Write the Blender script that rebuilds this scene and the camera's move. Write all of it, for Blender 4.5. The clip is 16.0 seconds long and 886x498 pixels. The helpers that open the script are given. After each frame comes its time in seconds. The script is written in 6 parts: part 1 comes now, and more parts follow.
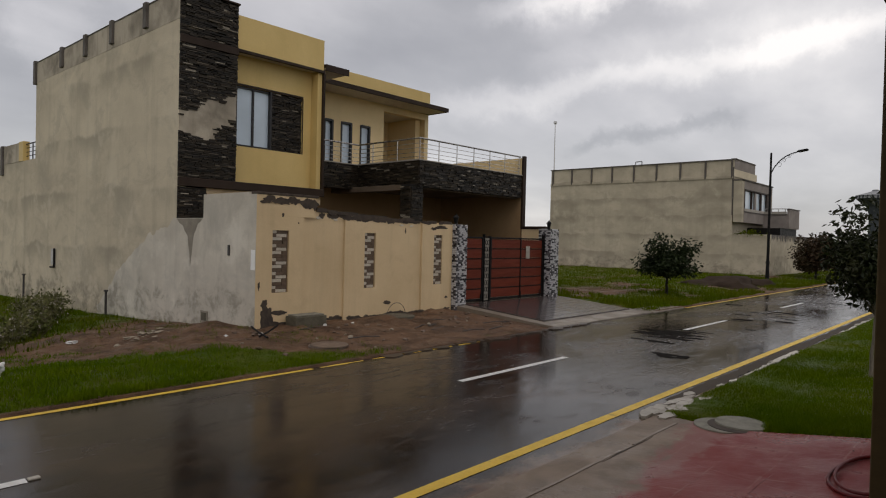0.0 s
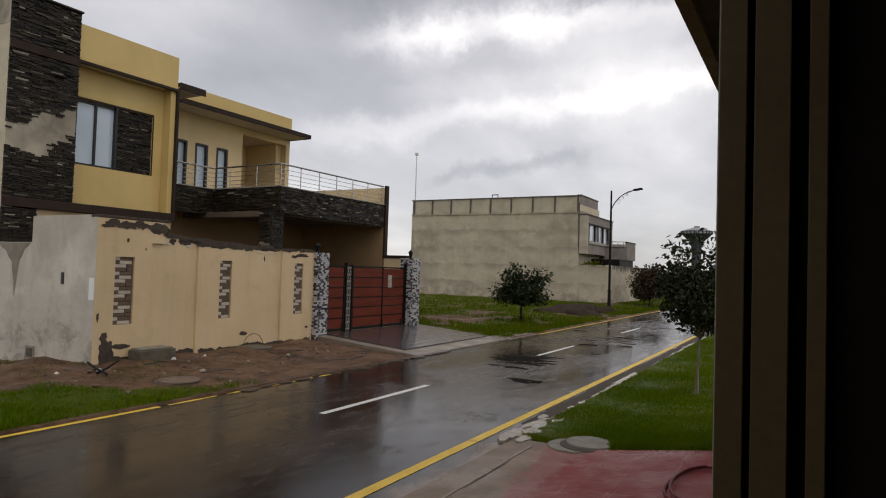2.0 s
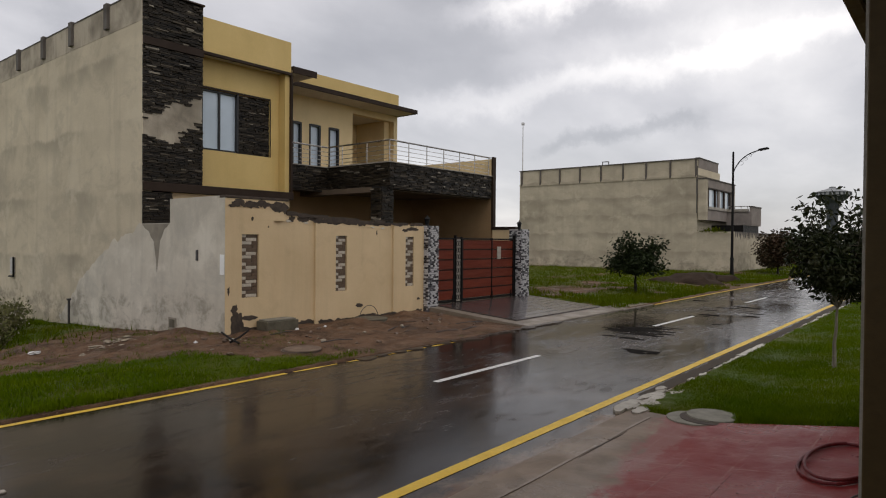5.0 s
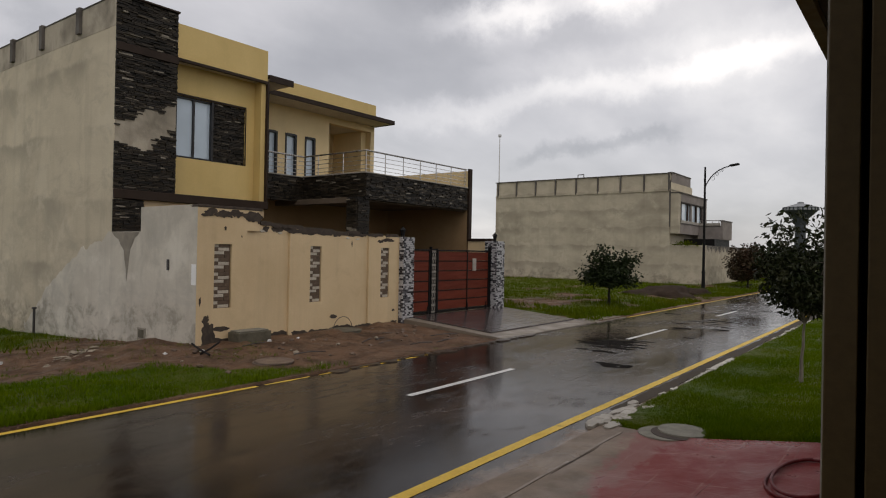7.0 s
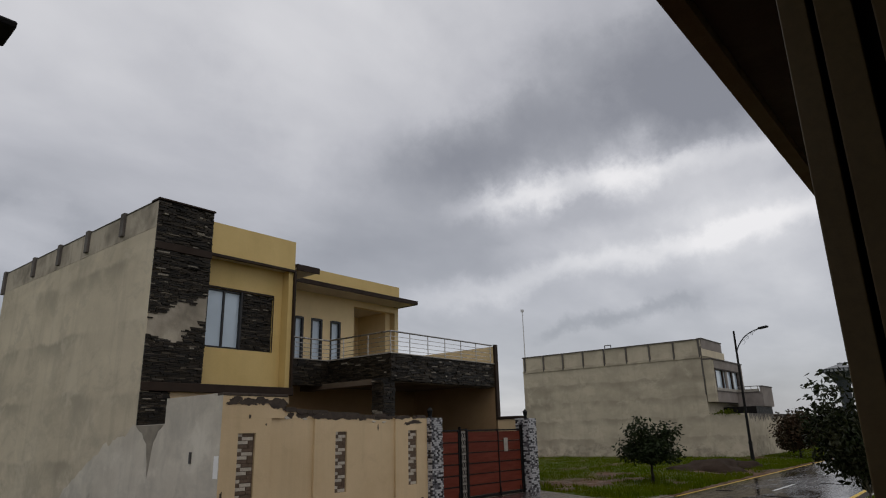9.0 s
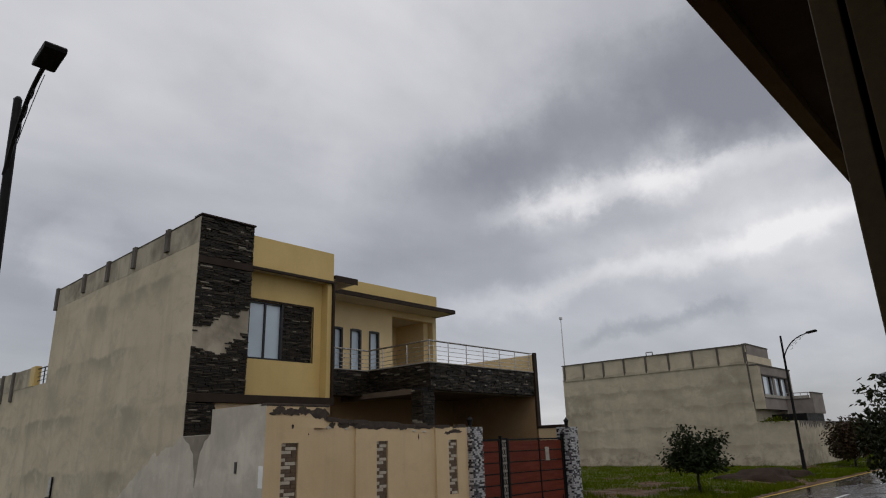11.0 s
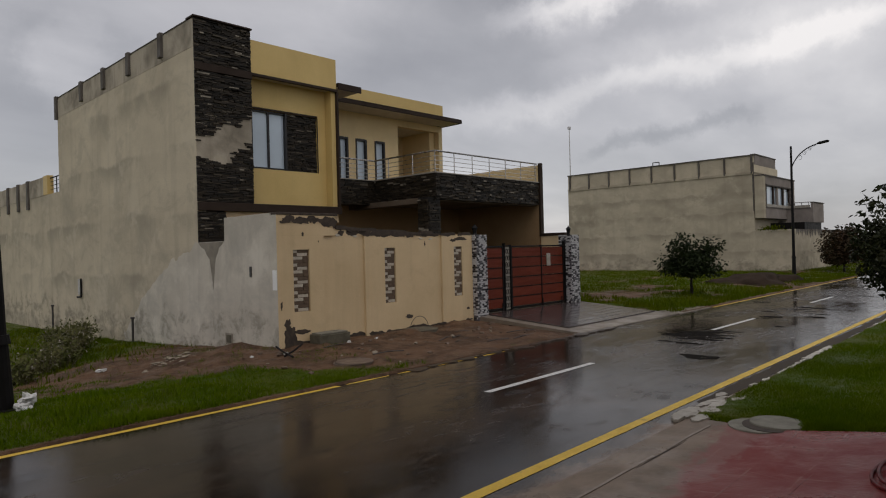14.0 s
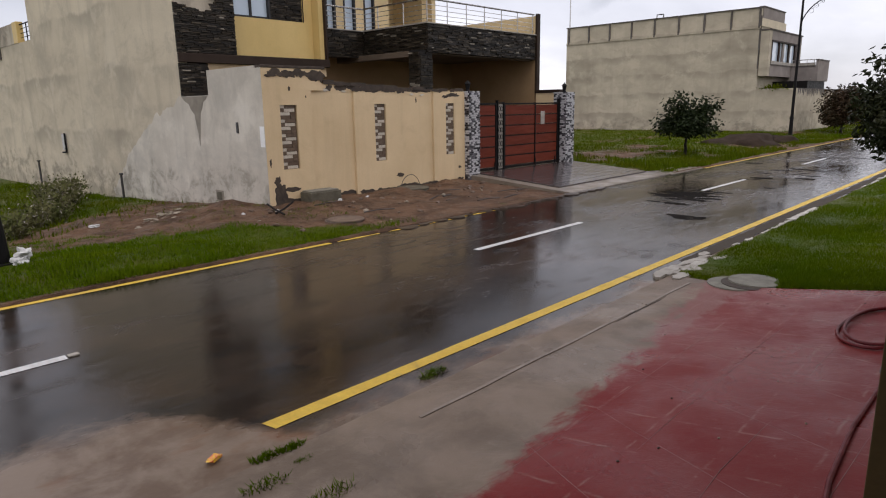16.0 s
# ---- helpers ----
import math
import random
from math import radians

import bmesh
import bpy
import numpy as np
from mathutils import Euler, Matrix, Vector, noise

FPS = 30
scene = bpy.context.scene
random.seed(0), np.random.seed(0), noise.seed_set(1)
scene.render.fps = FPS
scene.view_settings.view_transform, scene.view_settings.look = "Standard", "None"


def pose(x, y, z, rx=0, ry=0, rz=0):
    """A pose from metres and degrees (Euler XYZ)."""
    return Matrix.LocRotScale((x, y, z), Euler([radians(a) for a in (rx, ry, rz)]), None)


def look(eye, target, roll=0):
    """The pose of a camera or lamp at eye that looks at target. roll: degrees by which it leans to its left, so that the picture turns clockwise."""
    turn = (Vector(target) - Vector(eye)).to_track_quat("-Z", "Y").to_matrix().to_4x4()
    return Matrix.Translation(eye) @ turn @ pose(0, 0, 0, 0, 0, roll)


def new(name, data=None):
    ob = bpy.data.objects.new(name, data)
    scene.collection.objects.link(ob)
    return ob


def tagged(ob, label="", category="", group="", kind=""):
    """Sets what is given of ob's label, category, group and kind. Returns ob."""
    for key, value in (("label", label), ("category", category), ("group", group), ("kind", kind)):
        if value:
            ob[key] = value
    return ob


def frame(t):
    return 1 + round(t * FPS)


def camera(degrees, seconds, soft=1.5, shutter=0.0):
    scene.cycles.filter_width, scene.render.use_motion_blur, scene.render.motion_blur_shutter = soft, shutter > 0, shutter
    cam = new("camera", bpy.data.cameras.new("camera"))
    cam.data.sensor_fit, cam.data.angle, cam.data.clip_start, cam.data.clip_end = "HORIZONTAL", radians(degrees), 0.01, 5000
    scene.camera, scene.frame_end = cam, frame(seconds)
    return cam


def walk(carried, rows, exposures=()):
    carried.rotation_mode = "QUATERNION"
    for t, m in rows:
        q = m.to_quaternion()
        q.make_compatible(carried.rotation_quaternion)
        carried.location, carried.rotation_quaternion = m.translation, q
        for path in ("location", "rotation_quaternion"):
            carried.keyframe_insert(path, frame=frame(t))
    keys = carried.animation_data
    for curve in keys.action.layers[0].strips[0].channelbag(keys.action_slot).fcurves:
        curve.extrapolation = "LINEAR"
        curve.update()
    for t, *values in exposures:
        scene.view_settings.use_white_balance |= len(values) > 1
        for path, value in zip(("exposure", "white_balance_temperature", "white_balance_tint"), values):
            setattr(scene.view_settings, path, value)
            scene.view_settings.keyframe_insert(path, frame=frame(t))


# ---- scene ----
cam = camera(69.3, 16.0, soft=1.1)
PATH = [
    (0, (0.146, 0.013, 2.097), (1.631, 1.353, 2.065), 1.4),
    (0.5, (0.117, 0.011, 2.107), (1.655, 1.289, 2.094), 1.9),
    (1, (0.084, 0.015, 2.088), (1.77, 1.089, 2.149), 1.8),
    (1.5, (0.089, 0.033, 2.102), (1.816, 1.04, 2.155), 1.9),
    (2, (0.1, 0.032, 2.106), (1.835, 1.024, 2.175), 1.8),
    (2.5, (0.089, 0.031, 2.073), (1.745, 1.152, 2.121), 0.6),
    (3, (0.1, 0.032, 2.098), (1.792, 1.098, 2.158), 1.1),
    (3.5, (0.067, 0.032, 2.099), (1.758, 1.099, 2.133), 1.4),
    (4, (0.081, 0.031, 2.113), (1.845, 0.972, 2.18), 2.5),
    (4.5, (0.094, 0.055, 2.077), (1.681, 1.272, 2.086), 0.9),
    (4.7, (0.107, 0.048, 2.074), (1.649, 1.321, 2.051), 0.4),
    (6.8, (0.148, 0.042, 2.107), (1.751, 1.238, 2.086), 1.4),
    (7, (0.142, 0.04, 2.123), (1.733, 1.251, 2.131), 1.1),
    (7.5, (0.139, 0.039, 2.116), (1.725, 1.256, 2.143), 0.6),
    (8, (0.139, 0.031, 2.128), (1.708, 1.241, 2.399), 0.2),
    (8.5, (0.121, 0.025, 2.094), (1.656, 1.248, 2.479), -0.8),
    (9, (0.112, 0.013, 2.072), (1.597, 1.232, 2.627), -1.5),
    (11.3, (0.069, -0.005, 2.056), (1.469, 1.296, 2.645), -1.8),
    (11.5, (0.08, 0.011, 2.06), (1.486, 1.297, 2.669), -1.6),
    (12, (0.089, 0.006, 2.052), (1.511, 1.286, 2.638), -2.0),
    (12.5, (0.102, 0.007, 2.054), (1.513, 1.299, 2.635), -1.6),
    (13, (0.08, 0.002, 2.038), (1.492, 1.326, 2.544), -2.0),
    (13.5, (0.113, 0.029, 2.073), (1.544, 1.401, 2.336), -1.5),
    (14, (0.165, 0.03, 2.089), (1.608, 1.415, 2.094), -1.5),
    (14.5, (0.196, 0.034, 2.093), (1.632, 1.42, 1.968), -1.5),
    (15, (0.199, 0.036, 2.094), (1.631, 1.417, 1.893), -1.1),
    (15.5, (0.206, 0.034, 2.094), (1.642, 1.392, 1.791), -0.9),
    (16, (0.221, 0.033, 2.091), (1.639, 1.376, 1.659), -1.0),
]
walk(cam, [(t, look(eye, target, roll)) for t, eye, target, roll in PATH], exposures=[(0, -0.29, 6860, 12.2), (2, -0.08, 6810, 12.2), (4.5, -0.08, 6810, 12.2), (7.5, -0.3, 6860, 12.2), (8, -0.5, 6610, 11.2), (8.5, -0.42, 6560, 11.2), (9, -0.56, 6560, 11.2), (12.5, -0.55, 6560, 11.2), (13, -0.58, 6510, 11.2), (13.5, -0.66, 6510, 11.2), (14, -0.5, 6760, 12.2), (14.5, -0.12, 6760, 12.2), (15, 0.1, 6710, 13.2), (15.5, 0.1, 6610, 14.2), (16, 0.32, 6510, 16.2)])

# ---- world and light: an overcast, wet late afternoon ----
world = bpy.data.worlds.new("overcast_sky")
scene.world = world
world.use_nodes = True
wn, wl = world.node_tree.nodes, world.node_tree.links
wn.clear()


def wnode(kind, **values):
    n = wn.new(kind)
    for key, value in values.items():
        n.inputs[key].default_value = value
    return n


def wmath(op, a, b=None):
    n = wn.new("ShaderNodeMath")
    n.operation = op
    for i, v in enumerate((a, b)):
        if v is None:
            continue
        if isinstance(v, (int, float)):
            n.inputs[i].default_value = v
        else:
            wl.new(v, n.inputs[i])
    return n.outputs[0]


SUN_ELEVATION, SUN_TURN = 58.0, 215.0
sky = wn.new("ShaderNodeTexSky")
sky.sky_type = "NISHITA"
sky.sun_disc = False
sky.sun_elevation, sky.sun_rotation = radians(SUN_ELEVATION), radians(SUN_TURN)
coords = wn.new("ShaderNodeTexCoord")
split = wn.new("ShaderNodeSeparateXYZ")
wl.new(coords.outputs["Generated"], split.inputs[0])
# clouds lie on a flat layer overhead: the way is laid onto that layer
height = wmath("ADD", wmath("MAXIMUM", split.outputs["Z"], 0.0), 0.2)
flat = wn.new("ShaderNodeCombineXYZ")
wl.new(wmath("DIVIDE", split.outputs["X"], height), flat.inputs["X"])
wl.new(wmath("DIVIDE", split.outputs["Y"], height), flat.inputs["Y"])
turned = wn.new("ShaderNodeMapping")
turned.inputs["Rotation"].default_value = (0, 0, radians(-28))
turned.inputs["Location"].default_value = (0.35, 1.25, 0)
turned.inputs["Scale"].default_value = (0.70, 1.05, 1)
wl.new(flat.outputs[0], turned.inputs["Vector"])


def wnoise(scale, detail, rough, distortion):
    n = wnode("ShaderNodeTexNoise", Scale=scale, Detail=detail, Roughness=rough, Distortion=distortion)
    wl.new(turned.outputs[0], n.inputs["Vector"])
    return n.outputs["Fac"]


cloud = wmath("ADD", wmath("ADD", wmath("MULTIPLY", wnoise(0.62, 6, 0.55, 0.25), 0.40), wmath("MULTIPLY", wnoise(2.0, 5, 0.5, 0.2), 0.22)), 0.187)
# the great masses of the cloud cover: way, half width in degrees, lighter (+) or darker (-)
MASSES = [((0.345, 0.755, 0.558), 18, 0.09), ((0.563, 0.586, 0.583), 12, 0.06), ((0.545, 0.745, 0.384), 10, -0.03), ((0.373, 0.858, 0.352), 9, -0.035),
          ((0.705, 0.638, 0.311), 8, -0.04), ((0.795, 0.495, 0.35), 2.4, 0.06), ((0.856, 0.345, 0.385), 2.6, 0.05), ((0.935, 0.288, 0.207), 9, 0.05),
          ((0.957, 0.181, 0.229), 7, 0.045), ((0.24, 0.96, 0.143), 8, -0.14), ((0.275, 0.928, 0.252), 3, 0.11), ((0.845, 0.251, 0.473), 6, -0.09), ((0.879, 0.208, 0.43), 4, -0.05), ((0.945, 0.306, 0.114), 6, -0.04), ((0.985, 0.12, 0.10), 8, -0.06)]
# long streaks: two ways on the streak, half width in degrees, lighter (+) or darker (-)
STREAKS = [((0.733, 0.541, 0.412), (0.868, 0.163, 0.469), 5, -0.15), ((0.764, 0.38, 0.521), (0.832, 0.164, 0.53), 4, -0.08), ((0.782, 0.518, 0.348), (0.906, 0.174, 0.386), 1.9, 0.105),
           ((0.825, 0.467, 0.318), (0.929, 0.154, 0.336), 1.8, -0.03), ((0.768, 0.606, 0.206), (0.954, 0.125, 0.274), 2.0, 0.105), ((0.869, 0.473, 0.145), (0.918, 0.355, 0.174), 1.0, -0.10),
           ((0.664, 0.698, 0.27), (0.9, 0.297, 0.321), 3, -0.03)]
swirl = wnode("ShaderNodeTexNoise", Scale=4.5, Detail=8.0, Roughness=0.66)
wl.new(coords.outputs["Generated"], swirl.inputs["Vector"])
bent = wn.new("ShaderNodeVectorMath")
bent.operation = "MULTIPLY_ADD"
wl.new(swirl.outputs["Color"], bent.inputs[0])
bent.inputs[1].default_value = (0.20, 0.20, 0.13)
wl.new(coords.outputs["Generated"], bent.inputs[2])
shifted = wn.new("ShaderNodeVectorMath")
shifted.operation = "SUBTRACT"
wl.new(bent.outputs[0], shifted.inputs[0])
shifted.inputs[1].default_value = (0.10, 0.10, 0.065)
unit = wn.new("ShaderNodeVectorMath")
unit.operation = "NORMALIZE"
wl.new(shifted.outputs[0], unit.inputs[0])
for way, width, weight in MASSES:
    near = wn.new("ShaderNodeVectorMath")
    near.operation = "DOT_PRODUCT"
    wl.new(unit.outputs[0], near.inputs[0])
    near.inputs[1].default_value = Vector(way).normalized()
    soft_edge = wn.new("ShaderNodeMapRange")
    soft_edge.interpolation_type = "SMOOTHSTEP"
    soft_edge.inputs["From Min"].default_value, soft_edge.inputs["From Max"].default_value = math.cos(radians(width * 1.5)), 1.0
    soft_edge.inputs["To Min"].default_value, soft_edge.inputs["To Max"].default_value = 0.0, weight
    wl.new(near.outputs["Value"], soft_edge.inputs["Value"])
    cloud = wmath("ADD", cloud, soft_edge.outputs[0])
for way_a, way_b, width, weight in STREAKS:
    a, b = Vector(way_a).normalized(), Vector(way_b).normalized()
    off, along = wn.new("ShaderNodeVectorMath"), wn.new("ShaderNodeVectorMath")
    off.operation = along.operation = "DOT_PRODUCT"
    wl.new(unit.outputs[0], off.inputs[0])
    wl.new(unit.outputs[0], along.inputs[0])
    off.inputs[1].default_value, along.inputs[1].default_value = a.cross(b).normalized(), (a + b).normalized()
    reach_of = math.acos(a.dot(b)) / 2
    band, ends = wn.new("ShaderNodeMapRange"), wn.new("ShaderNodeMapRange")
    band.interpolation_type = ends.interpolation_type = "SMOOTHSTEP"
    band.inputs["From Min"].default_value, band.inputs["From Max"].default_value = 0.0, math.sin(radians(width))
    band.inputs["To Min"].default_value, band.inputs["To Max"].default_value = weight, 0.0
    wl.new(wmath("ABSOLUTE", off.outputs["Value"]), band.inputs["Value"])
    ends.inputs["From Min"].default_value, ends.inputs["From Max"].default_value = math.cos(reach_of * 1.9), math.cos(reach_of * 0.7)
    wl.new(along.outputs["Value"], ends.inputs["Value"])
    cloud = wmath("ADD", cloud, wmath("MULTIPLY", band.outputs[0], ends.outputs[0]))
ramp = wn.new("ShaderNodeValToRGB")
wl.new(cloud, ramp.inputs["Fac"])
stops = ramp.color_ramp.elements
stops[0].position, stops[0].color = 0.30, (0.238, 0.244, 0.268, 1)
stops[1].position, stops[1].color = 0.70, (0.96, 0.95, 0.945, 1)
for place, colour in ((0.41, (0.352, 0.36, 0.386, 1)), (0.50, (0.494, 0.50, 0.529, 1)), (0.60, (0.702, 0.705, 0.722, 1))):
    stop = stops.new(place)
    stop.color = colour
# a brighter veil low over the horizon
low = wn.new("ShaderNodeMapRange")
low.inputs["From Min"].default_value, low.inputs["From Max"].default_value = 0.02, 0.42
low.inputs["To Min"].default_value, low.inputs["To Max"].default_value = 0.42, 0.0
wl.new(split.outputs["Z"], low.inputs["Value"])
veil = wn.new("ShaderNodeMix")
veil.data_type = "RGBA"
wl.new(low.outputs[0], veil.inputs["Factor"])
wl.new(ramp.outputs["Color"], veil.inputs["A"])
veil.inputs["B"].default_value = (0.43, 0.44, 0.465, 1)
clouds, clear = wnode("ShaderNodeBackground", Strength=1.34), wnode("ShaderNodeBackground", Strength=0.02)
wl.new(veil.outputs["Result"], clouds.inputs["Color"])
wl.new(sky.outputs[0], clear.inputs["Color"])
both, world_out = wn.new("ShaderNodeAddShader"), wn.new("ShaderNodeOutputWorld")
wl.new(clouds.outputs[0], both.inputs[0])
wl.new(clear.outputs[0], both.inputs[1])
wl.new(both.outputs[0], world_out.inputs["Surface"])

sun = new("sun", bpy.data.lights.new("sun", "SUN"))
sun.data.energy, sun.data.angle, sun.data.color = 0.85, radians(50), (1.0, 0.95, 0.88)
_el, _az = radians(SUN_ELEVATION), radians(SUN_TURN)
sun.matrix_world = look((0, 0, 60), Vector((0, 0, 60)) - Vector((math.sin(_az) * math.cos(_el), math.cos(_az) * math.cos(_el), math.sin(_el))))

# ---- materials ----


def material(name, base, other=None, rough=0.7, rough_span=0.12, scale=3.0, fine=60.0, bump=0.25, metal=0.0, streak=0.0, stain=None, stain_at=(0.55, 0.72), stain_scale=0.5, island=0.0, island_at=0.72, pieces=0.0, coat=0.0, stretch=(1, 1, 1), spec=0.5, speck=0.35):
    """A surface with variation at two scales, at real size, laid by the place in the world."""
    m = bpy.data.materials.new(name)
    m.use_nodes = True
    nodes, links = m.node_tree.nodes, m.node_tree.links
    surface = nodes["Principled BSDF"]
    geo = nodes.new("ShaderNodeNewGeometry")
    place = nodes.new("ShaderNodeMapping")
    place.inputs["Scale"].default_value = stretch
    links.new(geo.outputs["Position"], place.inputs["Vector"])

    def noise_at(s, detail=5.0, roughness=0.6, distortion=0.0, vector=None):
        n = nodes.new("ShaderNodeTexNoise")
        n.inputs["Scale"].default_value, n.inputs["Detail"].default_value = s, detail
        n.inputs["Roughness"].default_value, n.inputs["Distortion"].default_value = roughness, distortion
        links.new(vector or place.outputs[0], n.inputs["Vector"])
        return n.outputs["Fac"]

    def ranged(value, a, b, lo, hi):
        n = nodes.new("ShaderNodeMapRange")
        for key, v in (("From Min", a), ("From Max", b), ("To Min", lo), ("To Max", hi)):
            n.inputs[key].default_value = v
        links.new(value, n.inputs["Value"])
        return n.outputs[0]

    def mixed(factor, a, b, blend="MIX"):
        n = nodes.new("ShaderNodeMix")
        n.data_type, n.blend_type = "RGBA", blend
        for key, v in (("Factor", factor), ("A", a), ("B", b)):
            if isinstance(v, tuple):
                n.inputs[key].default_value = (*v, 1)
            elif isinstance(v, (int, float)):
                n.inputs[key].default_value = v
            else:
                links.new(v, n.inputs[key])
        return n.outputs["Result"]

    large, grain = noise_at(scale, distortion=0.3), noise_at(fine, 3)
    other = other or tuple(c * 0.7 for c in base)
    colour = mixed(ranged(large, 0.35, 0.68, 0, 1), base, other)
    colour = mixed(ranged(grain, 0.3, 0.7, 0, speck), colour, tuple(c * 0.62 for c in other))
    if streak:
        tall = nodes.new("ShaderNodeMapping")
        tall.inputs["Scale"].default_value = (2.6, 2.6, 0.16)
        links.new(geo.outputs["Position"], tall.inputs["Vector"])
        colour = mixed(ranged(noise_at(1.0, 6, 0.65, vector=tall.outputs[0]), 0.52, 0.75, 0, streak), colour, tuple(c * 0.42 for c in base))
    if stain:
        colour = mixed(ranged(noise_at(stain_scale, 7, 0.62, 0.5), stain_at[0], stain_at[1], 0, 0.85), colour, stain)
    if island:
        colour = mixed(ranged(geo.outputs["Random Per Island"], island_at, 1, 0, island), colour, tuple(min(1, c * (3.0 if rough < 0.6 else 4.5) + (0.0 if rough < 0.6 else 0.02)) for c in base))
    if pieces:
        info = nodes.new("ShaderNodeObjectInfo")
        colour = mixed(ranged(info.outputs["Random"], 0, 1, 0, pieces), colour, tuple(c * 0.45 for c in base))
    links.new(colour, surface.inputs["Base Color"])
    links.new(ranged(large, 0.3, 0.7, rough - rough_span, min(1, rough + rough_span)), surface.inputs["Roughness"])
    surface.inputs["Metallic"].default_value = metal
    surface.inputs["Specular IOR Level"].default_value = spec
    if coat:
        surface.inputs["Coat Weight"].default_value, surface.inputs["Coat Roughness"].default_value = coat, 0.12
    if bump:
        relief = nodes.new("ShaderNodeBump")
        relief.inputs["Strength"].default_value, relief.inputs["Distance"].default_value = bump, 0.01
        links.new(grain, relief.inputs["Height"])
        links.new(relief.outputs[0], surface.inputs["Normal"])
    return m


def set_nodes(m):
    return m.node_tree.nodes, m.node_tree.links, m.node_tree.nodes["Principled BSDF"]


GREY = material("grey_cement_plaster", (0.63, 0.55, 0.41), (0.50, 0.435, 0.325), 0.9, scale=0.6, fine=30, bump=0.4, streak=0.25, stain=(0.33, 0.295, 0.235), stain_at=(0.52, 0.78), stain_scale=0.55, stretch=(0.6, 0.6, 1.0), spec=0.15, speck=0.12)
GREY_OLD = material("dirty_cement_plaster", (0.50, 0.44, 0.345), (0.38, 0.335, 0.265), 0.9, scale=0.9, fine=30, bump=0.4, streak=0.6, stain=(0.17, 0.15, 0.115), stain_at=(0.48, 0.7), stain_scale=0.9, spec=0.15, speck=0.15)
GREY_NEW = material("whitish_cement_plaster", (0.645, 0.60, 0.51), (0.53, 0.485, 0.41), 0.9, scale=0.8, fine=30, bump=0.4, streak=0.3, stain=(0.36, 0.335, 0.285), stain_at=(0.52, 0.78), stain_scale=0.9, spec=0.15, speck=0.12)
GREY_FAR = material("pale_cement_plaster", (0.55, 0.485, 0.37), (0.44, 0.385, 0.29), 0.88, scale=0.35, fine=1.4, bump=0.0, streak=0.25, stain=(0.26, 0.23, 0.175), stain_at=(0.52, 0.76), stain_scale=0.36, stretch=(0.7, 0.7, 1.1), spec=0.15)
UPPER = material("warm_cream_paint", (0.78, 0.605, 0.33), (0.70, 0.54, 0.29), 0.7, scale=0.9, fine=30, bump=0.15, streak=0.12, speck=0.1)
FAR_CREAM = material("far_cream_paint", (0.66, 0.58, 0.43), (0.58, 0.50, 0.37), 0.88, scale=0.5, fine=2, bump=0.0, spec=0.15)
DARK_PLASTER = material("weathered_dark_plaster", (0.13, 0.115, 0.10), (0.08, 0.07, 0.06), 0.85, scale=2, fine=40)
YELLOW = material("yellow_paint", (0.66, 0.48, 0.185), (0.59, 0.425, 0.16), 0.62, scale=0.8, fine=30, bump=0.15, streak=0.14, speck=0.12)
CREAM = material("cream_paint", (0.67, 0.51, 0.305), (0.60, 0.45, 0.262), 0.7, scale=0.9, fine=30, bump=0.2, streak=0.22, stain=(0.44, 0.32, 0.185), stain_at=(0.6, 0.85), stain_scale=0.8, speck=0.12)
FAR_DARK = material("mauve_grey_plaster", (0.30, 0.265, 0.24), (0.23, 0.20, 0.18), 0.88, scale=0.5, fine=2, bump=0.0, spec=0.15)
PEEL = material("bare_damp_plaster", (0.030, 0.021, 0.015), (0.085, 0.064, 0.048), 0.9, scale=9, fine=50, bump=0.6)
BROWN = material("dark_brown_trim_paint", (0.036, 0.022, 0.014), (0.026, 0.016, 0.011), 0.6, scale=2.5, fine=40, bump=0.15, spec=0.2)
STONE = material("dark_ledge_stone", (0.024, 0.0185, 0.0135), (0.055, 0.040, 0.028), 0.75, 0.15, scale=3.5, fine=45, bump=0.7, island=0.75, island_at=0.84, spec=0.2)
STONE_BED = material("dark_mortar", (0.02, 0.018, 0.016), None, 0.9, scale=6, fine=60, spec=0.2)
# porch wall tan: a darker copy of the cream, with the porch's shade in it
PORCH_SHADE_TAN = material("shaded_tan_paint", (0.34, 0.225, 0.118), (0.28, 0.18, 0.094), 0.8, scale=1.2, fine=30, bump=0.15, spec=0.2)
# ceiling brown is darkened to hold the shade under the balcony
PORCH_CEILING = material("shade_brown_ceiling", (0.14, 0.105, 0.075), (0.10, 0.075, 0.052), 0.85, scale=1.2, fine=30, bump=0.15, spec=0.2)
SOFFIT = material("grey_white_soffit", (0.74, 0.66, 0.54), (0.64, 0.56, 0.45), 0.85, scale=1.2, fine=30, bump=0.15)
STEEL = material("brushed_steel", (0.62, 0.60, 0.57), None, 0.28, 0.08, scale=8, fine=200, bump=0.05, metal=1.0)
BLACK_IRON = material("black_painted_iron", (0.012, 0.011, 0.011), None, 0.5, scale=6, fine=80, bump=0.1, spec=0.12)
GATE_RED = material("red_brown_gate_panel", (0.155, 0.026, 0.0095), (0.115, 0.019, 0.0075), 0.55, scale=3, fine=25, bump=0.12, pieces=0.22, stretch=(0.5, 1, 4), spec=0.2)
TILE_WHITE = material("white_mosaic_tile", (0.58, 0.575, 0.58), (0.42, 0.415, 0.42), 0.3, scale=9, fine=90, bump=0.1)
TILE_BLACK = material("black_mosaic_tile", (0.018, 0.017, 0.02), (0.035, 0.033, 0.038), 0.3, scale=9, fine=90, bump=0.1)
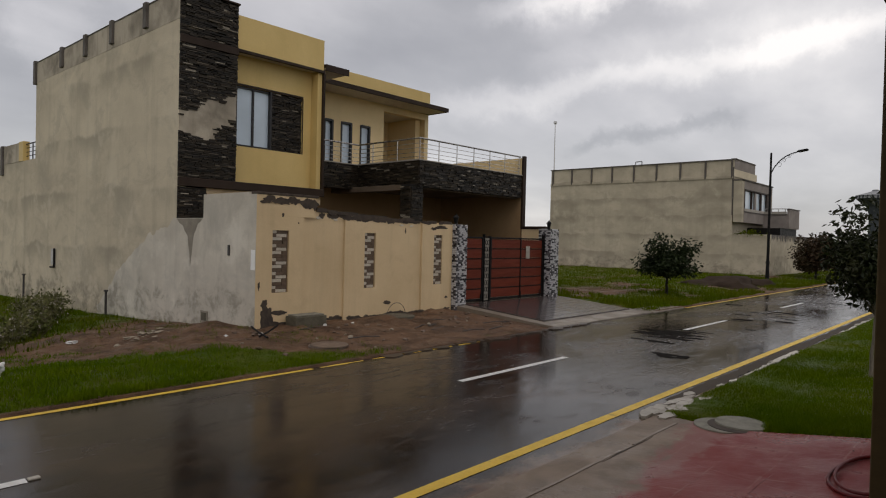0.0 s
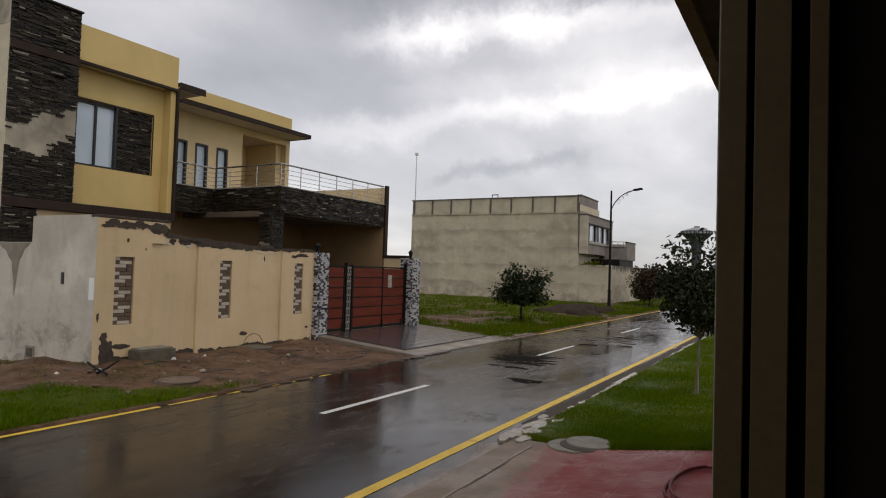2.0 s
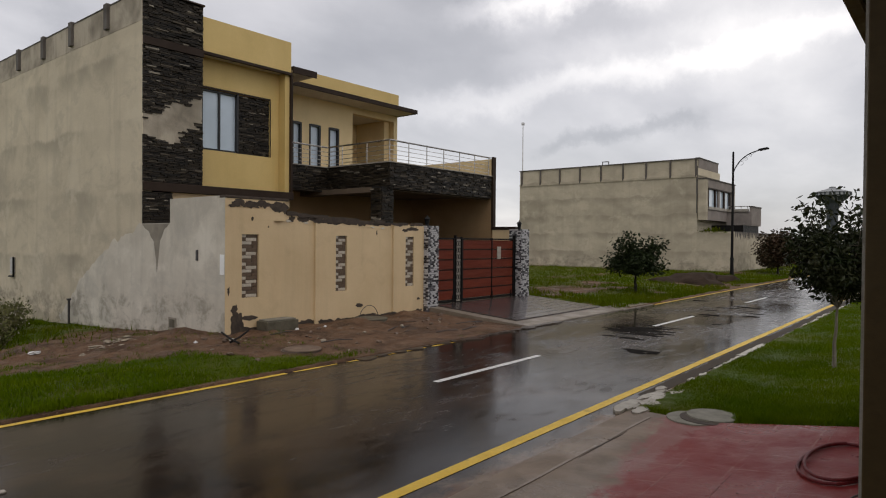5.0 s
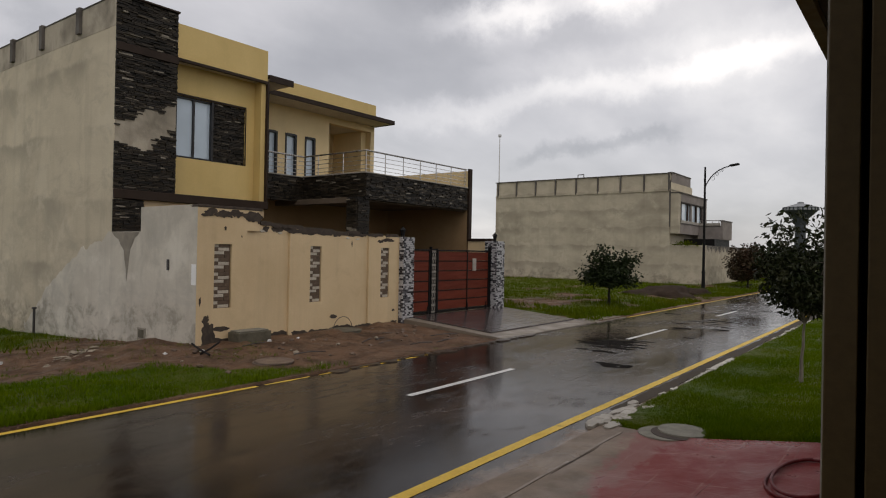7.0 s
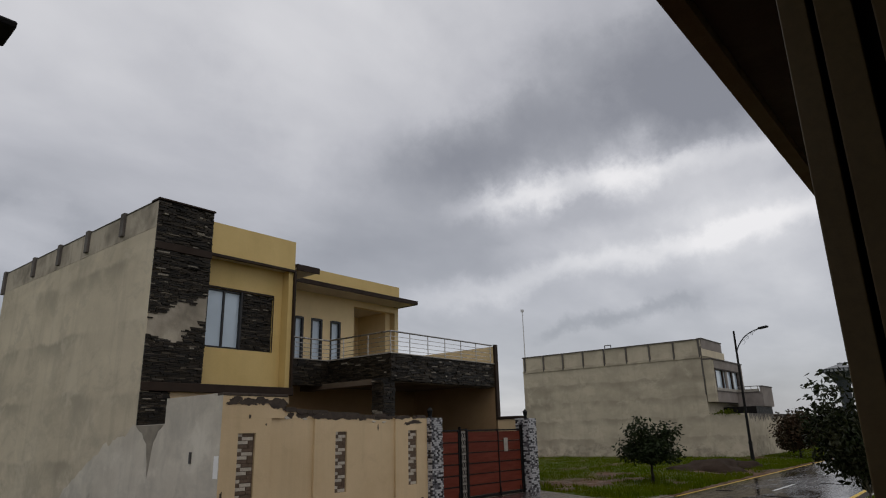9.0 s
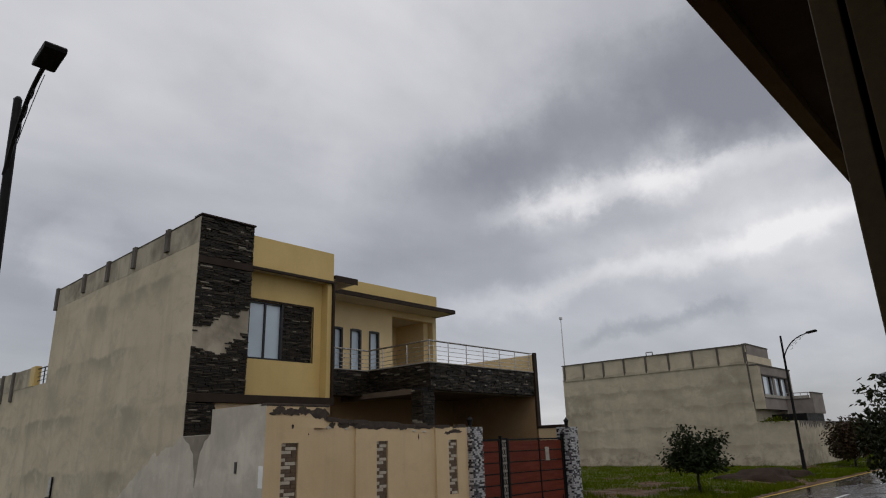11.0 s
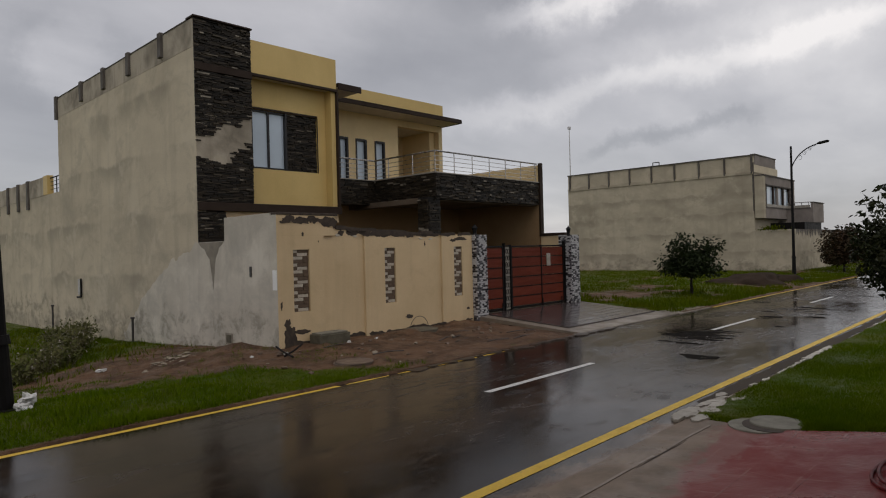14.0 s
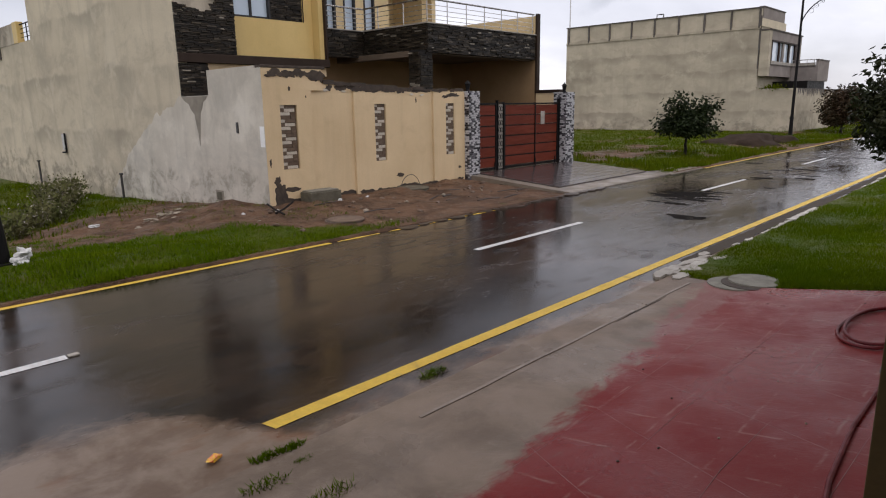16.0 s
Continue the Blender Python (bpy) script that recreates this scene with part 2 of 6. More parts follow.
TILE_GREY = material("grey_mosaic_tile", (0.14, 0.135, 0.145), (0.09, 0.085, 0.095), 0.3, scale=9, fine=90, bump=0.1)
NICHE_PALE = material("pale_stone_strip", (0.62, 0.56, 0.46), (0.46, 0.40, 0.32), 0.6, scale=14, fine=70, bump=0.3, pieces=0.3)
NICHE_BROWN = material("brown_stone_strip", (0.16, 0.105, 0.065), (0.10, 0.065, 0.04), 0.6, scale=14, fine=70, bump=0.3, pieces=0.3)
DRIVE_TILE = material("wet_grey_paver", (0.075, 0.058, 0.054), (0.048, 0.037, 0.036), 0.16, 0.08, scale=3, fine=50, bump=0.12, pieces=0.35, coat=0.5, spec=0.3)
CONCRETE = material("damp_concrete", (0.26, 0.215, 0.17), (0.17, 0.14, 0.105), 0.45, 0.2, scale=1.6, fine=50, bump=0.4, stain=(0.125, 0.105, 0.085), stain_at=(0.5, 0.75), stain_scale=1.1, coat=0.25)
PALE_CONCRETE = material("pale_concrete", (0.42, 0.385, 0.33), (0.27, 0.245, 0.205), 0.6, scale=5, fine=60, bump=0.4)
BLOCK = material("mossy_concrete_block", (0.125, 0.108, 0.074), (0.07, 0.062, 0.04), 0.8, scale=6, fine=50, bump=0.6)
WHITE_PAINT = material("white_road_paint", (0.70, 0.70, 0.68), (0.52, 0.51, 0.49), 0.4, scale=6, fine=40, bump=0.2)
YELLOW_PAINT = material("yellow_road_paint", (0.72, 0.475, 0.035), (0.58, 0.37, 0.035), 0.55, scale=3, fine=30, bump=0.25, stain=(0.13, 0.10, 0.07), stain_at=(0.60, 0.72), stain_scale=2.2)
MUD = material("wet_mud", (0.155, 0.10, 0.066), (0.10, 0.066, 0.045), 0.6, 0.2, scale=2.5, fine=25, bump=0.8)
RUBBLE = material("broken_plaster_rubble", (0.25, 0.20, 0.15), (0.15, 0.115, 0.085), 0.85, scale=9, fine=60, bump=0.5, island=0.2)
BARK = material("pale_bark", (0.24, 0.20, 0.155), (0.10, 0.082, 0.062), 0.85, scale=9, fine=50, bump=0.8, stretch=(1, 1, 0.3))
BARK_DARK = material("dark_wet_bark", (0.03, 0.024, 0.018), (0.018, 0.015, 0.012), 0.85, scale=9, fine=50, bump=0.6, spec=0.2)
WET_MUD = material("dark_mud_film", (0.062, 0.041, 0.026), (0.036, 0.025, 0.017), 0.35, 0.15, scale=2.5, fine=25, bump=0.3, spec=0.3)
LEAF = material("dark_green_leaf", (0.012, 0.020, 0.006), (0.026, 0.026, 0.009), 0.42, scale=4, fine=30, bump=0, island=0.16, spec=0.12)
LEAF_FAR = material("dull_green_leaf", (0.011, 0.020, 0.005), (0.020, 0.028, 0.008), 0.5, scale=2, fine=20, bump=0, island=0.12, spec=0.12)
LEAF_RED = material("reddish_brown_leaf", (0.052, 0.026, 0.014), (0.028, 0.026, 0.011), 0.5, scale=2, fine=20, bump=0, island=0.12, spec=0.12)
GRASS = material("wet_lawn_blade", (0.066, 0.120, 0.003), (0.104, 0.146, 0.004), 0.9, scale=1.1, fine=9, bump=0, spec=0.0)
GRASS_DRY = material("rough_field_blade", (0.056, 0.100, 0.002), (0.100, 0.112, 0.007), 0.9, scale=0.5, fine=6, bump=0, spec=0.0)
# pale blue base paints the reflected sky into the panes
GLASS_SKY = material("pane_with_painted_sky", (0.54, 0.645, 0.73), (0.50, 0.60, 0.69), 0.08, 0.04, scale=0.5, fine=0.8, bump=0.0, coat=0.6)
DARK_FRAME = material("dark_aluminium_frame", (0.02, 0.018, 0.018), None, 0.35, scale=5, fine=90, bump=0.05, metal=0.3)
DOOR_FRAME = material("olive_brown_frame_paint", (0.098, 0.066, 0.025), (0.080, 0.053, 0.020), 0.5, scale=3, fine=60, bump=0.1, spec=0.2)
# near-black base carries the darkness of the unlit room
ROOM = material("room_wall_shade", (0.02, 0.016, 0.013), (0.015, 0.012, 0.01), 0.95, scale=2, fine=30, bump=0.1)
RED_HOSE = material("dark_red_hose", (0.15, 0.012, 0.014), (0.09, 0.009, 0.011), 0.45, scale=12, fine=80, bump=0.1, spec=0.2)
PIPE = material("grey_black_pipe", (0.055, 0.05, 0.048), None, 0.5, scale=8, fine=60, bump=0.1)
BAG = material("white_plastic_bag", (0.72, 0.72, 0.70), (0.55, 0.55, 0.54), 0.35, scale=8, fine=60, bump=0.3)
WRAPPER = material("yellow_foil_wrapper", (0.85, 0.62, 0.03), (0.70, 0.10, 0.04), 0.3, scale=40, fine=60, bump=0.2)
TANK = material("far_tank_concrete", (0.055, 0.062, 0.07), (0.04, 0.046, 0.052), 0.9, scale=0.1, fine=2, bump=0)
TANK_PALE = material("far_tank_band", (0.34, 0.35, 0.36), None, 0.9, scale=0.1, fine=2, bump=0)

# wet asphalt: dark and rough where it drains, smooth where a film of water stands, muddy in patches
ASPHALT = material("wet_asphalt", (0.036, 0.033, 0.031), (0.052, 0.045, 0.040), 0.3, scale=0.8, fine=90, bump=0.0)
nodes, links, surface = set_nodes(ASPHALT)
geo = nodes.new("ShaderNodeNewGeometry")


def anoise(s, detail, stretch, rough=0.6, distortion=0.3):
    mp, n = nodes.new("ShaderNodeMapping"), nodes.new("ShaderNodeTexNoise")
    mp.inputs["Scale"].default_value = stretch
    links.new(geo.outputs["Position"], mp.inputs["Vector"])
    links.new(mp.outputs[0], n.inputs["Vector"])
    n.inputs["Scale"].default_value, n.inputs["Detail"].default_value = s, detail
    n.inputs["Roughness"].default_value, n.inputs["Distortion"].default_value = rough, distortion
    return n.outputs["Fac"]


def arange(value, a, b, lo, hi):
    n = nodes.new("ShaderNodeMapRange")
    n.interpolation_type = "SMOOTHSTEP"
    for key, v in (("From Min", a), ("From Max", b), ("To Min", lo), ("To Max", hi)):
        n.inputs[key].default_value = v
    links.new(value, n.inputs["Value"])
    return n.outputs[0]


def amix(factor, a, b):
    n = nodes.new("ShaderNodeMix")
    n.data_type = "RGBA"
    for key, v in (("Factor", factor), ("A", a), ("B", b)):
        if isinstance(v, tuple):
            n.inputs[key].default_value = (*v, 1)
        else:
            links.new(v, n.inputs[key])
    return n.outputs["Result"]


film = anoise(0.42, 5, (0.55, 1.0, 1), 0.62, 0.8)
patch = anoise(0.75, 6, (0.6, 1.2, 1), 0.65, 0.5)
grain = anoise(140, 2, (1, 1, 1))
tone = amix(arange(patch, 0.42, 0.66, 0, 0.8), (0.018, 0.0122, 0.0085), (0.046, 0.029, 0.0185))
tone = amix(arange(anoise(2.2, 6, (0.8, 1.3, 1), 0.7), 0.54, 0.64, 0, 0.85), tone, (0.008, 0.007, 0.0065))
tone = amix(arange(anoise(3.6, 7, (0.7, 1.5, 1), 0.72), 0.57, 0.70, 0, 0.6), tone, (0.062, 0.045, 0.034))
tone = amix(arange(grain, 0.4, 0.7, 0, 0.25), tone, (0.055, 0.05, 0.046))
spot = nodes.new("ShaderNodeSeparateXYZ")
links.new(geo.outputs["Position"], spot.inputs[0])


def amath(op, a, b):
    n = nodes.new("ShaderNodeMath")
    n.operation = op
    for i, v in enumerate((a, b)):
        if isinstance(v, (int, float)):
            n.inputs[i].default_value = v
        else:
            links.new(v, n.inputs[i])
    return n.outputs[0]


# brown silt lies on the asphalt where the yellow line ends, and along the concrete's edge
shore = amath("MULTIPLY", amath("MAXIMUM", amath("SUBTRACT", 2.45, spot.outputs["X"]), 0.0), 1.6)
shore = amath("SUBTRACT", amath("ADD", amath("MINIMUM", shore, 1.10), 3.43), spot.outputs["Y"])
shore = amath("ADD", shore, amath("MULTIPLY", amath("SUBTRACT", anoise(2.0, 7, (1, 1.3, 1), 0.68), 0.5), 0.9))
shore = amath("SUBTRACT", shore, arange(spot.outputs["X"], 8.2, 11.0, 0, 0.45))
silt = amix(arange(anoise(1.8, 6, (1, 1, 1), 0.65), 0.4, 0.62, 0, 1), (0.205, 0.152, 0.11), (0.125, 0.080, 0.050))
silt = amix(arange(anoise(1.1, 5, (1, 1.6, 1), 0.6), 0.50, 0.66, 0, 0.85), silt, (0.15, 0.062, 0.022))
tone = amix(arange(shore, -0.16, 0.24, 0, 1), tone, silt)
links.new(tone, surface.inputs["Base Color"])
wet = amath("ADD", arange(film, 0.36, 0.64, 0.05, 0.22), arange(anoise(3.0, 6, (0.5, 1.6, 1), 0.7, 0.6), 0.46, 0.66, 0, 0.12))
links.new(amath("ADD", wet, arange(shore, -0.1, 0.3, 0, 0.2)), surface.inputs["Roughness"])
surface.inputs["Specular IOR Level"].default_value = 0.21
ripple = nodes.new("ShaderNodeBump")
ripple.inputs["Strength"].default_value, ripple.inputs["Distance"].default_value = 0.22, 0.004
links.new(anoise(22, 3, (0.6, 1.0, 1)), ripple.inputs["Height"])
rough_bump = nodes.new("ShaderNodeBump")
rough_bump.inputs["Strength"].default_value, rough_bump.inputs["Distance"].default_value = 0.10, 0.003
links.new(grain, rough_bump.inputs["Height"])
links.new(ripple.outputs[0], rough_bump.inputs["Normal"])
links.new(rough_bump.outputs[0], surface.inputs["Normal"])

# earth: wet soil where the attribute says so, thin green elsewhere
EARTH = material("earth", (0.06, 0.08, 0.026), None, 0.8, scale=1, fine=20)
nodes, links, surface = set_nodes(EARTH)
geo = nodes.new("ShaderNodeNewGeometry")
soil = nodes.new("ShaderNodeAttribute")
soil.attribute_name = "soil"
edge = nodes.new("ShaderNodeMath")
edge.operation = "MULTIPLY_ADD"
links.new(anoise(2.4, 6, (1, 1, 1), 0.7), edge.inputs[0])
edge.inputs[1].default_value = 1.1
links.new(soil.outputs["Fac"], edge.inputs[2])
dirt = amix(arange(anoise(1.3, 6, (1, 1, 1), 0.65), 0.38, 0.64, 0, 1), (0.150, 0.086, 0.052), (0.070, 0.041, 0.026))
dirt = amix(arange(anoise(34, 4, (1, 1, 1), 0.7), 0.56, 0.70, 0, 0.75), dirt, (0.235, 0.165, 0.115))
dirt = amix(arange(anoise(5, 6, (1, 1, 1), 0.75), 0.54, 0.64, 0, 0.7), dirt, (0.030, 0.018, 0.012))
dirt = amix(arange(anoise(9, 5, (1, 1, 1), 0.7), 0.52, 0.72, 0, 0.6), dirt, (0.21, 0.145, 0.098))
green = amix(arange(anoise(0.9, 6, (1, 1, 1), 0.7), 0.36, 0.66, 0, 1), (0.046, 0.076, 0.003), (0.080, 0.084, 0.010))
links.new(amix(arange(edge.outputs[0], 0.88, 1.16, 0, 1), green, dirt), surface.inputs["Base Color"])
earth_bump = nodes.new("ShaderNodeBump")
earth_bump.inputs["Strength"].default_value, earth_bump.inputs["Distance"].default_value = 1.0, 0.06
links.new(anoise(14, 6, (1, 1, 1), 0.7), earth_bump.inputs["Height"])
links.new(earth_bump.outputs[0], surface.inputs["Normal"])
surface.inputs["Specular IOR Level"].default_value = 0.10
links.new(arange(anoise(1.7, 4, (1, 1, 1)), 0.4, 0.65, 0.45, 0.85), surface.inputs["Roughness"])

# worn red oxide floor that fades into bare concrete towards the road
RED_FLOOR = material("worn_red_oxide_floor", (0.2, 0.04, 0.04), None, 0.3, scale=1, fine=20)
nodes, links, surface = set_nodes(RED_FLOOR)
geo = nodes.new("ShaderNodeNewGeometry")
where = nodes.new("ShaderNodeSeparateXYZ")
links.new(geo.outputs["Position"], where.inputs[0])

reach = amath("SUBTRACT", amath("ADD", amath("MULTIPLY", where.outputs["X"], 0.165), 1.62), where.outputs["Y"])
reach = amath("ADD", reach, amath("MULTIPLY", amath("SUBTRACT", anoise(2.6, 7, (1, 1.5, 1), 0.68), 0.5), 0.85))
concrete = amix(arange(anoise(1.5, 6, (1, 1, 1), 0.65), 0.36, 0.66, 0, 1), (0.225, 0.172, 0.13), (0.14, 0.105, 0.077))
concrete = amix(arange(anoise(7, 5, (1, 1, 1), 0.7), 0.55, 0.75, 0, 0.6), concrete, (0.24, 0.195, 0.155))
red = amix(arange(anoise(1.1, 6, (1, 1, 1), 0.65), 0.36, 0.66, 0, 1), (0.165, 0.013, 0.012), (0.185, 0.030, 0.026))
red = amix(arange(anoise(6.5, 7, (1, 1, 1), 0.75, 0.8), 0.60, 0.76, 0, 0.4), red, (0.20, 0.075, 0.064))
red = amix(arange(anoise(17, 6, (1, 1, 1), 0.75, 0.6), 0.60, 0.72, 0, 0.5), red, (0.28, 0.13, 0.115))
# a square stamp of half a metre, its joints worn pale in places
def joint_of(axis, size):
    wavy = amath("ADD", where.outputs[axis], amath("MULTIPLY", amath("SUBTRACT", anoise(3.0, 3, (1, 1, 1)), 0.5), 0.05))
    return amath("ABSOLUTE", amath("SUBTRACT", amath("FRACT", amath("DIVIDE", wavy, size), 0), 0.5), 0)


joint = arange(amath("MINIMUM", joint_of("X", 0.52), joint_of("Y", 0.46)), 0.0, 0.035, 1, 0)
joint = amath("MULTIPLY", joint, arange(anoise(3.5, 6, (1, 1, 1), 0.75), 0.46, 0.62, 0, 0.68))
red = amix(joint, red, (0.27, 0.15, 0.125))
# paler, washed-out red next to the bare concrete
washed = arange(amath("SUBTRACT", reach, amath("MULTIPLY", amath("MAXIMUM", amath("SUBTRACT", where.outputs["X"], 4.2), 0.0), 0.16)), -0.08, 0.06, 1, 0)
red = amix(amath("MULTIPLY", washed, 0.62), red, (0.225, 0.125, 0.108))
links.new(amix(arange(reach, -0.05, 0.16, 0, 1), concrete, red), surface.inputs["Base Color"])
links.new(arange(anoise(0.9, 5, (1, 1, 1)), 0.38, 0.62, 0.26, 0.55), surface.inputs["Roughness"])
floor_bump = nodes.new("ShaderNodeBump")
floor_bump.inputs["Strength"].default_value, floor_bump.inputs["Distance"].default_value = 0.5, 0.014
links.new(anoise(9, 6, (1, 1, 1), 0.7), floor_bump.inputs["Height"])
links.new(floor_bump.outputs[0], surface.inputs["Normal"])
surface.inputs["Specular IOR Level"].default_value = 0.13


def weather(m, lift, first, depth, bay, damp=None, banded=0.6):
    """Plaster laid in lifts: uneven darker bands under each lift's top, blotchy bays, and ragged damp at the foot."""
    global nodes, links, surface, geo
    nodes, links, surface = set_nodes(m)
    geo = nodes.new("ShaderNodeNewGeometry")
    at = nodes.new("ShaderNodeSeparateXYZ")
    links.new(geo.outputs["Position"], at.inputs[0])
    tone = surface.inputs["Base Color"].links[0].from_socket
    along = amath("ADD", at.outputs["X"], at.outputs["Y"])
    wave = amath("MULTIPLY", amath("SUBTRACT", anoise(0.45, 6, (1, 1, 0.4), 0.62, 0.4), 0.5), 0.9)
    level = amath("FRACT", amath("DIVIDE", amath("ADD", amath("SUBTRACT", at.outputs["Z"], first), wave), lift), 0)
    band = amath("MULTIPLY", arange(level, 0.45, 0.92, 0, 1), arange(level, 0.92, 1.0, 1, 0))
    band = amath("MULTIPLY", band, arange(anoise(0.5, 5, (1, 1, 0.8), 0.6), 0.34, 0.6, 0.1, 1))
    dark = tuple(c * 0.50 for c in depth)
    tone = amix(amath("MULTIPLY", band, banded), tone, dark)
    side = amath("FRACT", amath("DIVIDE", amath("ADD", along, amath("MULTIPLY", wave, 1.2)), bay), 0)
    seam = amath("MULTIPLY", arange(side, 0.86, 0.97, 0, 1), arange(side, 0.97, 1.0, 1, 0))
    tone = amix(amath("MULTIPLY", seam, 0.13), tone, dark)
    tone = amix(arange(anoise(0.9, 7, (0.8, 0.8, 1.2), 0.7, 0.6), 0.50, 0.62, 0, 0.40), tone, tuple(c * 0.70 for c in depth))
    tone = amix(arange(anoise(0.7, 6, (1, 1, 1.1), 0.65, 0.3), 0.54, 0.66, 0, 0.45), tone, tuple(min(0.8, c * 1.18) for c in depth))
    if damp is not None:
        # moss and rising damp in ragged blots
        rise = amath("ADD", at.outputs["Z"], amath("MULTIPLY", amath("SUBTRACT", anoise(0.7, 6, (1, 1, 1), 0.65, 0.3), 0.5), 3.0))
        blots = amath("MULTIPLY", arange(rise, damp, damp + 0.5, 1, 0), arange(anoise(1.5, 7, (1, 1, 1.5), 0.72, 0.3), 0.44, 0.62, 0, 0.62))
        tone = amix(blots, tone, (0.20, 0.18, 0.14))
    links.new(tone, surface.inputs["Base Color"])


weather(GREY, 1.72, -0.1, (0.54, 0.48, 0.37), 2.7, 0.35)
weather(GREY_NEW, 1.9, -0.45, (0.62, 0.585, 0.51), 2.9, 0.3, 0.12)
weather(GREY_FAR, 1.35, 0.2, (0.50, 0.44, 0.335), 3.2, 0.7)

# split stone: near-black, olive and rusty pieces, a few pale ones, damp enough to glint
nodes, links, surface = set_nodes(STONE)
geo = nodes.new("ShaderNodeNewGeometry")
second = nodes.new("ShaderNodeTexWhiteNoise")
second.noise_dimensions = "1D"
links.new(amath("MULTIPLY", geo.outputs["Random Per Island"], 913.0), second.inputs["W"])
piece = amix(geo.outputs["Random Per Island"], (0.007, 0.006, 0.0045), (0.036, 0.027, 0.017))
piece = amix(arange(second.outputs["Value"], 0.80, 0.90, 0, 1), piece, (0.075, 0.060, 0.040))
# palest pieces: white chips, and wet glints put into the colour
piece = amix(arange(second.outputs["Value"], 0.958, 0.972, 0, 1), piece, (0.26, 0.23, 0.18))
piece = amix(arange(anoise(40, 4, (1, 1, 1), 0.7), 0.42, 0.66, 0, 0.55), piece, (0.012, 0.010, 0.008))
links.new(piece, surface.inputs["Base Color"])
links.new(arange(second.outputs["Value"], 0.0, 1.0, 0.62, 0.34), surface.inputs["Roughness"])
surface.inputs["Specular IOR Level"].default_value = 0.2

# ---- mesh helpers ----


def box(bm, x0, x1, y0, y1, z0, z1, bevel=0.0):
    made = bmesh.ops.create_cube(bm, size=1.0, matrix=Matrix.LocRotScale(((x0 + x1) / 2, (y0 + y1) / 2, (z0 + z1) / 2), None, (abs(x1 - x0), abs(y1 - y0), abs(z1 - z0))))
    if bevel:
        edges = list({e for v in made["verts"] for e in v.link_edges})
        bmesh.ops.bevel(bm, geom=edges, offset=bevel, segments=2, affect="EDGES", profile=0.5)
    return bm


def boxes(*rows, bevel=0.0):
    bm = bmesh.new()
    for row in rows:
        box(bm, *row, bevel=bevel)
    return bm


def rod(bm, a, b, r0, r1=None, sides=10):
    a, b = Vector(a), Vector(b)
    turn = (b - a).to_track_quat("Z", "Y").to_matrix().to_4x4()
    bmesh.ops.create_cone(bm, cap_ends=True, segments=sides, radius1=r0, radius2=r0 if r1 is None else r1, depth=(b - a).length, matrix=Matrix.Translation((a + b) / 2) @ turn)
    return bm


def rods(path, radius, sides=8):
    bm = bmesh.new()
    for a, b in zip(path, path[1:]):
        rod(bm, a, b, radius, sides=sides)
        bmesh.ops.create_icosphere(bm, subdivisions=1, radius=radius * 1.02, matrix=Matrix.Translation(b))
    return bm


def prism(bm, outline, axis, a, b):
    """A flat outline drawn out along an axis from a to b."""
    def at(p, s):
        return {"x": (s, p[0], p[1]), "y": (p[0], s, p[1]), "z": (p[0], p[1], s)}[axis]
    ends = [[bm.verts.new(at(p, s)) for p in outline] for s in (a, b)]
    n = len(outline)
    for i in range(n):
        bm.faces.new((ends[0][i], ends[0][(i + 1) % n], ends[1][(i + 1) % n], ends[1][i]))
    bm.faces.new(ends[0])
    bm.faces.new(ends[1][::-1])
    bmesh.ops.recalc_face_normals(bm, faces=bm.faces)
    return bm


def mesh_of(name, bm, mat, smooth=False):
    data = bpy.data.meshes.new(name)
    bm.to_mesh(data)
    bm.free()
    data.materials.append(mat)
    if smooth:
        data.shade_smooth()
    return data


def part(name, bm, mat, parent, label="", smooth=False):
    ob = new(name, mesh_of(name, bm, mat, smooth))
    ob.parent = parent
    if parent.parent is None or parent.type == "EMPTY":
        ob.matrix_parent_inverse = Matrix.Translation(-parent.location)
    if label:
        ob["label"] = label
    return ob


def thing(name, label, category, at=(0, 0, 0), group="", kind=""):
    ob = new(name)
    ob.location = at
    ob.empty_display_size = 0.2
    return tagged(ob, label, category, group, kind)


def single(name, bm, mat, label, category, group="", kind="", smooth=False):
    return tagged(new(name, mesh_of(name, bm, mat, smooth)), label, category, group, kind)


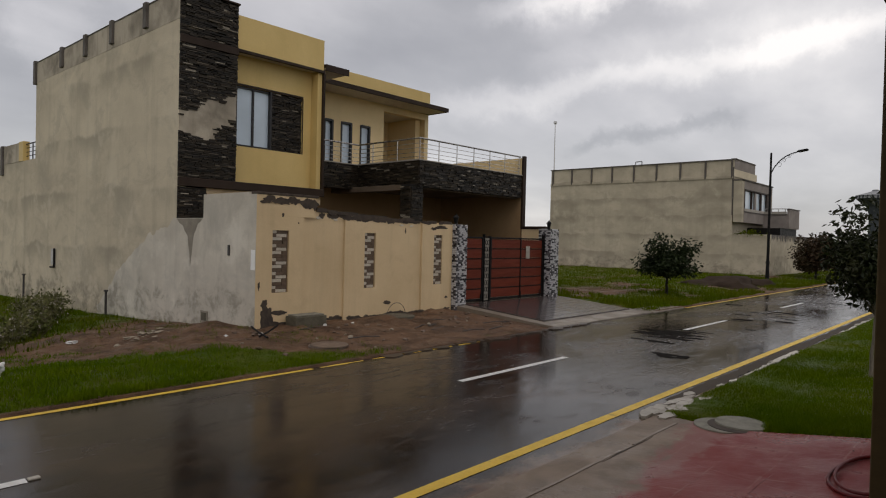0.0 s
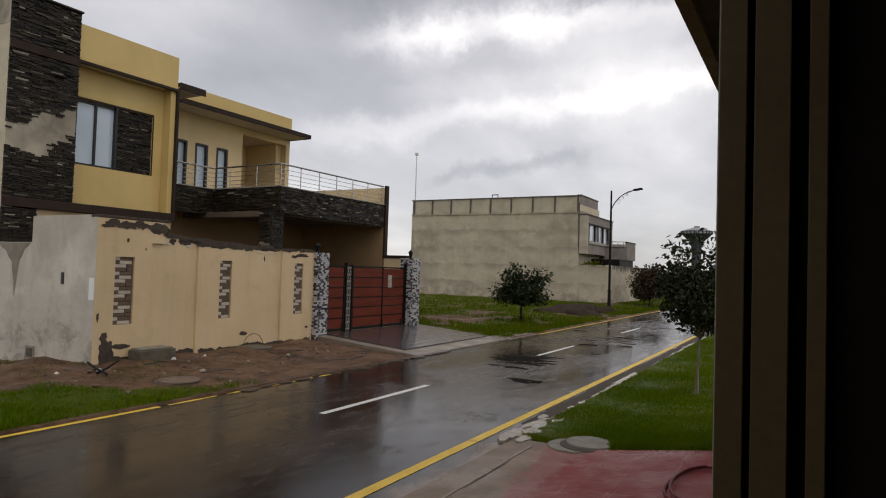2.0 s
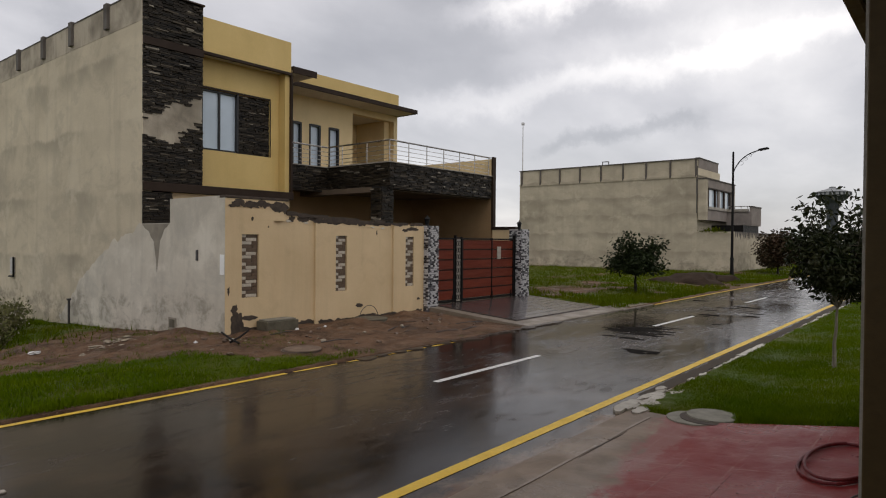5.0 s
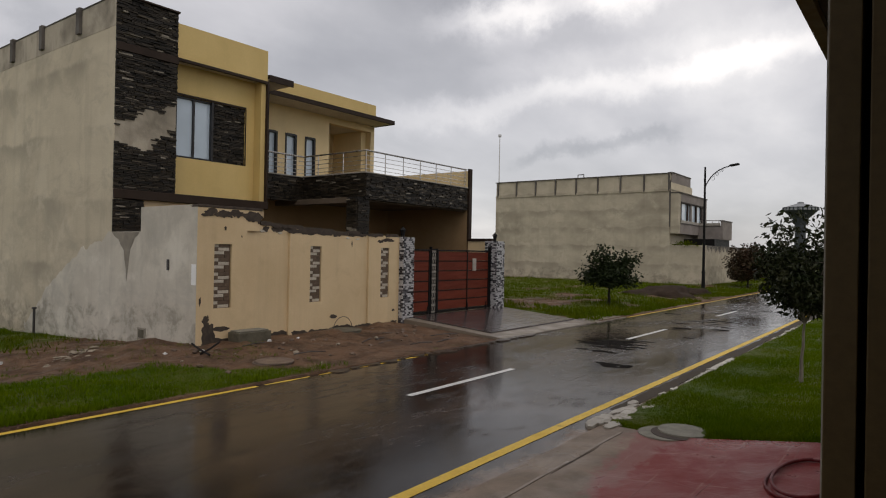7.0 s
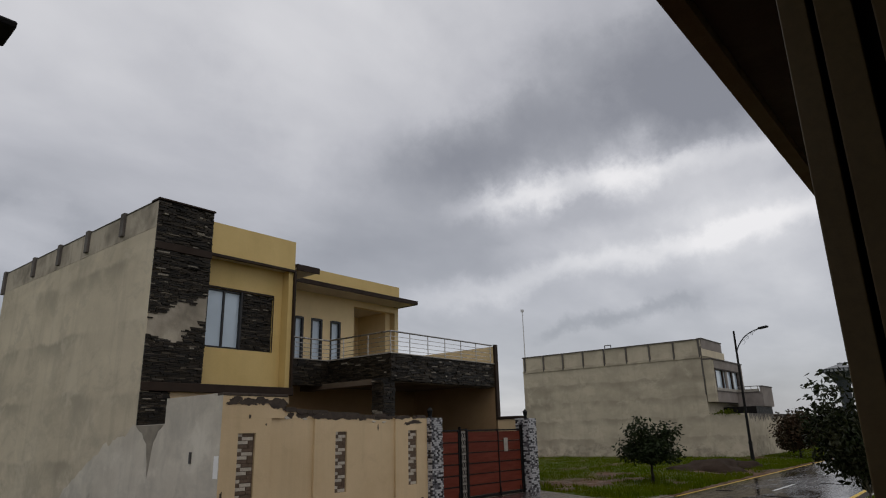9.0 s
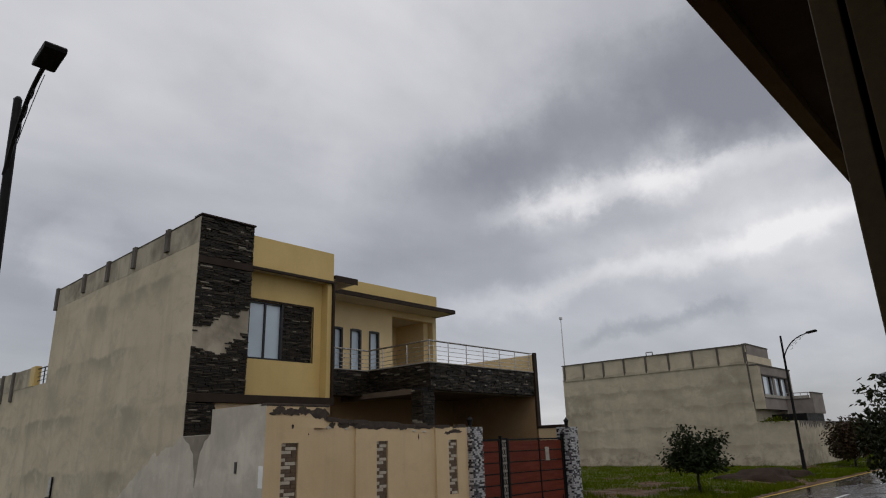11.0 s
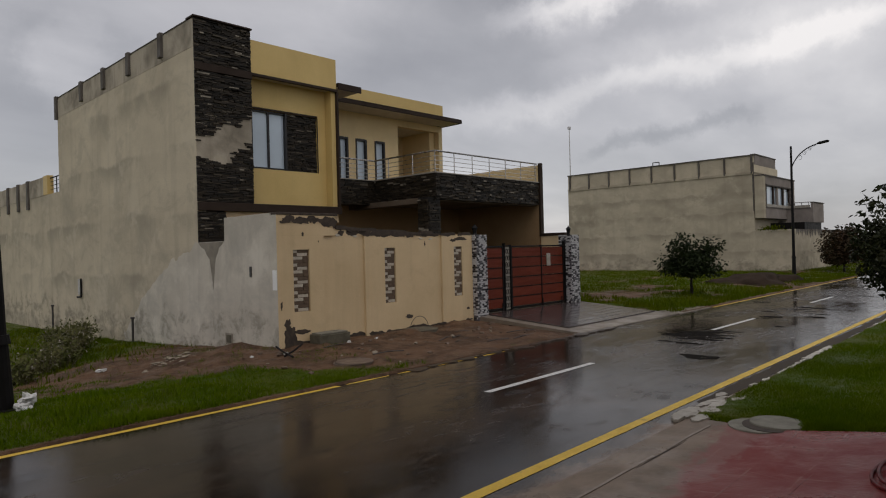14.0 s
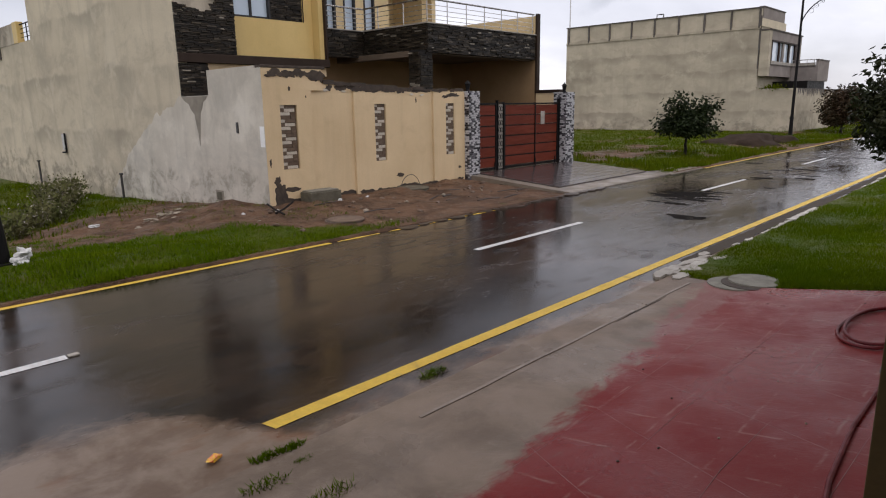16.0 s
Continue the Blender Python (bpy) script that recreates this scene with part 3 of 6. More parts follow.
def wall_solid(u, v, z, holes, lay):
    """One closed mesh for a wall with openings through it: u along, v across, lay(u, v, z) places a point."""
    us = sorted({u[0], u[1], *(h[0] for h in holes), *(h[1] for h in holes)})
    zs = sorted({z[0], z[1], *(max(z[0], h[2]) for h in holes), *(h[3] for h in holes)})
    bm, made = bmesh.new(), {}

    def vert(i, k, j):
        if (i, k, j) not in made:
            made[i, k, j] = bm.verts.new(lay(us[i], v[k], zs[j]))
        return made[i, k, j]

    def solid(i, j):
        if not (0 <= i < len(us) - 1 and 0 <= j < len(zs) - 1):
            return False
        cu, cz = (us[i] + us[i + 1]) / 2, (zs[j] + zs[j + 1]) / 2
        return not any(h[0] < cu < h[1] and h[2] < cz < h[3] for h in holes)

    for i in range(len(us) - 1):
        for j in range(len(zs) - 1):
            if not solid(i, j):
                continue
            for k in (0, 1):
                bm.faces.new([vert(a, k, b) for a, b in ((i, j), (i + 1, j), (i + 1, j + 1), (i, j + 1))])
            for (di, dj), ends in {(-1, 0): ((i, j), (i, j + 1)), (1, 0): ((i + 1, j), (i + 1, j + 1)), (0, -1): ((i, j), (i + 1, j)), (0, 1): ((i, j + 1), (i + 1, j + 1))}.items():
                if not solid(i + di, j + dj):
                    (a, b), (c, d) = ends
                    bm.faces.new([vert(a, 0, b), vert(c, 0, d), vert(c, 1, d), vert(a, 1, b)])
    bmesh.ops.recalc_face_normals(bm, faces=bm.faces)
    return bm


def wall_y(u, y0, y1, z, holes=()):
    return wall_solid(u, (y0, y1), z, holes, lambda a, b, c: (a, b, c))


def wall_x(v, x0, x1, z, holes=()):
    return wall_solid(v, (x0, x1), z, holes, lambda a, b, c: (b, a, c))


def from_lists(name, verts, faces, mat):
    data = bpy.data.meshes.new(name)
    data.from_pydata(verts, [], faces)
    data.materials.append(mat)
    return data


def ledge_stones(rng, u0, u1, z0, z1, place, skip=None, tall=0.038):
    """Courses of thin split stones; place(u, depth, z) lays a point on the wall. Returns verts and faces."""
    verts, faces = [], []
    z = z0
    while z < z1 - 0.01:
        h = min(tall * rng.uniform(0.75, 1.35), z1 - z)
        u = u0 - rng.uniform(0, 0.2)
        while u < u1:
            w = rng.uniform(0.07, 0.34)
            a, b = max(u, u0), min(u + w, u1)
            if b - a > 0.015 and not (skip and skip((a + b) / 2, z + h / 2)):
                d, t, lean = rng.uniform(0.016, 0.055), rng.uniform(-0.008, 0.008), max(0.0, rng.gauss(0.0, 0.010))
                n = len(verts)
                for uu, zz, dd in ((a, z, 0), (b, z, 0), (b, z + h, 0), (a, z + h, 0), (a + .004, z + .003, d + t), (b - .004, z + .003, d - t), (b - .004, z + h - .004, max(0.006, d - t - lean)), (a + .004, z + h - .004, max(0.006, d + t - lean))):
                    verts.append(place(uu, dd, zz))
                for q in ((4, 5, 6, 7), (0, 1, 5, 4), (1, 2, 6, 5), (2, 3, 7, 6), (3, 0, 4, 7)):
                    faces.append(tuple(n + i for i in q))
            u += w
        z += h
    return verts, faces


def stone_part(name, rows, parent, label="dark split-face ledge stone cladding"):
    verts, faces = [], []
    for v, f in rows:
        n = len(verts)
        verts += v
        faces += [tuple(i + n for i in q) for q in f]
    data = from_lists(name, verts, faces, STONE)
    bm = bmesh.new()
    bm.from_mesh(data)
    bmesh.ops.recalc_face_normals(bm, faces=bm.faces)
    bm.to_mesh(data)
    bm.free()
    ob = new(name, data)
    ob.parent = parent
    ob.matrix_parent_inverse = Matrix.Translation(-parent.location)
    return tagged(ob, label, "", "", "stuff")

# ---- ground ----
SIDE_X, WALL_Y, TOWER_Y, RIGHT_X = 7.4, 11.75, 15.35, 18.85


def step(v, a, b):
    s = min(1.0, max(0.0, (v - a) / (b - a)))
    return s * s * (3 - 2 * s)


def ground_z(x, y):
    """Height of the earth: verges rise from the road's edges, the open plot by the house lies lower."""
    if y > 8.35:
        z = 0.02 + 0.15 * step(y, 8.35, 11.6)
        # along the side wall the earth falls away to the rear, and further into the open plot
        along = float(np.interp(y, (8.35, 9.5, 11.9, 14.1, 17.3, 20, 24, 36), (0.02, 0.06, 0.16, -0.03, -0.22, -0.35, -0.5, -0.66)))
        plot = float(np.interp(y, (8.35, 10, 12, 15.5, 30), (0.02, 0.07, -0.08, -0.42, -0.62)))
        beside = 1 - step(x, 7.55, 8.6)
        z = z * (1 - beside) + beside * (plot + (along - plot) * step(x, 4.3, 7.0))
        # heaps of soil by the side wall
        z += beside * (0.26 * math.exp(-((x - 4.9) / 0.85) ** 2 - ((y - 14.6) / 1.2) ** 2) + 0.13 * math.exp(-((x - 6.95) / 0.45) ** 2 - ((y - 12.7) / 0.55) ** 2) + 0.08 * math.exp(-((x - 6.0) / 0.6) ** 2 - ((y - 13.6) / 0.7) ** 2))
        bank = step(x, 2.5, 5.0) * (1 - step(x, 13.0, 13.6)) * step(y, 9.2, 10.6) * (1 - step(y, 15, 18))
        z += bank * (0.045 * noise.noise((x * 1.3, y * 1.3, 3)) + 0.05 * noise.noise((x * 2.9, y * 2.9, 6)) + 0.035 * noise.noise((x * 6.1, y * 6.1, 9)))
        z += 0.05 * noise.noise((x * 0.9, y * 0.9, 0)) * step(y, 8.5, 9.5) + 0.02 * noise.noise((x * 3, y * 3, 4)) * step(y, 8.5, 9.0)
        if 13.3 < x < 19.4 and y < 12:
            z = min(z, 0.02 + 0.05 * (y - 8.35) - 0.06)
        return z
    if y < 3.42:
        z = 0.02 + 0.155 * max(0.0, 2.35 - y)
        return min(z, 0.42) + (0.02 * noise.noise((x * 1.3, y * 1.3, 7)) * step(x, 7.9, 8.6) - 0.05 * (1 - step(x, 7.76, 7.9))) - 0.06 * step(y, 3.26, 3.4)
    return -0.06


def soil_of(x, y):
    """1 where the soil is bare."""
    bare = step(x, 0.8, 5.2) * (1 - step(x, 14.2, 15)) * step(y, 8.2, 8.9 + 0.0 * x) * (1 - step(y, 14.0, 18.0 + 2 * step(x, 4, 7)))
    edge = step(y, 8.3 + 2.5 * min(1.0, max(0.0, (7.6 - x) / 3.0)), 9.2 + 2.5 * min(1.0, max(0.0, (7.6 - x) / 3.0))) if x < 7.6 else 1.0
    bare *= edge
    lot = 0.62 * math.exp(-((x - 24) / 5) ** 2 - ((y - 13) / 2.4) ** 2) + 0.9 * math.exp(-((x - 33) / 2.5) ** 2 - ((y - 10.5) / 2.0) ** 2)
    lot += 0.75 * (1 - step(y, 8.36, 8.52 if x < 7 else 8.8)) * (1 if y > 8.3 else 0)
    if x > 19:
        lot += 0.55 * step(noise.noise((x * 0.33, y * 0.55, 12)) + 0.4 * noise.noise((x * 1.1, y * 1.3, 5)), 0.12, 0.42) + 0.5 * math.exp(-((x - 45.3) / 1.2) ** 2)
    if y < 3.4:
        lot = 0.75 * step(y, 3.18, 3.32)
    return min(1.0, max(bare, lot) + 0.1 * noise.noise((x * 0.7, y * 0.7, 2)))


def spaced(near_a, near_b, fine, far):
    out = list(np.arange(near_a, near_b + 1e-6, fine))
    d, v, w = fine, near_b, near_a
    while v < far:
        d *= 1.35
        v += d
        w -= d
        out = [w] + out + [v]
    return out


def sheet(name, xs, ys, height, mat, attribute=None):
    verts = [(x, y, height(x, y)) for y in ys for x in xs]
    n = len(xs)
    faces = [(j * n + i, j * n + i + 1, (j + 1) * n + i + 1, (j + 1) * n + i) for j in range(len(ys) - 1) for i in range(n - 1)]
    data = from_lists(name, verts, faces, mat)
    if attribute:
        values = data.attributes.new("soil", "FLOAT", "POINT")
        values.data.foreach_set("value", [attribute(x, y) for x, y, _ in verts])
    data.shade_smooth()
    return new(name, data)


ground_xs = spaced(-4, 40, 0.2, 3000)
ground_ys = sorted([*spaced(-2, 20, 0.2, 3000), 3.26, 3.34, 3.41, 3.43, 8.34, 8.36])
ground = sheet("ground", ground_xs, ground_ys, ground_z, EARTH, soil_of)
tagged(ground, "rough wet earth with patchy grass and bare soil", "ground", "", "structure")

road_ys = [3.28, 3.5, 4.2, 5.0, 5.8, 6.6, 7.4, 8.1, 8.42]
road = sheet("road", spaced(-6, 40, 1.0, 900), road_ys, lambda x, y: 0.012 * (1 - ((y - 5.9) / 2.5) ** 2) - 0.012, ASPHALT)
tagged(road, "wet dark asphalt street with puddles and mud film", "road", "", "structure")


def painted(name, mat, x0, x1, y, width, label, category, wobble=0.004):
    bm = bmesh.new()
    n = max(4, int((x1 - x0) / 0.25))
    rows = []
    for i in range(n + 1):
        x = x0 + (x1 - x0) * i / n
        h = width / 2 + wobble * noise.noise((x * 3, y, 1)) * 2
        z = 0.012 * (1 - ((y - 5.9) / 2.5) ** 2) - 0.012 + 0.004
        rows.append([bm.verts.new((x + (0.03 * noise.noise((y, s, x)) if i in (0, n) else 0), y + s * h, z)) for s in (-1, 1)])
    for a, b in zip(rows, rows[1:]):
        bm.faces.new((a[0], b[0], b[1], a[1]))
    return single(name, bm, mat, label, category, "road markings", "structure")


for i in range(-1, 14):
    start = 7.34 + 8.5 * i
    painted("centre_dash", WHITE_PAINT, start, start + 2.95, 6.10, 0.115, "worn white centre dash on wet asphalt", "road marking")
painted("edge_line", YELLOW_PAINT, 2.3, 160, 3.66, 0.13, "yellow edge line along the lawn side", "road marking")
GUTTER = material("dark_gutter_dirt", (0.040, 0.032, 0.024), (0.075, 0.060, 0.045), 0.8, 0.15, scale=3, fine=20, bump=0.6, spec=0.15)
painted("gutter", GUTTER, 8.6, 90, 3.445, 0.23, "dark wet dirt in the gutter along the lawn", "gutter", 0.035)
painted("edge_line", YELLOW_PAINT, -6, 6.3, 8.27, 0.10, "yellow edge line beside the grass verge", "road marking")
painted("edge_line", YELLOW_PAINT, 6.45, 7.35, 8.27, 0.075, "mud-smeared piece of yellow edge line", "road marking", 0.02)
painted("edge_line", YELLOW_PAINT, 7.55, 9.6, 8.27, 0.06, "mud-smeared piece of yellow edge line", "road marking", 0.025)
painted("edge_line", YELLOW_PAINT, 9.8, 11.6, 8.26, 0.05, "mud-smeared piece of yellow edge line", "road marking", 0.02)
painted("edge_line", YELLOW_PAINT, 21.5, 160, 8.27, 0.10, "yellow edge line beside the open plot", "road marking")

stud = single("road_stud", box(bmesh.new(), 1.80, 1.89, 6.065, 6.135, -0.002, 0.016, 0.006), PALE_CONCRETE, "small raised reflector stud on the road", "road stud")

# concrete apron and red floor in front of the doorway
def apron_z(x, y):
    return 0.012 + 0.155 * max(0.0, 2.35 - y)


apron_xs, apron_ys = [-4 + 0.2 * i for i in range(60)], [-0.3 + 0.15 * i for i in range(23)]
red_floor = sheet("floor", [*[x for x in apron_xs if x < 7.7], 7.76], [*apron_ys, 3.06], apron_z, RED_FLOOR)
tagged(red_floor, "worn red oxide floor fading into bare wet concrete", "floor", "", "structure")
bm = prism(bmesh.new(), [(3.066, -0.05), (3.30, -0.05), (3.30, -0.010), (3.066, 0.008)], "x", -4, 8.0)
single("apron_edge", bm, RED_FLOOR, "damp concrete strip between the road and the floor", "kerb", "", "structure")

ARRIS = material("worn_concrete_arris", (0.25, 0.20, 0.158), (0.18, 0.14, 0.108), 0.5, scale=4, fine=40, bump=0.3)
# raised arris along the slab, broken by a dark crack
bm = bmesh.new()
for k in range(38):
    x0 = 2.2 + 0.14 * k
    if k < 6 or k in (28, 29):
        continue
    h = 0.007 + 0.004 * noise.noise((x0 * 2, 0, 3))
    y0, y1 = (2.945 + 0.02 * noise.noise((v * 1.5, 1, 1)) for v in (x0, x0 + 0.14))
    prism(bm, [(x0, y0 - 0.016), (x0 + 0.141, y1 - 0.016), (x0 + 0.141, y1 + 0.014), (x0, y0 + 0.014)], "z", 0.0, 0.012 + h)
single("slab_arris", bm, ARRIS, "worn pale arris between slab and road strip", "kerb", "", "structure")
bm = bmesh.new()
for k in range(8):
    x0 = 5.7 + 0.14 * k
    y0, y1 = (2.915 + 0.02 * noise.noise((v * 2.5, 1, 7)) for v in (x0, x0 + 0.14))
    w = 0.010 * math.sin(math.pi * (k + 0.5) / 8)
    prism(bm, [(x0, y0 - w), (x0 + 0.14, y1 - w), (x0 + 0.14, y1 + w), (x0, y0 + w)], "z", 0.0, 0.0155)
single("slab_crack", bm, PEEL, "dark open crack along the slab edge", "crack", "", "structure")

# joints of the stamped floor, as thin raised ridges lying on it
bm = bmesh.new()
for k in range(9):
    x = 1.9 + 0.75 * k
    for y0 in np.arange(0.25, 2.2, 0.36):
        y1 = min(y0 + 0.36, 2.25)
        wob = 0.05 * noise.noise((x, y0, 3))
        a, b = (x + wob + 0.55 * (y0 - 1.2), y0, apron_z(x, y0) - 0.001), (x + 0.05 * noise.noise((x, y1, 3)) + 0.55 * (y1 - 1.2), y1, apron_z(x, y1) - 0.001)
        if b[0] < 7.8 and a[0] > 1.4:
            rod(bm, a, b, 0.0025, sides=4)
for k in range(4):
    y = 0.55 + 0.5 * k
    for x0 in np.arange(2.2, 7.4, 0.6):
        rod(bm, (x0, y + 0.04 * noise.noise((x0, y, 9)), apron_z(x0, y) - 0.001), (x0 + 0.6, y + 0.04 * noise.noise((x0 + 0.6, y, 9)), apron_z(x0, y) - 0.001), 0.002, sides=5)
JOINT = material("pale_floor_joint", (0.30, 0.17, 0.15), (0.16, 0.05, 0.045), 0.6, scale=3, fine=30, bump=0.2)
tagged(single("floor_joint", bm, JOINT, "thin pale joints of the stamped red floor", "floor joint", "", "stuff"), "", "", "", "stuff")

# broken pale kerb stones along the lawn
KERB = material("whitish_kerb_concrete", (0.62, 0.59, 0.52), (0.36, 0.33, 0.28), 0.7, scale=4, fine=50, bump=0.4)
kerb = thing("kerb", "broken pale concrete kerb at the edge of the lawn", "kerb", (8, 3.2, 0), "", "structure")
rng = random.Random(5)
x = 8.0
while x < 40:
    w = rng.uniform(0.18, 0.6) if x < 10.5 else rng.uniform(0.5, 1.9)
    if rng.random() < 0.6:
        n, y0, y1, seed = max(3, int(w / 0.12)), 3.22 + rng.uniform(-.02, .02), 3.295 + rng.uniform(-.03, .02), rng.uniform(0, 50)
        near_side = [(x + w * i / n + 0.02 * noise.noise((i, seed, 2)), y0 + 0.05 * noise.noise((i * 1.3, seed, 0))) for i in range(n + 1)]
        road_side = [(x + w * i / n + 0.02 * noise.noise((i, seed, 7)), y1 + 0.07 * noise.noise((i * 1.3, seed, 5))) for i in range(n + 1)]
        stone = prism(bmesh.new(), near_side + road_side[::-1], "z", -0.05, 0.03 + rng.uniform(0, .025))
        part("kerb_stone", stone, KERB, kerb)
    x += w + rng.uniform(0.02, 0.5)

# gate driveway: wet pavers and a plain concrete lip
def drive_z(y):
    return 0.03 + 0.075 * (y - 8.45)


bm = bmesh.new()
prism(bm, [(8.36, -0.05), (11.9, -0.05), (11.9, drive_z(11.9) - 0.02), (8.95, drive_z(8.95) - 0.02), (8.36, 0.012)], "x", 13.6, 19.0)
driveway = single("driveway", bm, CONCRETE, "sloping driveway of wet grey pavers before the gate", "driveway", "", "structure")
bm = bmesh.new()
prism(bm, [(8.3, -0.05), (8.95, -0.05), (8.95, 0.062), (8.3, 0.008)], "x", 19.01, 21.4)
single("driveway_lip", bm, CONCRETE, "damp concrete lip joining driveway and road", "driveway", "", "structure")

# ---- house with stone tower ----
house = thing("house", "two-storey yellow house with grey plaster side and dark stone tower", "house", (13, 20, 0))
H_TOP, BACK_Y = 8.03, 26.35
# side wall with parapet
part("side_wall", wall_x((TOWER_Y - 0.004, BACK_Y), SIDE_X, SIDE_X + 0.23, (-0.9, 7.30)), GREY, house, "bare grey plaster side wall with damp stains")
part("side_parapet", wall_x((TOWER_Y - 0.004, BACK_Y + 0.12), SIDE_X - 0.004, SIDE_X + 0.15, (7.303, H_TOP - 0.02)), GREY_OLD, house, "dirty grey plaster roof parapet")
for y in (17.2, 19.45, 21.5, 23.6, 26.35):
    part("parapet_stub", boxes((SIDE_X - 0.085, SIDE_X + 0.17, y - 0.1, y + 0.1, 7.25 if y > 26 else 7.42, H_TOP + 0.05), bevel=0.012), DARK_PLASTER, house)
part("parapet_coping", boxes((SIDE_X - 0.02, SIDE_X + 0.18, 15.7, BACK_Y, H_TOP - 0.018, H_TOP + 0.012), bevel=0.005), DARK_PLASTER, house)
part("rear_wall", boxes((SIDE_X + 0.235, 18.48, BACK_Y - 0.23, BACK_Y, -0.5, H_TOP - 0.1)), GREY, house)
part("right_wall", wall_x((17.74, BACK_Y - 0.24), 18.25, 18.48, (0, 7.78)), YELLOW, house)
part("roof_slab", boxes((SIDE_X + 0.24, 18.24, 17.75, BACK_Y - 0.24, 6.95, 7.12), (SIDE_X + 0.24, 11.5, 15.75, 17.74, 6.95, 7.12)), SOFFIT, house)
# newer, whitish coat trowelled over the lower wall, with an uneven upper edge
coat = [(TOWER_Y, -0.9), (TOWER_Y, 2.42)]
coat += [(TOWER_Y + 0.12 * k, 2.35 - 0.016 * k - 0.0011 * k * k + 0.20 * noise.noise((k * 0.35, 1, 4)) + 0.07 * noise.noise((k * 1.3, 2, 4))) for k in range(1, 42)]
coat += [(TOWER_Y + 5.0 + 0.35 * noise.noise((k * 0.8, 5, 5)), -0.9 + 0.12 * (7 - k)) for k in range(8)]
part("plaster_coat", prism(bmesh.new(), coat, "x", SIDE_X - 0.004, SIDE_X + 0.001), GREY_NEW, house, "newer whitish plaster coat")
# tower
part("tower_wall", boxes((SIDE_X + 0.24, 8.95, TOWER_Y + 0.003, TOWER_Y + 0.3, 3.46, H_TOP), (SIDE_X + 0.24, 8.15, TOWER_Y + 0.003, TOWER_Y + 0.3, 0, 3.22)), STONE_BED, house)
part("tower_side", boxes((8.72, 8.948, TOWER_Y + 0.305, 16.0, 3.46, H_TOP)), STONE_BED, house)
part("tower_plaster", boxes((SIDE_X + 0.02, 8.94, TOWER_Y - 0.010, TOWER_Y - 0.0045, 4.25, 6.05)), GREY_OLD, house, "bare plaster patch where stones fell off")
part("tower_band", boxes((SIDE_X + 0.003, 8.97, TOWER_Y - 0.06, TOWER_Y - 0.006, 6.74, 6.93), bevel=0.01), BROWN, house, "dark brown band across the stone")
part("tower_coping", boxes((SIDE_X - 0.03, 8.98, TOWER_Y - 0.08, TOWER_Y + 0.34, H_TOP + 0.002, H_TOP + 0.05), bevel=0.01), BROWN, house)
rng = random.Random(11)


def fallen(u, z):
    """The ragged patch of the tower where the stones are missing."""
    s = (u - SIDE_X) / 1.55
    top = 4.93 + 0.80 * s + 0.16 * noise.noise((u * 5, z * 7, 1)) + (0.12 if 0.3 < s < 0.6 else 0)
    low = 4.60 - 0.16 * max(0, 1 - abs(s - 0.45) / 0.3) + 0.5 * max(0, s - 0.5) / 0.5 + 0.15 * noise.noise((u * 6, z * 6, 5))
    return low < z < top


stone_part("stone_cladding", [
    ledge_stones(rng, SIDE_X, 8.95, 3.47, 6.73, lambda u, d, z: (u, TOWER_Y - d, z), fallen),
    ledge_stones(rng, SIDE_X, 8.95, 6.94, H_TOP, lambda u, d, z: (u, TOWER_Y - d, z)),
    ledge_stones(rng, SIDE_X, 8.15, 1.8, 3.22, lambda u, d, z: (u, TOWER_Y - d, z)),
], house)
# bay with window
WIN_Y = 15.72
part("bay_parapet", boxes((8.955, 11.74, TOWER_Y, TOWER_Y + 0.2, 6.94, 7.81)), YELLOW, house, "yellow painted parapet of the bay")
part("bay_parapet_side", boxes((11.54, 11.738, TOWER_Y + 0.203, 17.49, 6.94, 7.81)), YELLOW, house)
part("bay_soffit", boxes((8.96, 11.60, TOWER_Y + 0.07, WIN_Y - 0.003, 6.90, 6.938)), SOFFIT, house)
part("bay_edge", boxes((8.955, 11.78, TOWER_Y - 0.02, TOWER_Y + 0.065, 6.86, 6.937), bevel=0.006), BROWN, house, "dark brown drip edge")
part("bay_fin", boxes((11.585, 11.735, TOWER_Y + 0.07, 15.86, 3.46, 6.897)), YELLOW, house, "yellow side fin of the bay")
part("fin_edge", boxes((11.738, 11.80, TOWER_Y - 0.02, 15.86, 3.25, 6.857), bevel=0.006), BROWN, house)
WX0, WX1, WZ0, WZ1 = 9.16, 10.25, 4.46, 6.08
part("bay_wall", wall_y((8.955, 11.58), WIN_Y, WIN_Y + 0.23, (3.46, 6.897), [(WX0, 11.27, WZ0, WZ1)]), YELLOW, house)
part("bay_ledge", boxes((SIDE_X + 0.002, 11.80, TOWER_Y - 0.07, TOWER_Y - 0.006, 3.24, 3.457), (SIDE_X + 0.24, 11.80, TOWER_Y - 0.005, WIN_Y + 0.2, 3.24, 3.457), bevel=0.012), BROWN, house, "dark brown ledge under tower and bay")
part("bay_floor_beam", boxes((8.16, 11.74, TOWER_Y + 0.05, 16.4, 3.0, 3.237)), CREAM, house)
window = part("window", boxes((WX0, WX1, WIN_Y + 0.10, WIN_Y + 0.12, WZ0, WZ1)), GLASS_SKY, house, "sliding window, panes coloured for reflected sky")
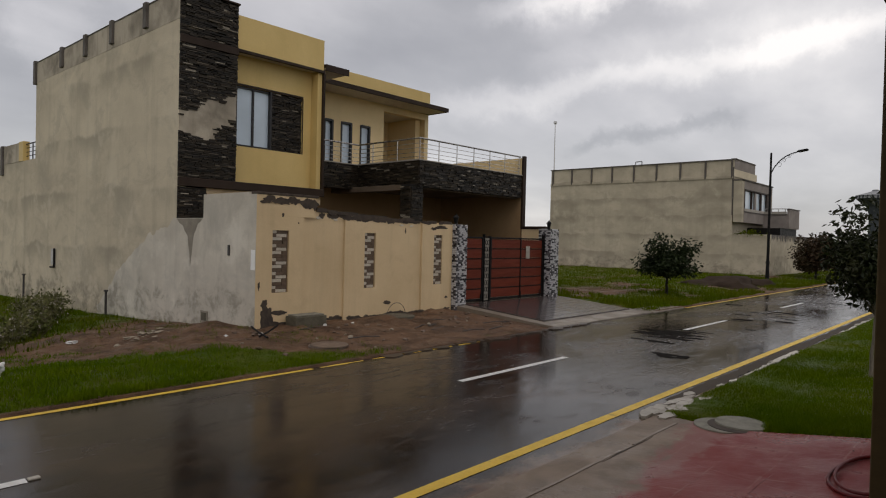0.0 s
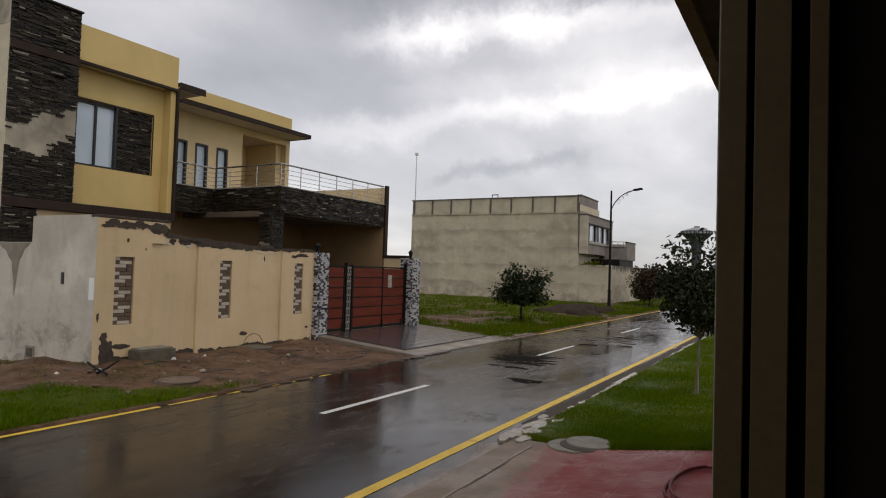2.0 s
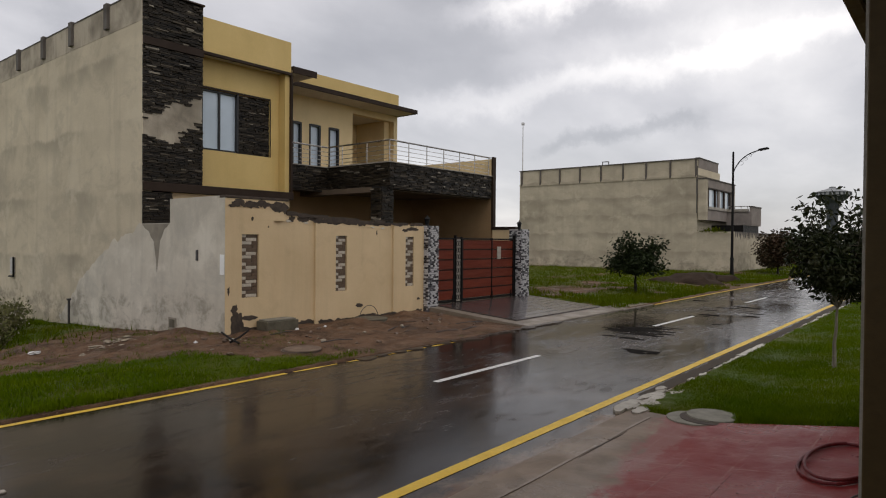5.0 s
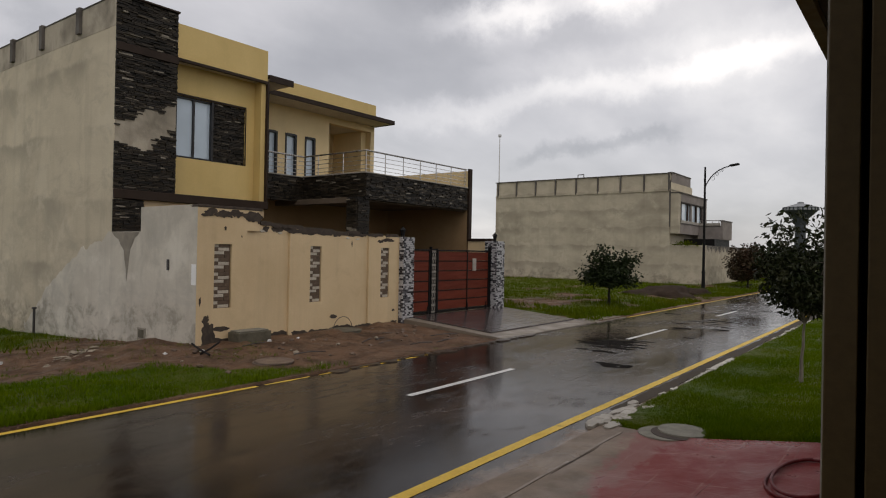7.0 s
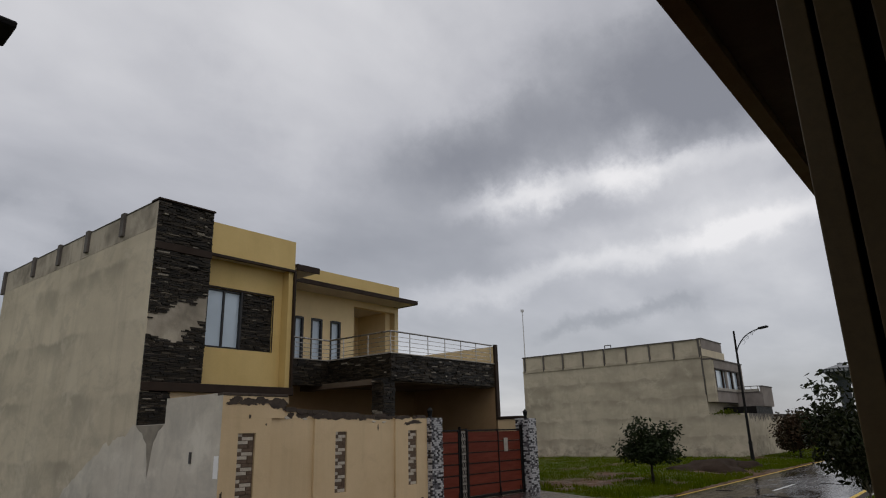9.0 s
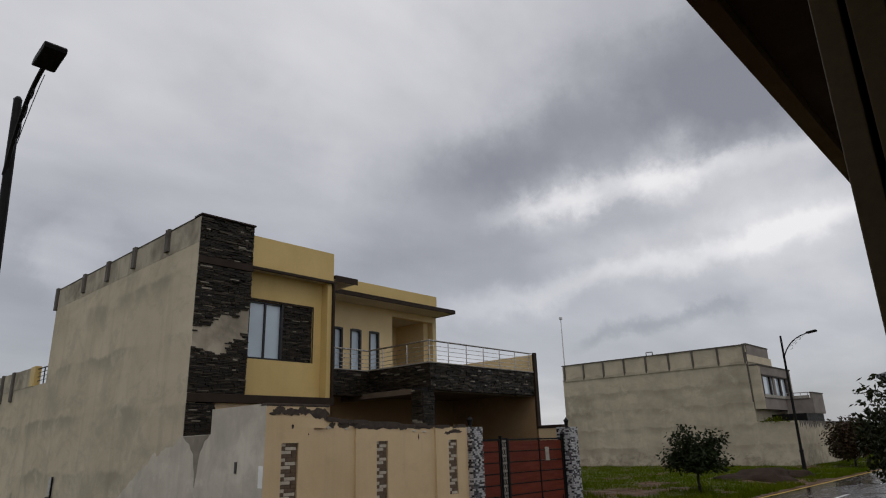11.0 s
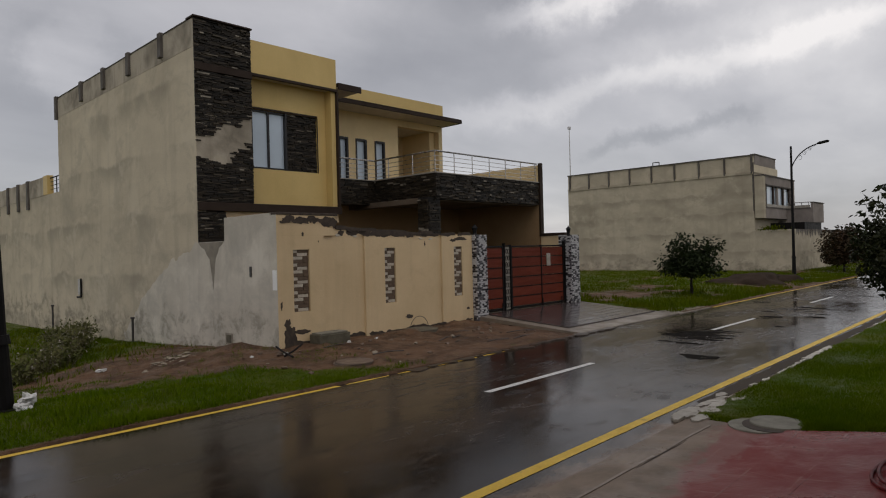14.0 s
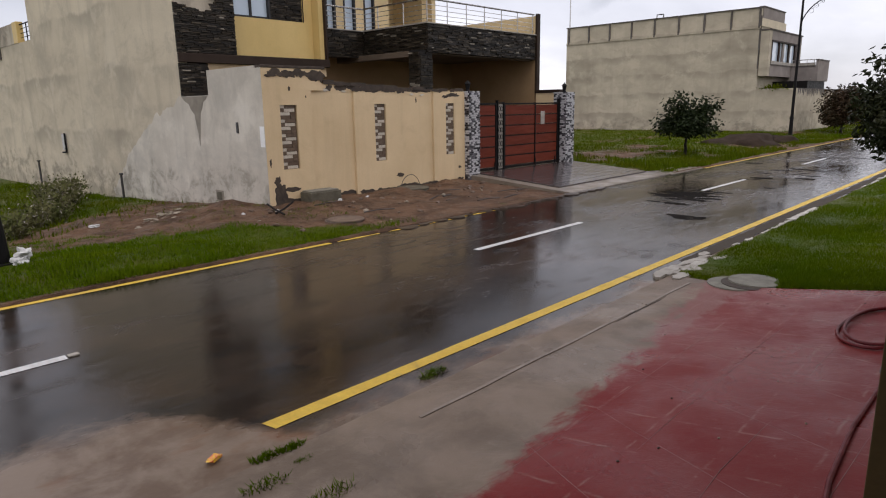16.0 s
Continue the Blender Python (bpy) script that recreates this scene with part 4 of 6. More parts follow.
part("window_frame", boxes((WX0, WX0 + 0.045, WIN_Y + 0.04, WIN_Y + 0.14, WZ0, WZ1), (WX1 - 0.055, WX1, WIN_Y - 0.01, WIN_Y + 0.14, WZ0, WZ1), (WX0 + .046, WX1 - .056, WIN_Y + 0.04, WIN_Y + 0.14, WZ1 - 0.05, WZ1), (WX0 + .046, WX1 - .056, WIN_Y + 0.02, WIN_Y + 0.14, WZ0, WZ0 + 0.05), (9.67, 9.725, WIN_Y + 0.05, WIN_Y + 0.13, WZ0 + .051, WZ1 - .051)), DARK_FRAME, window)
part("window_trim", boxes((WX0 - 0.02, 11.29, WIN_Y - 0.02, WIN_Y + 0.04, WZ1 + 0.002, WZ1 + 0.055), (11.272, 11.30, WIN_Y - 0.015, WIN_Y + 0.04, WZ0, WZ1)), BROWN, house)
part("stone_panel_bed", boxes((WX1 + 0.002, 11.27, WIN_Y + 0.06, WIN_Y + 0.2, WZ0, WZ1)), STONE_BED, house)
stone_part("stone_panel", [ledge_stones(rng, WX1 + 0.01, 11.265, WZ0, WZ1, lambda u, d, z: (u, WIN_Y + 0.06 - d, z))], house, "dark ledge stone panel beside the window")
# small canopy at the side of the bay
part("side_canopy", boxes((11.81, 12.66, TOWER_Y + 0.02, 17.48, 7.0, 7.03)), SOFFIT, house)
part("side_canopy_edge", boxes((11.81, 12.68, TOWER_Y - 0.02, TOWER_Y + 0.018, 6.96, 7.15), (11.81, 12.68, TOWER_Y + 0.02, 17.48, 7.033, 7.15), bevel=0.006), BROWN, house)
# upper storey
UP_Y = 17.5
narrow = [(13.42, 13.80), (14.14, 14.62), (15.0, 15.46)]
holes = [(a, b, 4.36, 6.05) for a, b in narrow] + [(16.12, 18.28, 4.36, 6.72)]
part("upper_wall", wall_y((11.75, 18.48), UP_Y, UP_Y + 0.23, (4.36, 6.95), holes), UPPER, house, "cream upper wall with tall narrow windows")
part("upper_parapet", boxes((11.75, 18.52, UP_Y - 0.03, UP_Y + 0.2, 7.10, 7.80)), YELLOW, house, "yellow roof parapet")
for a, b in narrow:
    w = part("window", boxes((a, b, UP_Y + 0.08, UP_Y + 0.10, 4.36, 6.05)), GLASS_SKY, house, "tall narrow window with dark frame")
    part("window_frame", boxes((a - 0.01, a + 0.05, UP_Y - 0.02, UP_Y + 0.12, 4.36, 6.05), (b - 0.06, b + 0.01, UP_Y - 0.02, UP_Y + 0.12, 4.36, 6.05), (a + 0.051, b - 0.061, UP_Y - 0.02, UP_Y + 0.12, 5.99, 6.06)), DARK_FRAME, w)
part("recess", boxes((16.0, 16.115, UP_Y + 0.235, 19.3, 4.36, 6.95), (18.0, 18.24, UP_Y + 0.235, 19.3, 4.36, 6.95), (16.0, 18.24, 19.31, 19.45, 4.36, 6.95)), UPPER, house)
part("recess_ceiling", boxes((16.12, 17.99, UP_Y + 0.235, 19.3, 6.75, 6.9)), SOFFIT, house)
part("roof_canopy", boxes((11.82, 18.50, 16.56, UP_Y - 0.004, 6.965, 7.0)), SOFFIT, house, "flat canopy with pale underside")
part("roof_canopy_edge", boxes((11.82, 18.56, 16.5, 16.558, 6.95, 7.10), (18.503, 18.56, 16.56, UP_Y + 0.6, 6.95, 7.10), (11.82, 18.50, 16.56, UP_Y - 0.04, 7.003, 7.10), bevel=0.006), BROWN, house)
# balcony and porch
BX, AY, CY = 13.56, 15.86, 13.12
outline = [(11.81, AY), (BX, AY), (BX, CY), (RIGHT_X - 0.16, CY), (RIGHT_X - 0.16, UP_Y - 0.01), (11.81, UP_Y - 0.01)]
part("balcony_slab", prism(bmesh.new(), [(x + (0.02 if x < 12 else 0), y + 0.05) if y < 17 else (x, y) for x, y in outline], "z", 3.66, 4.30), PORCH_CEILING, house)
part("balcony_bed", boxes((11.81, BX + 0.1, AY, AY + 0.10, 3.60, 4.37), (BX, BX + 0.10, CY + 0.1, AY - 0.002, 3.60, 4.37), (BX, RIGHT_X - 0.17, CY, CY + 0.098, 3.60, 4.37)), STONE_BED, house)
stone_part("balcony_stone", [
    ledge_stones(rng, 11.81, BX, 3.60, 4.37, lambda u, d, z: (u, AY - d, z), tall=0.042),
    ledge_stones(rng, CY, AY, 3.60, 4.37, lambda u, d, z: (BX - d, u, z), tall=0.042),
    ledge_stones(rng, BX - 0.02, RIGHT_X - 0.17, 3.60, 4.37, lambda u, d, z: (u, CY - d, z), tall=0.042),
], house, "dark stone band around the balcony")
part("balcony_coping", boxes((11.81, BX - 0.055, AY - 0.06, AY + 0.11, 4.372, 4.40), (BX - 0.06, BX + 0.11, CY - 0.06, AY + 0.11, 4.372, 4.41), (BX + 0.111, RIGHT_X - 0.17, CY - 0.06, CY + 0.11, 4.372, 4.40)), PALE_CONCRETE, house, "pale coping over the stone band")
part("porch_column", boxes((13.27, 13.75, CY + 0.04, CY + 0.45, 0, 3.655)), STONE_BED, house)
stone_part("column_stone", [
    ledge_stones(rng, 13.27, 13.75, 1.8, 3.6, lambda u, d, z: (u, CY + 0.04 - d, z), tall=0.045),
    ledge_stones(rng, CY + 0.04, CY + 0.45, 1.8, 3.6, lambda u, d, z: (13.27 - d, u, z), tall=0.045),
], house, "stone-clad porch column")
part("porch_side_wall", wall_x((CY + 0.0, 17.0), RIGHT_X - 0.155, RIGHT_X, (0, 4.355)), PORCH_SHADE_TAN, house, "tan porch side wall, darkened for shade")
part("balcony_side_wall", wall_x((CY + 0.0, 17.0), RIGHT_X - 0.155, RIGHT_X, (4.36, 4.99)), UPPER, house, "pale yellow wall beside the balcony")
part("porch_trim", boxes((RIGHT_X - 0.16, RIGHT_X + 0.01, CY - 0.09, CY - 0.003, 2.50, 5.06), bevel=0.008), BROWN, house, "dark brown upright edge strip")
part("porch_back_wall", wall_y((8.2, RIGHT_X - 0.16), 16.9, 17.1, (0, 3.655), [(13.0, 14.3, 0.2, 2.6), (15.6, 17.4, 1.1, 2.5)]), PORCH_SHADE_TAN, house)
part("ground_wall", boxes((8.16, 11.72, 15.95, 16.1, 0, 2.995), (11.6, 11.75, 16.105, 16.89, 0, 3.655)), PORCH_SHADE_TAN, house)
part("porch_door", boxes((13.0, 14.3, 16.98, 17.03, 0.2, 2.6)), BROWN, house)
part("porch_window", boxes((15.6, 17.4, 16.98, 17.0, 1.1, 2.5)), DARK_FRAME, house)
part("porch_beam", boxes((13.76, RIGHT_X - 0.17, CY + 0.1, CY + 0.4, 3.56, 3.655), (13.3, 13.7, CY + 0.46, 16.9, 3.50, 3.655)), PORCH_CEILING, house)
part("porch_floor", boxes((7.7, RIGHT_X - 0.17, 12.05, 17.0, 0.0, 0.28)), CONCRETE, house)
# railing
railing = part("balcony_railing", rods([(11.83, AY + 0.03, 5.03), (BX + 0.03, AY + 0.03, 5.03), (BX + 0.03, CY + 0.03, 5.03), (RIGHT_X - 0.19, CY + 0.03, 5.03)], 0.026), STEEL, house, "steel balcony railing with thin horizontal bars")
for z in (4.50, 4.62, 4.75, 4.88):
    part("rail_bar", rods([(11.83, AY + 0.03, z), (BX + 0.03, AY + 0.03, z), (BX + 0.03, CY + 0.03, z), (RIGHT_X - 0.19, CY + 0.03, z)], 0.009, 6), STEEL, railing)
for x, y in [(12.2, AY + .03), (12.9, AY + .03), (BX + .03, 15.2), (BX + .03, 14.1), (BX + .03, CY + .03)] + [(BX + 0.03 + 0.83 * k, CY + .03) for k in range(1, 7)]:
    part("rail_post", rod(bmesh.new(), (x, y, 4.40), (x, y, 5.01), 0.015), STEEL, railing)
# rear low part of the house
rear = thing("rear_annex", "single-storey grey plaster annex with pilastered parapet", "building", (9, 31, 0))
part("annex_wall", boxes((SIDE_X, SIDE_X + 0.22, BACK_Y + 0.005, 41, -0.9, 4.62)), GREY, rear)
part("annex_roof", boxes((SIDE_X + 0.225, 17, BACK_Y + 0.005, 41, 4.3, 4.55)), GREY, rear)
part("annex_parapet", boxes((SIDE_X - 0.01, SIDE_X + 0.16, 28.3, 41, 4.623, 5.33)), GREY_OLD, rear)
for y in (30.4, 31.9, 33.6, 35.4, 37.4):
    part("pilaster", boxes((SIDE_X - 0.08, SIDE_X + 0.17, y - 0.13, y + 0.13, 4.2, 5.36), bevel=0.01), DARK_PLASTER, rear)
part("yellow_post", boxes((SIDE_X - 0.02, SIDE_X + 0.2, 27.75, 28.29, 4.625, 5.36), bevel=0.01), YELLOW, rear, "yellow painted parapet post")
rail = part("annex_railing", rods([(SIDE_X + 0.1, BACK_Y + 0.02, 5.25), (SIDE_X + 0.1, 27.74, 5.25)], 0.025), BLACK_IRON, rear)
for z in (4.8, 4.95, 5.1):
    part("rail_bar", rod(bmesh.new(), (SIDE_X + 0.1, BACK_Y + 0.02, z), (SIDE_X + 0.1, 27.74, z), 0.012), BLACK_IRON, rail)
part("rail_post", rod(bmesh.new(), (SIDE_X + 0.1, 27.0, 4.62), (SIDE_X + 0.1, 27.0, 5.25), 0.02), BLACK_IRON, rail)

# ---- boundary wall ----
bwall = thing("boundary_wall", "peeling cream boundary wall with tiled niches", "wall", (10, WALL_Y, 0))
NICHES = [(7.77, 8.18), (10.33, 10.68), (12.78, 13.11)]
part("front_wall", wall_y((SIDE_X + 0.05, 13.53), WALL_Y + 0.05, WALL_Y + 0.23, (-0.2, 2.49)), CREAM, bwall)
for (a, b), (n0, n1) in zip([(SIDE_X - 0.02, 8.56), (9.72, 11.32), (12.32, 13.52)], NICHES):
    part("wall_pier", wall_y((a, b), WALL_Y - 0.01, WALL_Y + 0.048, (-0.2, 2.49), [(n0, n1, 0.86, 2.19)]), CREAM, bwall)
bm = bmesh.new()
prism(bm, [(8.86, 2.491), (13.53, 2.491), (13.53, 2.50), (11.2, 2.56), (10.0, 2.60), (8.86, 2.66)], "y", WALL_Y + 0.047, WALL_Y + 0.23)
part("wall_crown", bm, CREAM, bwall)
# dark, broken coping on the wall's top
rng = random.Random(29)
bm, x = bmesh.new(), 8.92
while x < 13.4:
    w = rng.uniform(0.12, 0.45)
    top = float(np.interp(x, (8.86, 10.0, 11.2, 13.53), (2.66, 2.60, 2.56, 2.50)))
    if rng.random() < (0.95 if x < 10.6 else 0.7):
        h, low = rng.uniform(0.035, 0.075), rng.uniform(0.0, 0.05)
        prism(bm, [(x, top - 0.02), (x + w * 0.4, top - 0.02 - low), (x + w, top - 0.03), (x + w, top + h * 0.8), (x + w * 0.55, top + h), (x, top + h * 0.9)], "y", WALL_Y + 0.025, WALL_Y + 0.19)
    x += w + 0.004
part("broken_coping", bm, PEEL, bwall, "dark weathered remains of the coping")
part("end_coping", boxes((SIDE_X - 0.01, 8.95, WALL_Y - 0.02, WALL_Y + 0.22, 2.932, 2.985), bevel=0.008), PEEL, bwall, "dark weathered coping of the raised end")
part("wall_raised_end", boxes((SIDE_X - 0.02, 8.858, WALL_Y - 0.006, WALL_Y + 0.23, 2.491, 2.93)), CREAM, bwall)
part("wall_stub", boxes((8.72, 8.90, WALL_Y + 0.03, WALL_Y + 0.21, 2.66, 2.96)), CREAM, bwall)
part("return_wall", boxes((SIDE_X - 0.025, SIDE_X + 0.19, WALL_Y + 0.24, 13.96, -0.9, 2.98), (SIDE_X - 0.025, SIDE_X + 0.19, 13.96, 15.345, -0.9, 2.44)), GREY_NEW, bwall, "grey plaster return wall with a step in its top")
part("return_corner", boxes((SIDE_X - 0.027, SIDE_X - 0.021, WALL_Y - 0.01, WALL_Y + 0.24, -0.2, 2.93)), GREY_NEW, bwall)
part("side_boundary", boxes((RIGHT_X - 0.2, RIGHT_X, 12.08, CY - 0.1, 0, 2.5)), CREAM, bwall)
part("side_coping", boxes((RIGHT_X - 0.23, RIGHT_X + 0.03, 12.05, CY - 0.095, 2.502, 2.60), bevel=0.01), BROWN, bwall)


def flake(rng, cx, cz, w, h, lobes=28):
    """An uneven rounded outline, as water or decay leaves it."""
    pts, seed = [], rng.uniform(0, 90)
    for i in range(lobes):
        a = 2 * math.pi * i / lobes
        r = 1 + 0.55 * noise.noise((1.3 * math.cos(a) + seed, 1.3 * math.sin(a), 0)) + 0.3 * noise.noise((4 * math.cos(a) + seed, 4 * math.sin(a), 5))
        pts.append((cx + math.cos(a) * w / 2 * r, cz + math.sin(a) * h / 2 * r))
    return pts


rng = random.Random(23)
# peeled places: ragged shallow patches of bare damp plaster on the painted face
peels = [(7.66, 0.32, 0.34, 0.52), (7.60, 0.62, 0.14, 0.2), (7.95, 0.43, 0.42, 0.10), (7.9, 0.16, 0.75, 0.16), (11.1, 0.47, 0.26, 0.09), (13.05, 2.40, 0.45, 0.10), (12.75, 2.36, 0.22, 0.08), (13.3, 0.5, 0.10, 0.07), (8.02, 2.52, 0.05, 0.09), (8.42, 2.36, 0.03, 0.04), (7.46, 1.02, 0.05, 0.16), (11.75, 2.28, 0.03, 0.14), (8.85, 0.30, 0.24, 0.07), (9.1, 0.27, 0.2, 0.04)]
peels += [(7.55 + 0.07 * k + rng.uniform(-0.05, 0.05), 2.87 - 0.09 * rng.random(), rng.uniform(0.08, 0.3), rng.uniform(0.05, 0.22)) for k in range(19)]
peels += [(9.0 + rng.uniform(0, 4.1), 2.54 + rng.uniform(-0.03, 0.03), rng.uniform(0.15, 0.5), rng.uniform(0.06, 0.17)) for k in range(34)]
# dark ragged flakes in a row along the wall's foot
peels += [(7.6 + 0.19 * k, 0.16 + rng.uniform(-0.03, 0.03), rng.uniform(0.15, 0.4), rng.uniform(0.05, 0.14)) for k in range(31) if not 8.0 < 7.6 + 0.19 * k < 9.0]
for k, (cx, cz, w, h) in enumerate(peels):
    top = 2.925 if cx < 8.86 else 2.66 - 0.16 * (cx - 8.86) / 4.6
    top = max(top, 2.495)
    outline = [(x, min(z, top - 0.002)) for x, z in flake(rng, cx, cz, w, h)]
    onpier = any(a - .02 < cx < b for a, b in [(SIDE_X, 8.56), (9.72, 11.32), (12.32, 13.52)]) or (cz > 2.5 and cx < 8.86)
    y = WALL_Y - 0.01 if onpier else WALL_Y + 0.05
    if 2.3 < cz < 2.5 and not onpier:
        y = WALL_Y + 0.05
    part("peeled_patch", prism(bmesh.new(), outline, "y", y - 0.003 - 0.0004 * (k % 20), y + 0.004), PEEL, bwall)
# pale undercoat showing inside the peeled band
for k in range(9):
    cx = 9.1 + 0.48 * k + rng.uniform(-0.2, 0.2)
    cz = 2.50 - 0.016 * k
    outline = flake(rng, cx, cz + rng.uniform(-0.03, 0.03), rng.uniform(0.05, 0.13), rng.uniform(0.025, 0.07))
    y = WALL_Y + 0.047
    part("undercoat_patch", prism(bmesh.new(), outline, "y", y - 0.014 - 0.0005 * k, y + 0.002), GREY_NEW, bwall)
# stone strips in the niches
strip = {}
for w in (0.10, 0.16, 0.22, 0.26):
    for mat in (NICHE_PALE, NICHE_BROWN):
        strip[w, mat.name] = mesh_of("strip", boxes((-w / 2, w / 2, -0.012, 0.012, -0.032, 0.032), bevel=0.004), mat)
for n0, n1 in NICHES:
    niche = part("niche_back", boxes((n0, n1, WALL_Y + 0.043, WALL_Y + 0.049, 0.86, 2.19)), NICHE_BROWN, bwall, "niche faced with pale and brown stone strips")
    z, k = 0.90, 0
    while z < 2.16:
        w = n1 - n0
        lay = [(0.10, NICHE_BROWN), (0.22, NICHE_PALE)] if k % 4 in (0, 1) else [(0.22, NICHE_BROWN if k % 4 == 2 else NICHE_PALE), (0.10, NICHE_BROWN)]
        if k % 4 == 1:
            lay = [(0.10, NICHE_PALE), (0.22, NICHE_BROWN)]
        x = n0 + 0.008
        for sw, mat in lay:
            sw_real = min(sw, n1 - x)
            ob = new("stone_strip", strip[sw, mat.name])
            ob.parent = niche
            ob.matrix_parent_inverse = Matrix.Identity(4)
            ob.matrix_world = pose(x + sw_real / 2, WALL_Y + 0.036 - 0.012 * rng.random(), z)
            ob.scale.x = (sw_real - 0.006) / sw * (w / 0.34 if w > 0.36 else 1)
            x += sw_real * (w / 0.34 if w > 0.36 else 1)
        z += 0.074
        k += 1


def gate_pillar(x0, x1):
    pillar = thing("gate_pillar", "gate pillar faced with black and white mosaic tiles", "pillar", ((x0 + x1) / 2, WALL_Y, 0.1), "gate pillars")
    y0, y1, z0, z1 = WALL_Y - 0.16, WALL_Y + 0.32, 0.0, 2.49
    part("core", boxes((x0, x1, y0, y1, z0, z1)), TILE_GREY, pillar)
    r = random.Random(int(x0 * 100))
    rows = {m.name: ([], []) for m in (TILE_WHITE, TILE_BLACK, TILE_GREY)}
    w, h = 0.09, 0.052
    faces4 = [(x0, x1, lambda u, d, z: (u, y0 - d, z)), (y0, y1, lambda u, d, z: (x0 - d, u, z)), (y0, y1, lambda u, d, z: (x1 + d, u, z))]
    for a, b, lay in faces4:
        n, j = int((b - a) / w) + 1, 0
        z = z0 + 0.01
        while z < z1 - 0.03:
            off = (j % 2) * w * 0.5
            for i in range(n + 1):
                u0, u1 = max(a + i * w - off, a), min(a + (i + 1) * w - off, b)
                if u1 - u0 < 0.015:
                    continue
                pick = (i + j + (1 if r.random() < 0.38 else 0)) % 2
                mat = TILE_WHITE if pick else (TILE_BLACK if r.random() < 0.6 else TILE_GREY)
                v, f = rows[mat.name]
                m = len(v)
                d = (0.016 if pick else 0.006) + 0.004 * r.random()
                for uu, zz, dd in ((u0 + .003, z + .003, 0), (u1 - .003, z + .003, 0), (u1 - .003, z + h - .003, 0), (u0 + .003, z + h - .003, 0), (u0 + .006, z + .006, d), (u1 - .006, z + .006, d), (u1 - .006, z + h - .006, d), (u0 + .006, z + h - .006, d)):
                    v.append(lay(uu, dd, zz))
                f += [tuple(m + q for q in quad) for quad in ((4, 5, 6, 7), (0, 1, 5, 4), (1, 2, 6, 5), (2, 3, 7, 6), (3, 0, 4, 7))]
            z += h
            j += 1
    for mat in (TILE_WHITE, TILE_BLACK, TILE_GREY):
        ob = new("mosaic", from_lists("mosaic", *rows[mat.name], mat))
        ob.parent = pillar
        ob.matrix_parent_inverse = Matrix.Translation(-pillar.location)
        tagged(ob, "small " + mat.name.replace("_", " ") + "s", "", "", "stuff")
    cx = (x0 + x1) / 2
    lamp = thing("pillar_lamp", "small black lantern on the gate pillar", "lamp", (cx, WALL_Y + 0.08, 2.49), "pillar lamps")
    c = (cx, WALL_Y + 0.08)
    part("lamp_base", rod(bmesh.new(), (*c, 2.49), (*c, 2.56), 0.075, 0.04, 12), BLACK_IRON, lamp)
    part("lamp_body", rod(bmesh.new(), (*c, 2.56), (*c, 2.70), 0.05, 0.075, 8), BLACK_IRON, lamp)
    part("lamp_cap", rod(bmesh.new(), (*c, 2.70), (*c, 2.77), 0.10, 0.03, 8), BLACK_IRON, lamp)
    part("lamp_knob", rod(bmesh.new(), (*c, 2.77), (*c, 2.81), 0.018, 0.012, 8), BLACK_IRON, lamp)
    return pillar


gate_pillar(13.54, 13.98)
gate_pillar(18.29, 18.77)

# ---- gate ----
gate = thing("gate", "red-brown panelled metal gate in a black frame, closed", "gate", (16.1, WALL_Y + 0.1, 0.3))
GZ0, GZ1, GY = 0.30, 2.18, WALL_Y + 0.1


def gate_leaf(name, x0, x1, uprights):
    leaf = part(name, boxes((x0, x0 + 0.05, GY - 0.03, GY + 0.03, GZ0, GZ1), (x1 - 0.05, x1, GY - 0.03, GY + 0.03, GZ0, GZ1), (x0 + .051, x1 - .051, GY - 0.03, GY + 0.03, GZ1 - 0.045, GZ1), (x0 + .051, x1 - .051, GY - 0.03, GY + 0.03, GZ0, GZ0 + 0.05), bevel=0.004), BLACK_IRON, gate)
    rows, h = 6, (GZ1 - GZ0 - 0.1) / 6
    cuts = [x0 + 0.052, *uprights, x1 - 0.052]
    for a, b in zip(cuts, cuts[1:]):
        for r in range(rows):
            z = GZ0 + 0.052 + r * h
            part("panel", boxes((a + 0.008, b - 0.008, GY - 0.012, GY + 0.012, z + 0.014, z + h - 0.014), bevel=0.006), GATE_RED, leaf, "red-brown gate panel")
    for r in range(1, rows):
        z = GZ0 + 0.05 + r * h
        part("crossbar", boxes((x0 + .051, x1 - .051, GY - 0.02, GY + 0.02, z - 0.012, z + 0.012)), BLACK_IRON, leaf)
    for u in uprights:
        part("upright", boxes((u - 0.02, u + 0.02, GY - 0.034, GY + 0.034, GZ0 - 0.02, GZ1 + 0.01)), BLACK_IRON, leaf)
    return leaf


gate_leaf("small_leaf", 14.01, 15.02, [])
gate_leaf("large_leaf", 15.38, 18.20, [16.93])
grille = part("gate_grille", boxes((15.04, 15.075, GY - 0.05, GY + 0.04, GZ0 - 0.08, GZ1 + 0.08), (15.33, 15.365, GY - 0.05, GY + 0.04, GZ0 - 0.08, GZ1 + 0.03), (15.076, 15.329, GY - 0.045, GY + 0.03, GZ1 - 0.02, GZ1 + 0.02), (15.076, 15.329, GY - 0.045, GY + 0.03, GZ0 - 0.06, GZ0 - 0.02), bevel=0.004), BLACK_IRON, gate, "ornamental black grille strip")
part("grille_back", boxes((15.08, 15.325, GY - 0.005, GY + 0.005, GZ0, GZ1 - 0.03)), PALE_CONCRETE, grille)
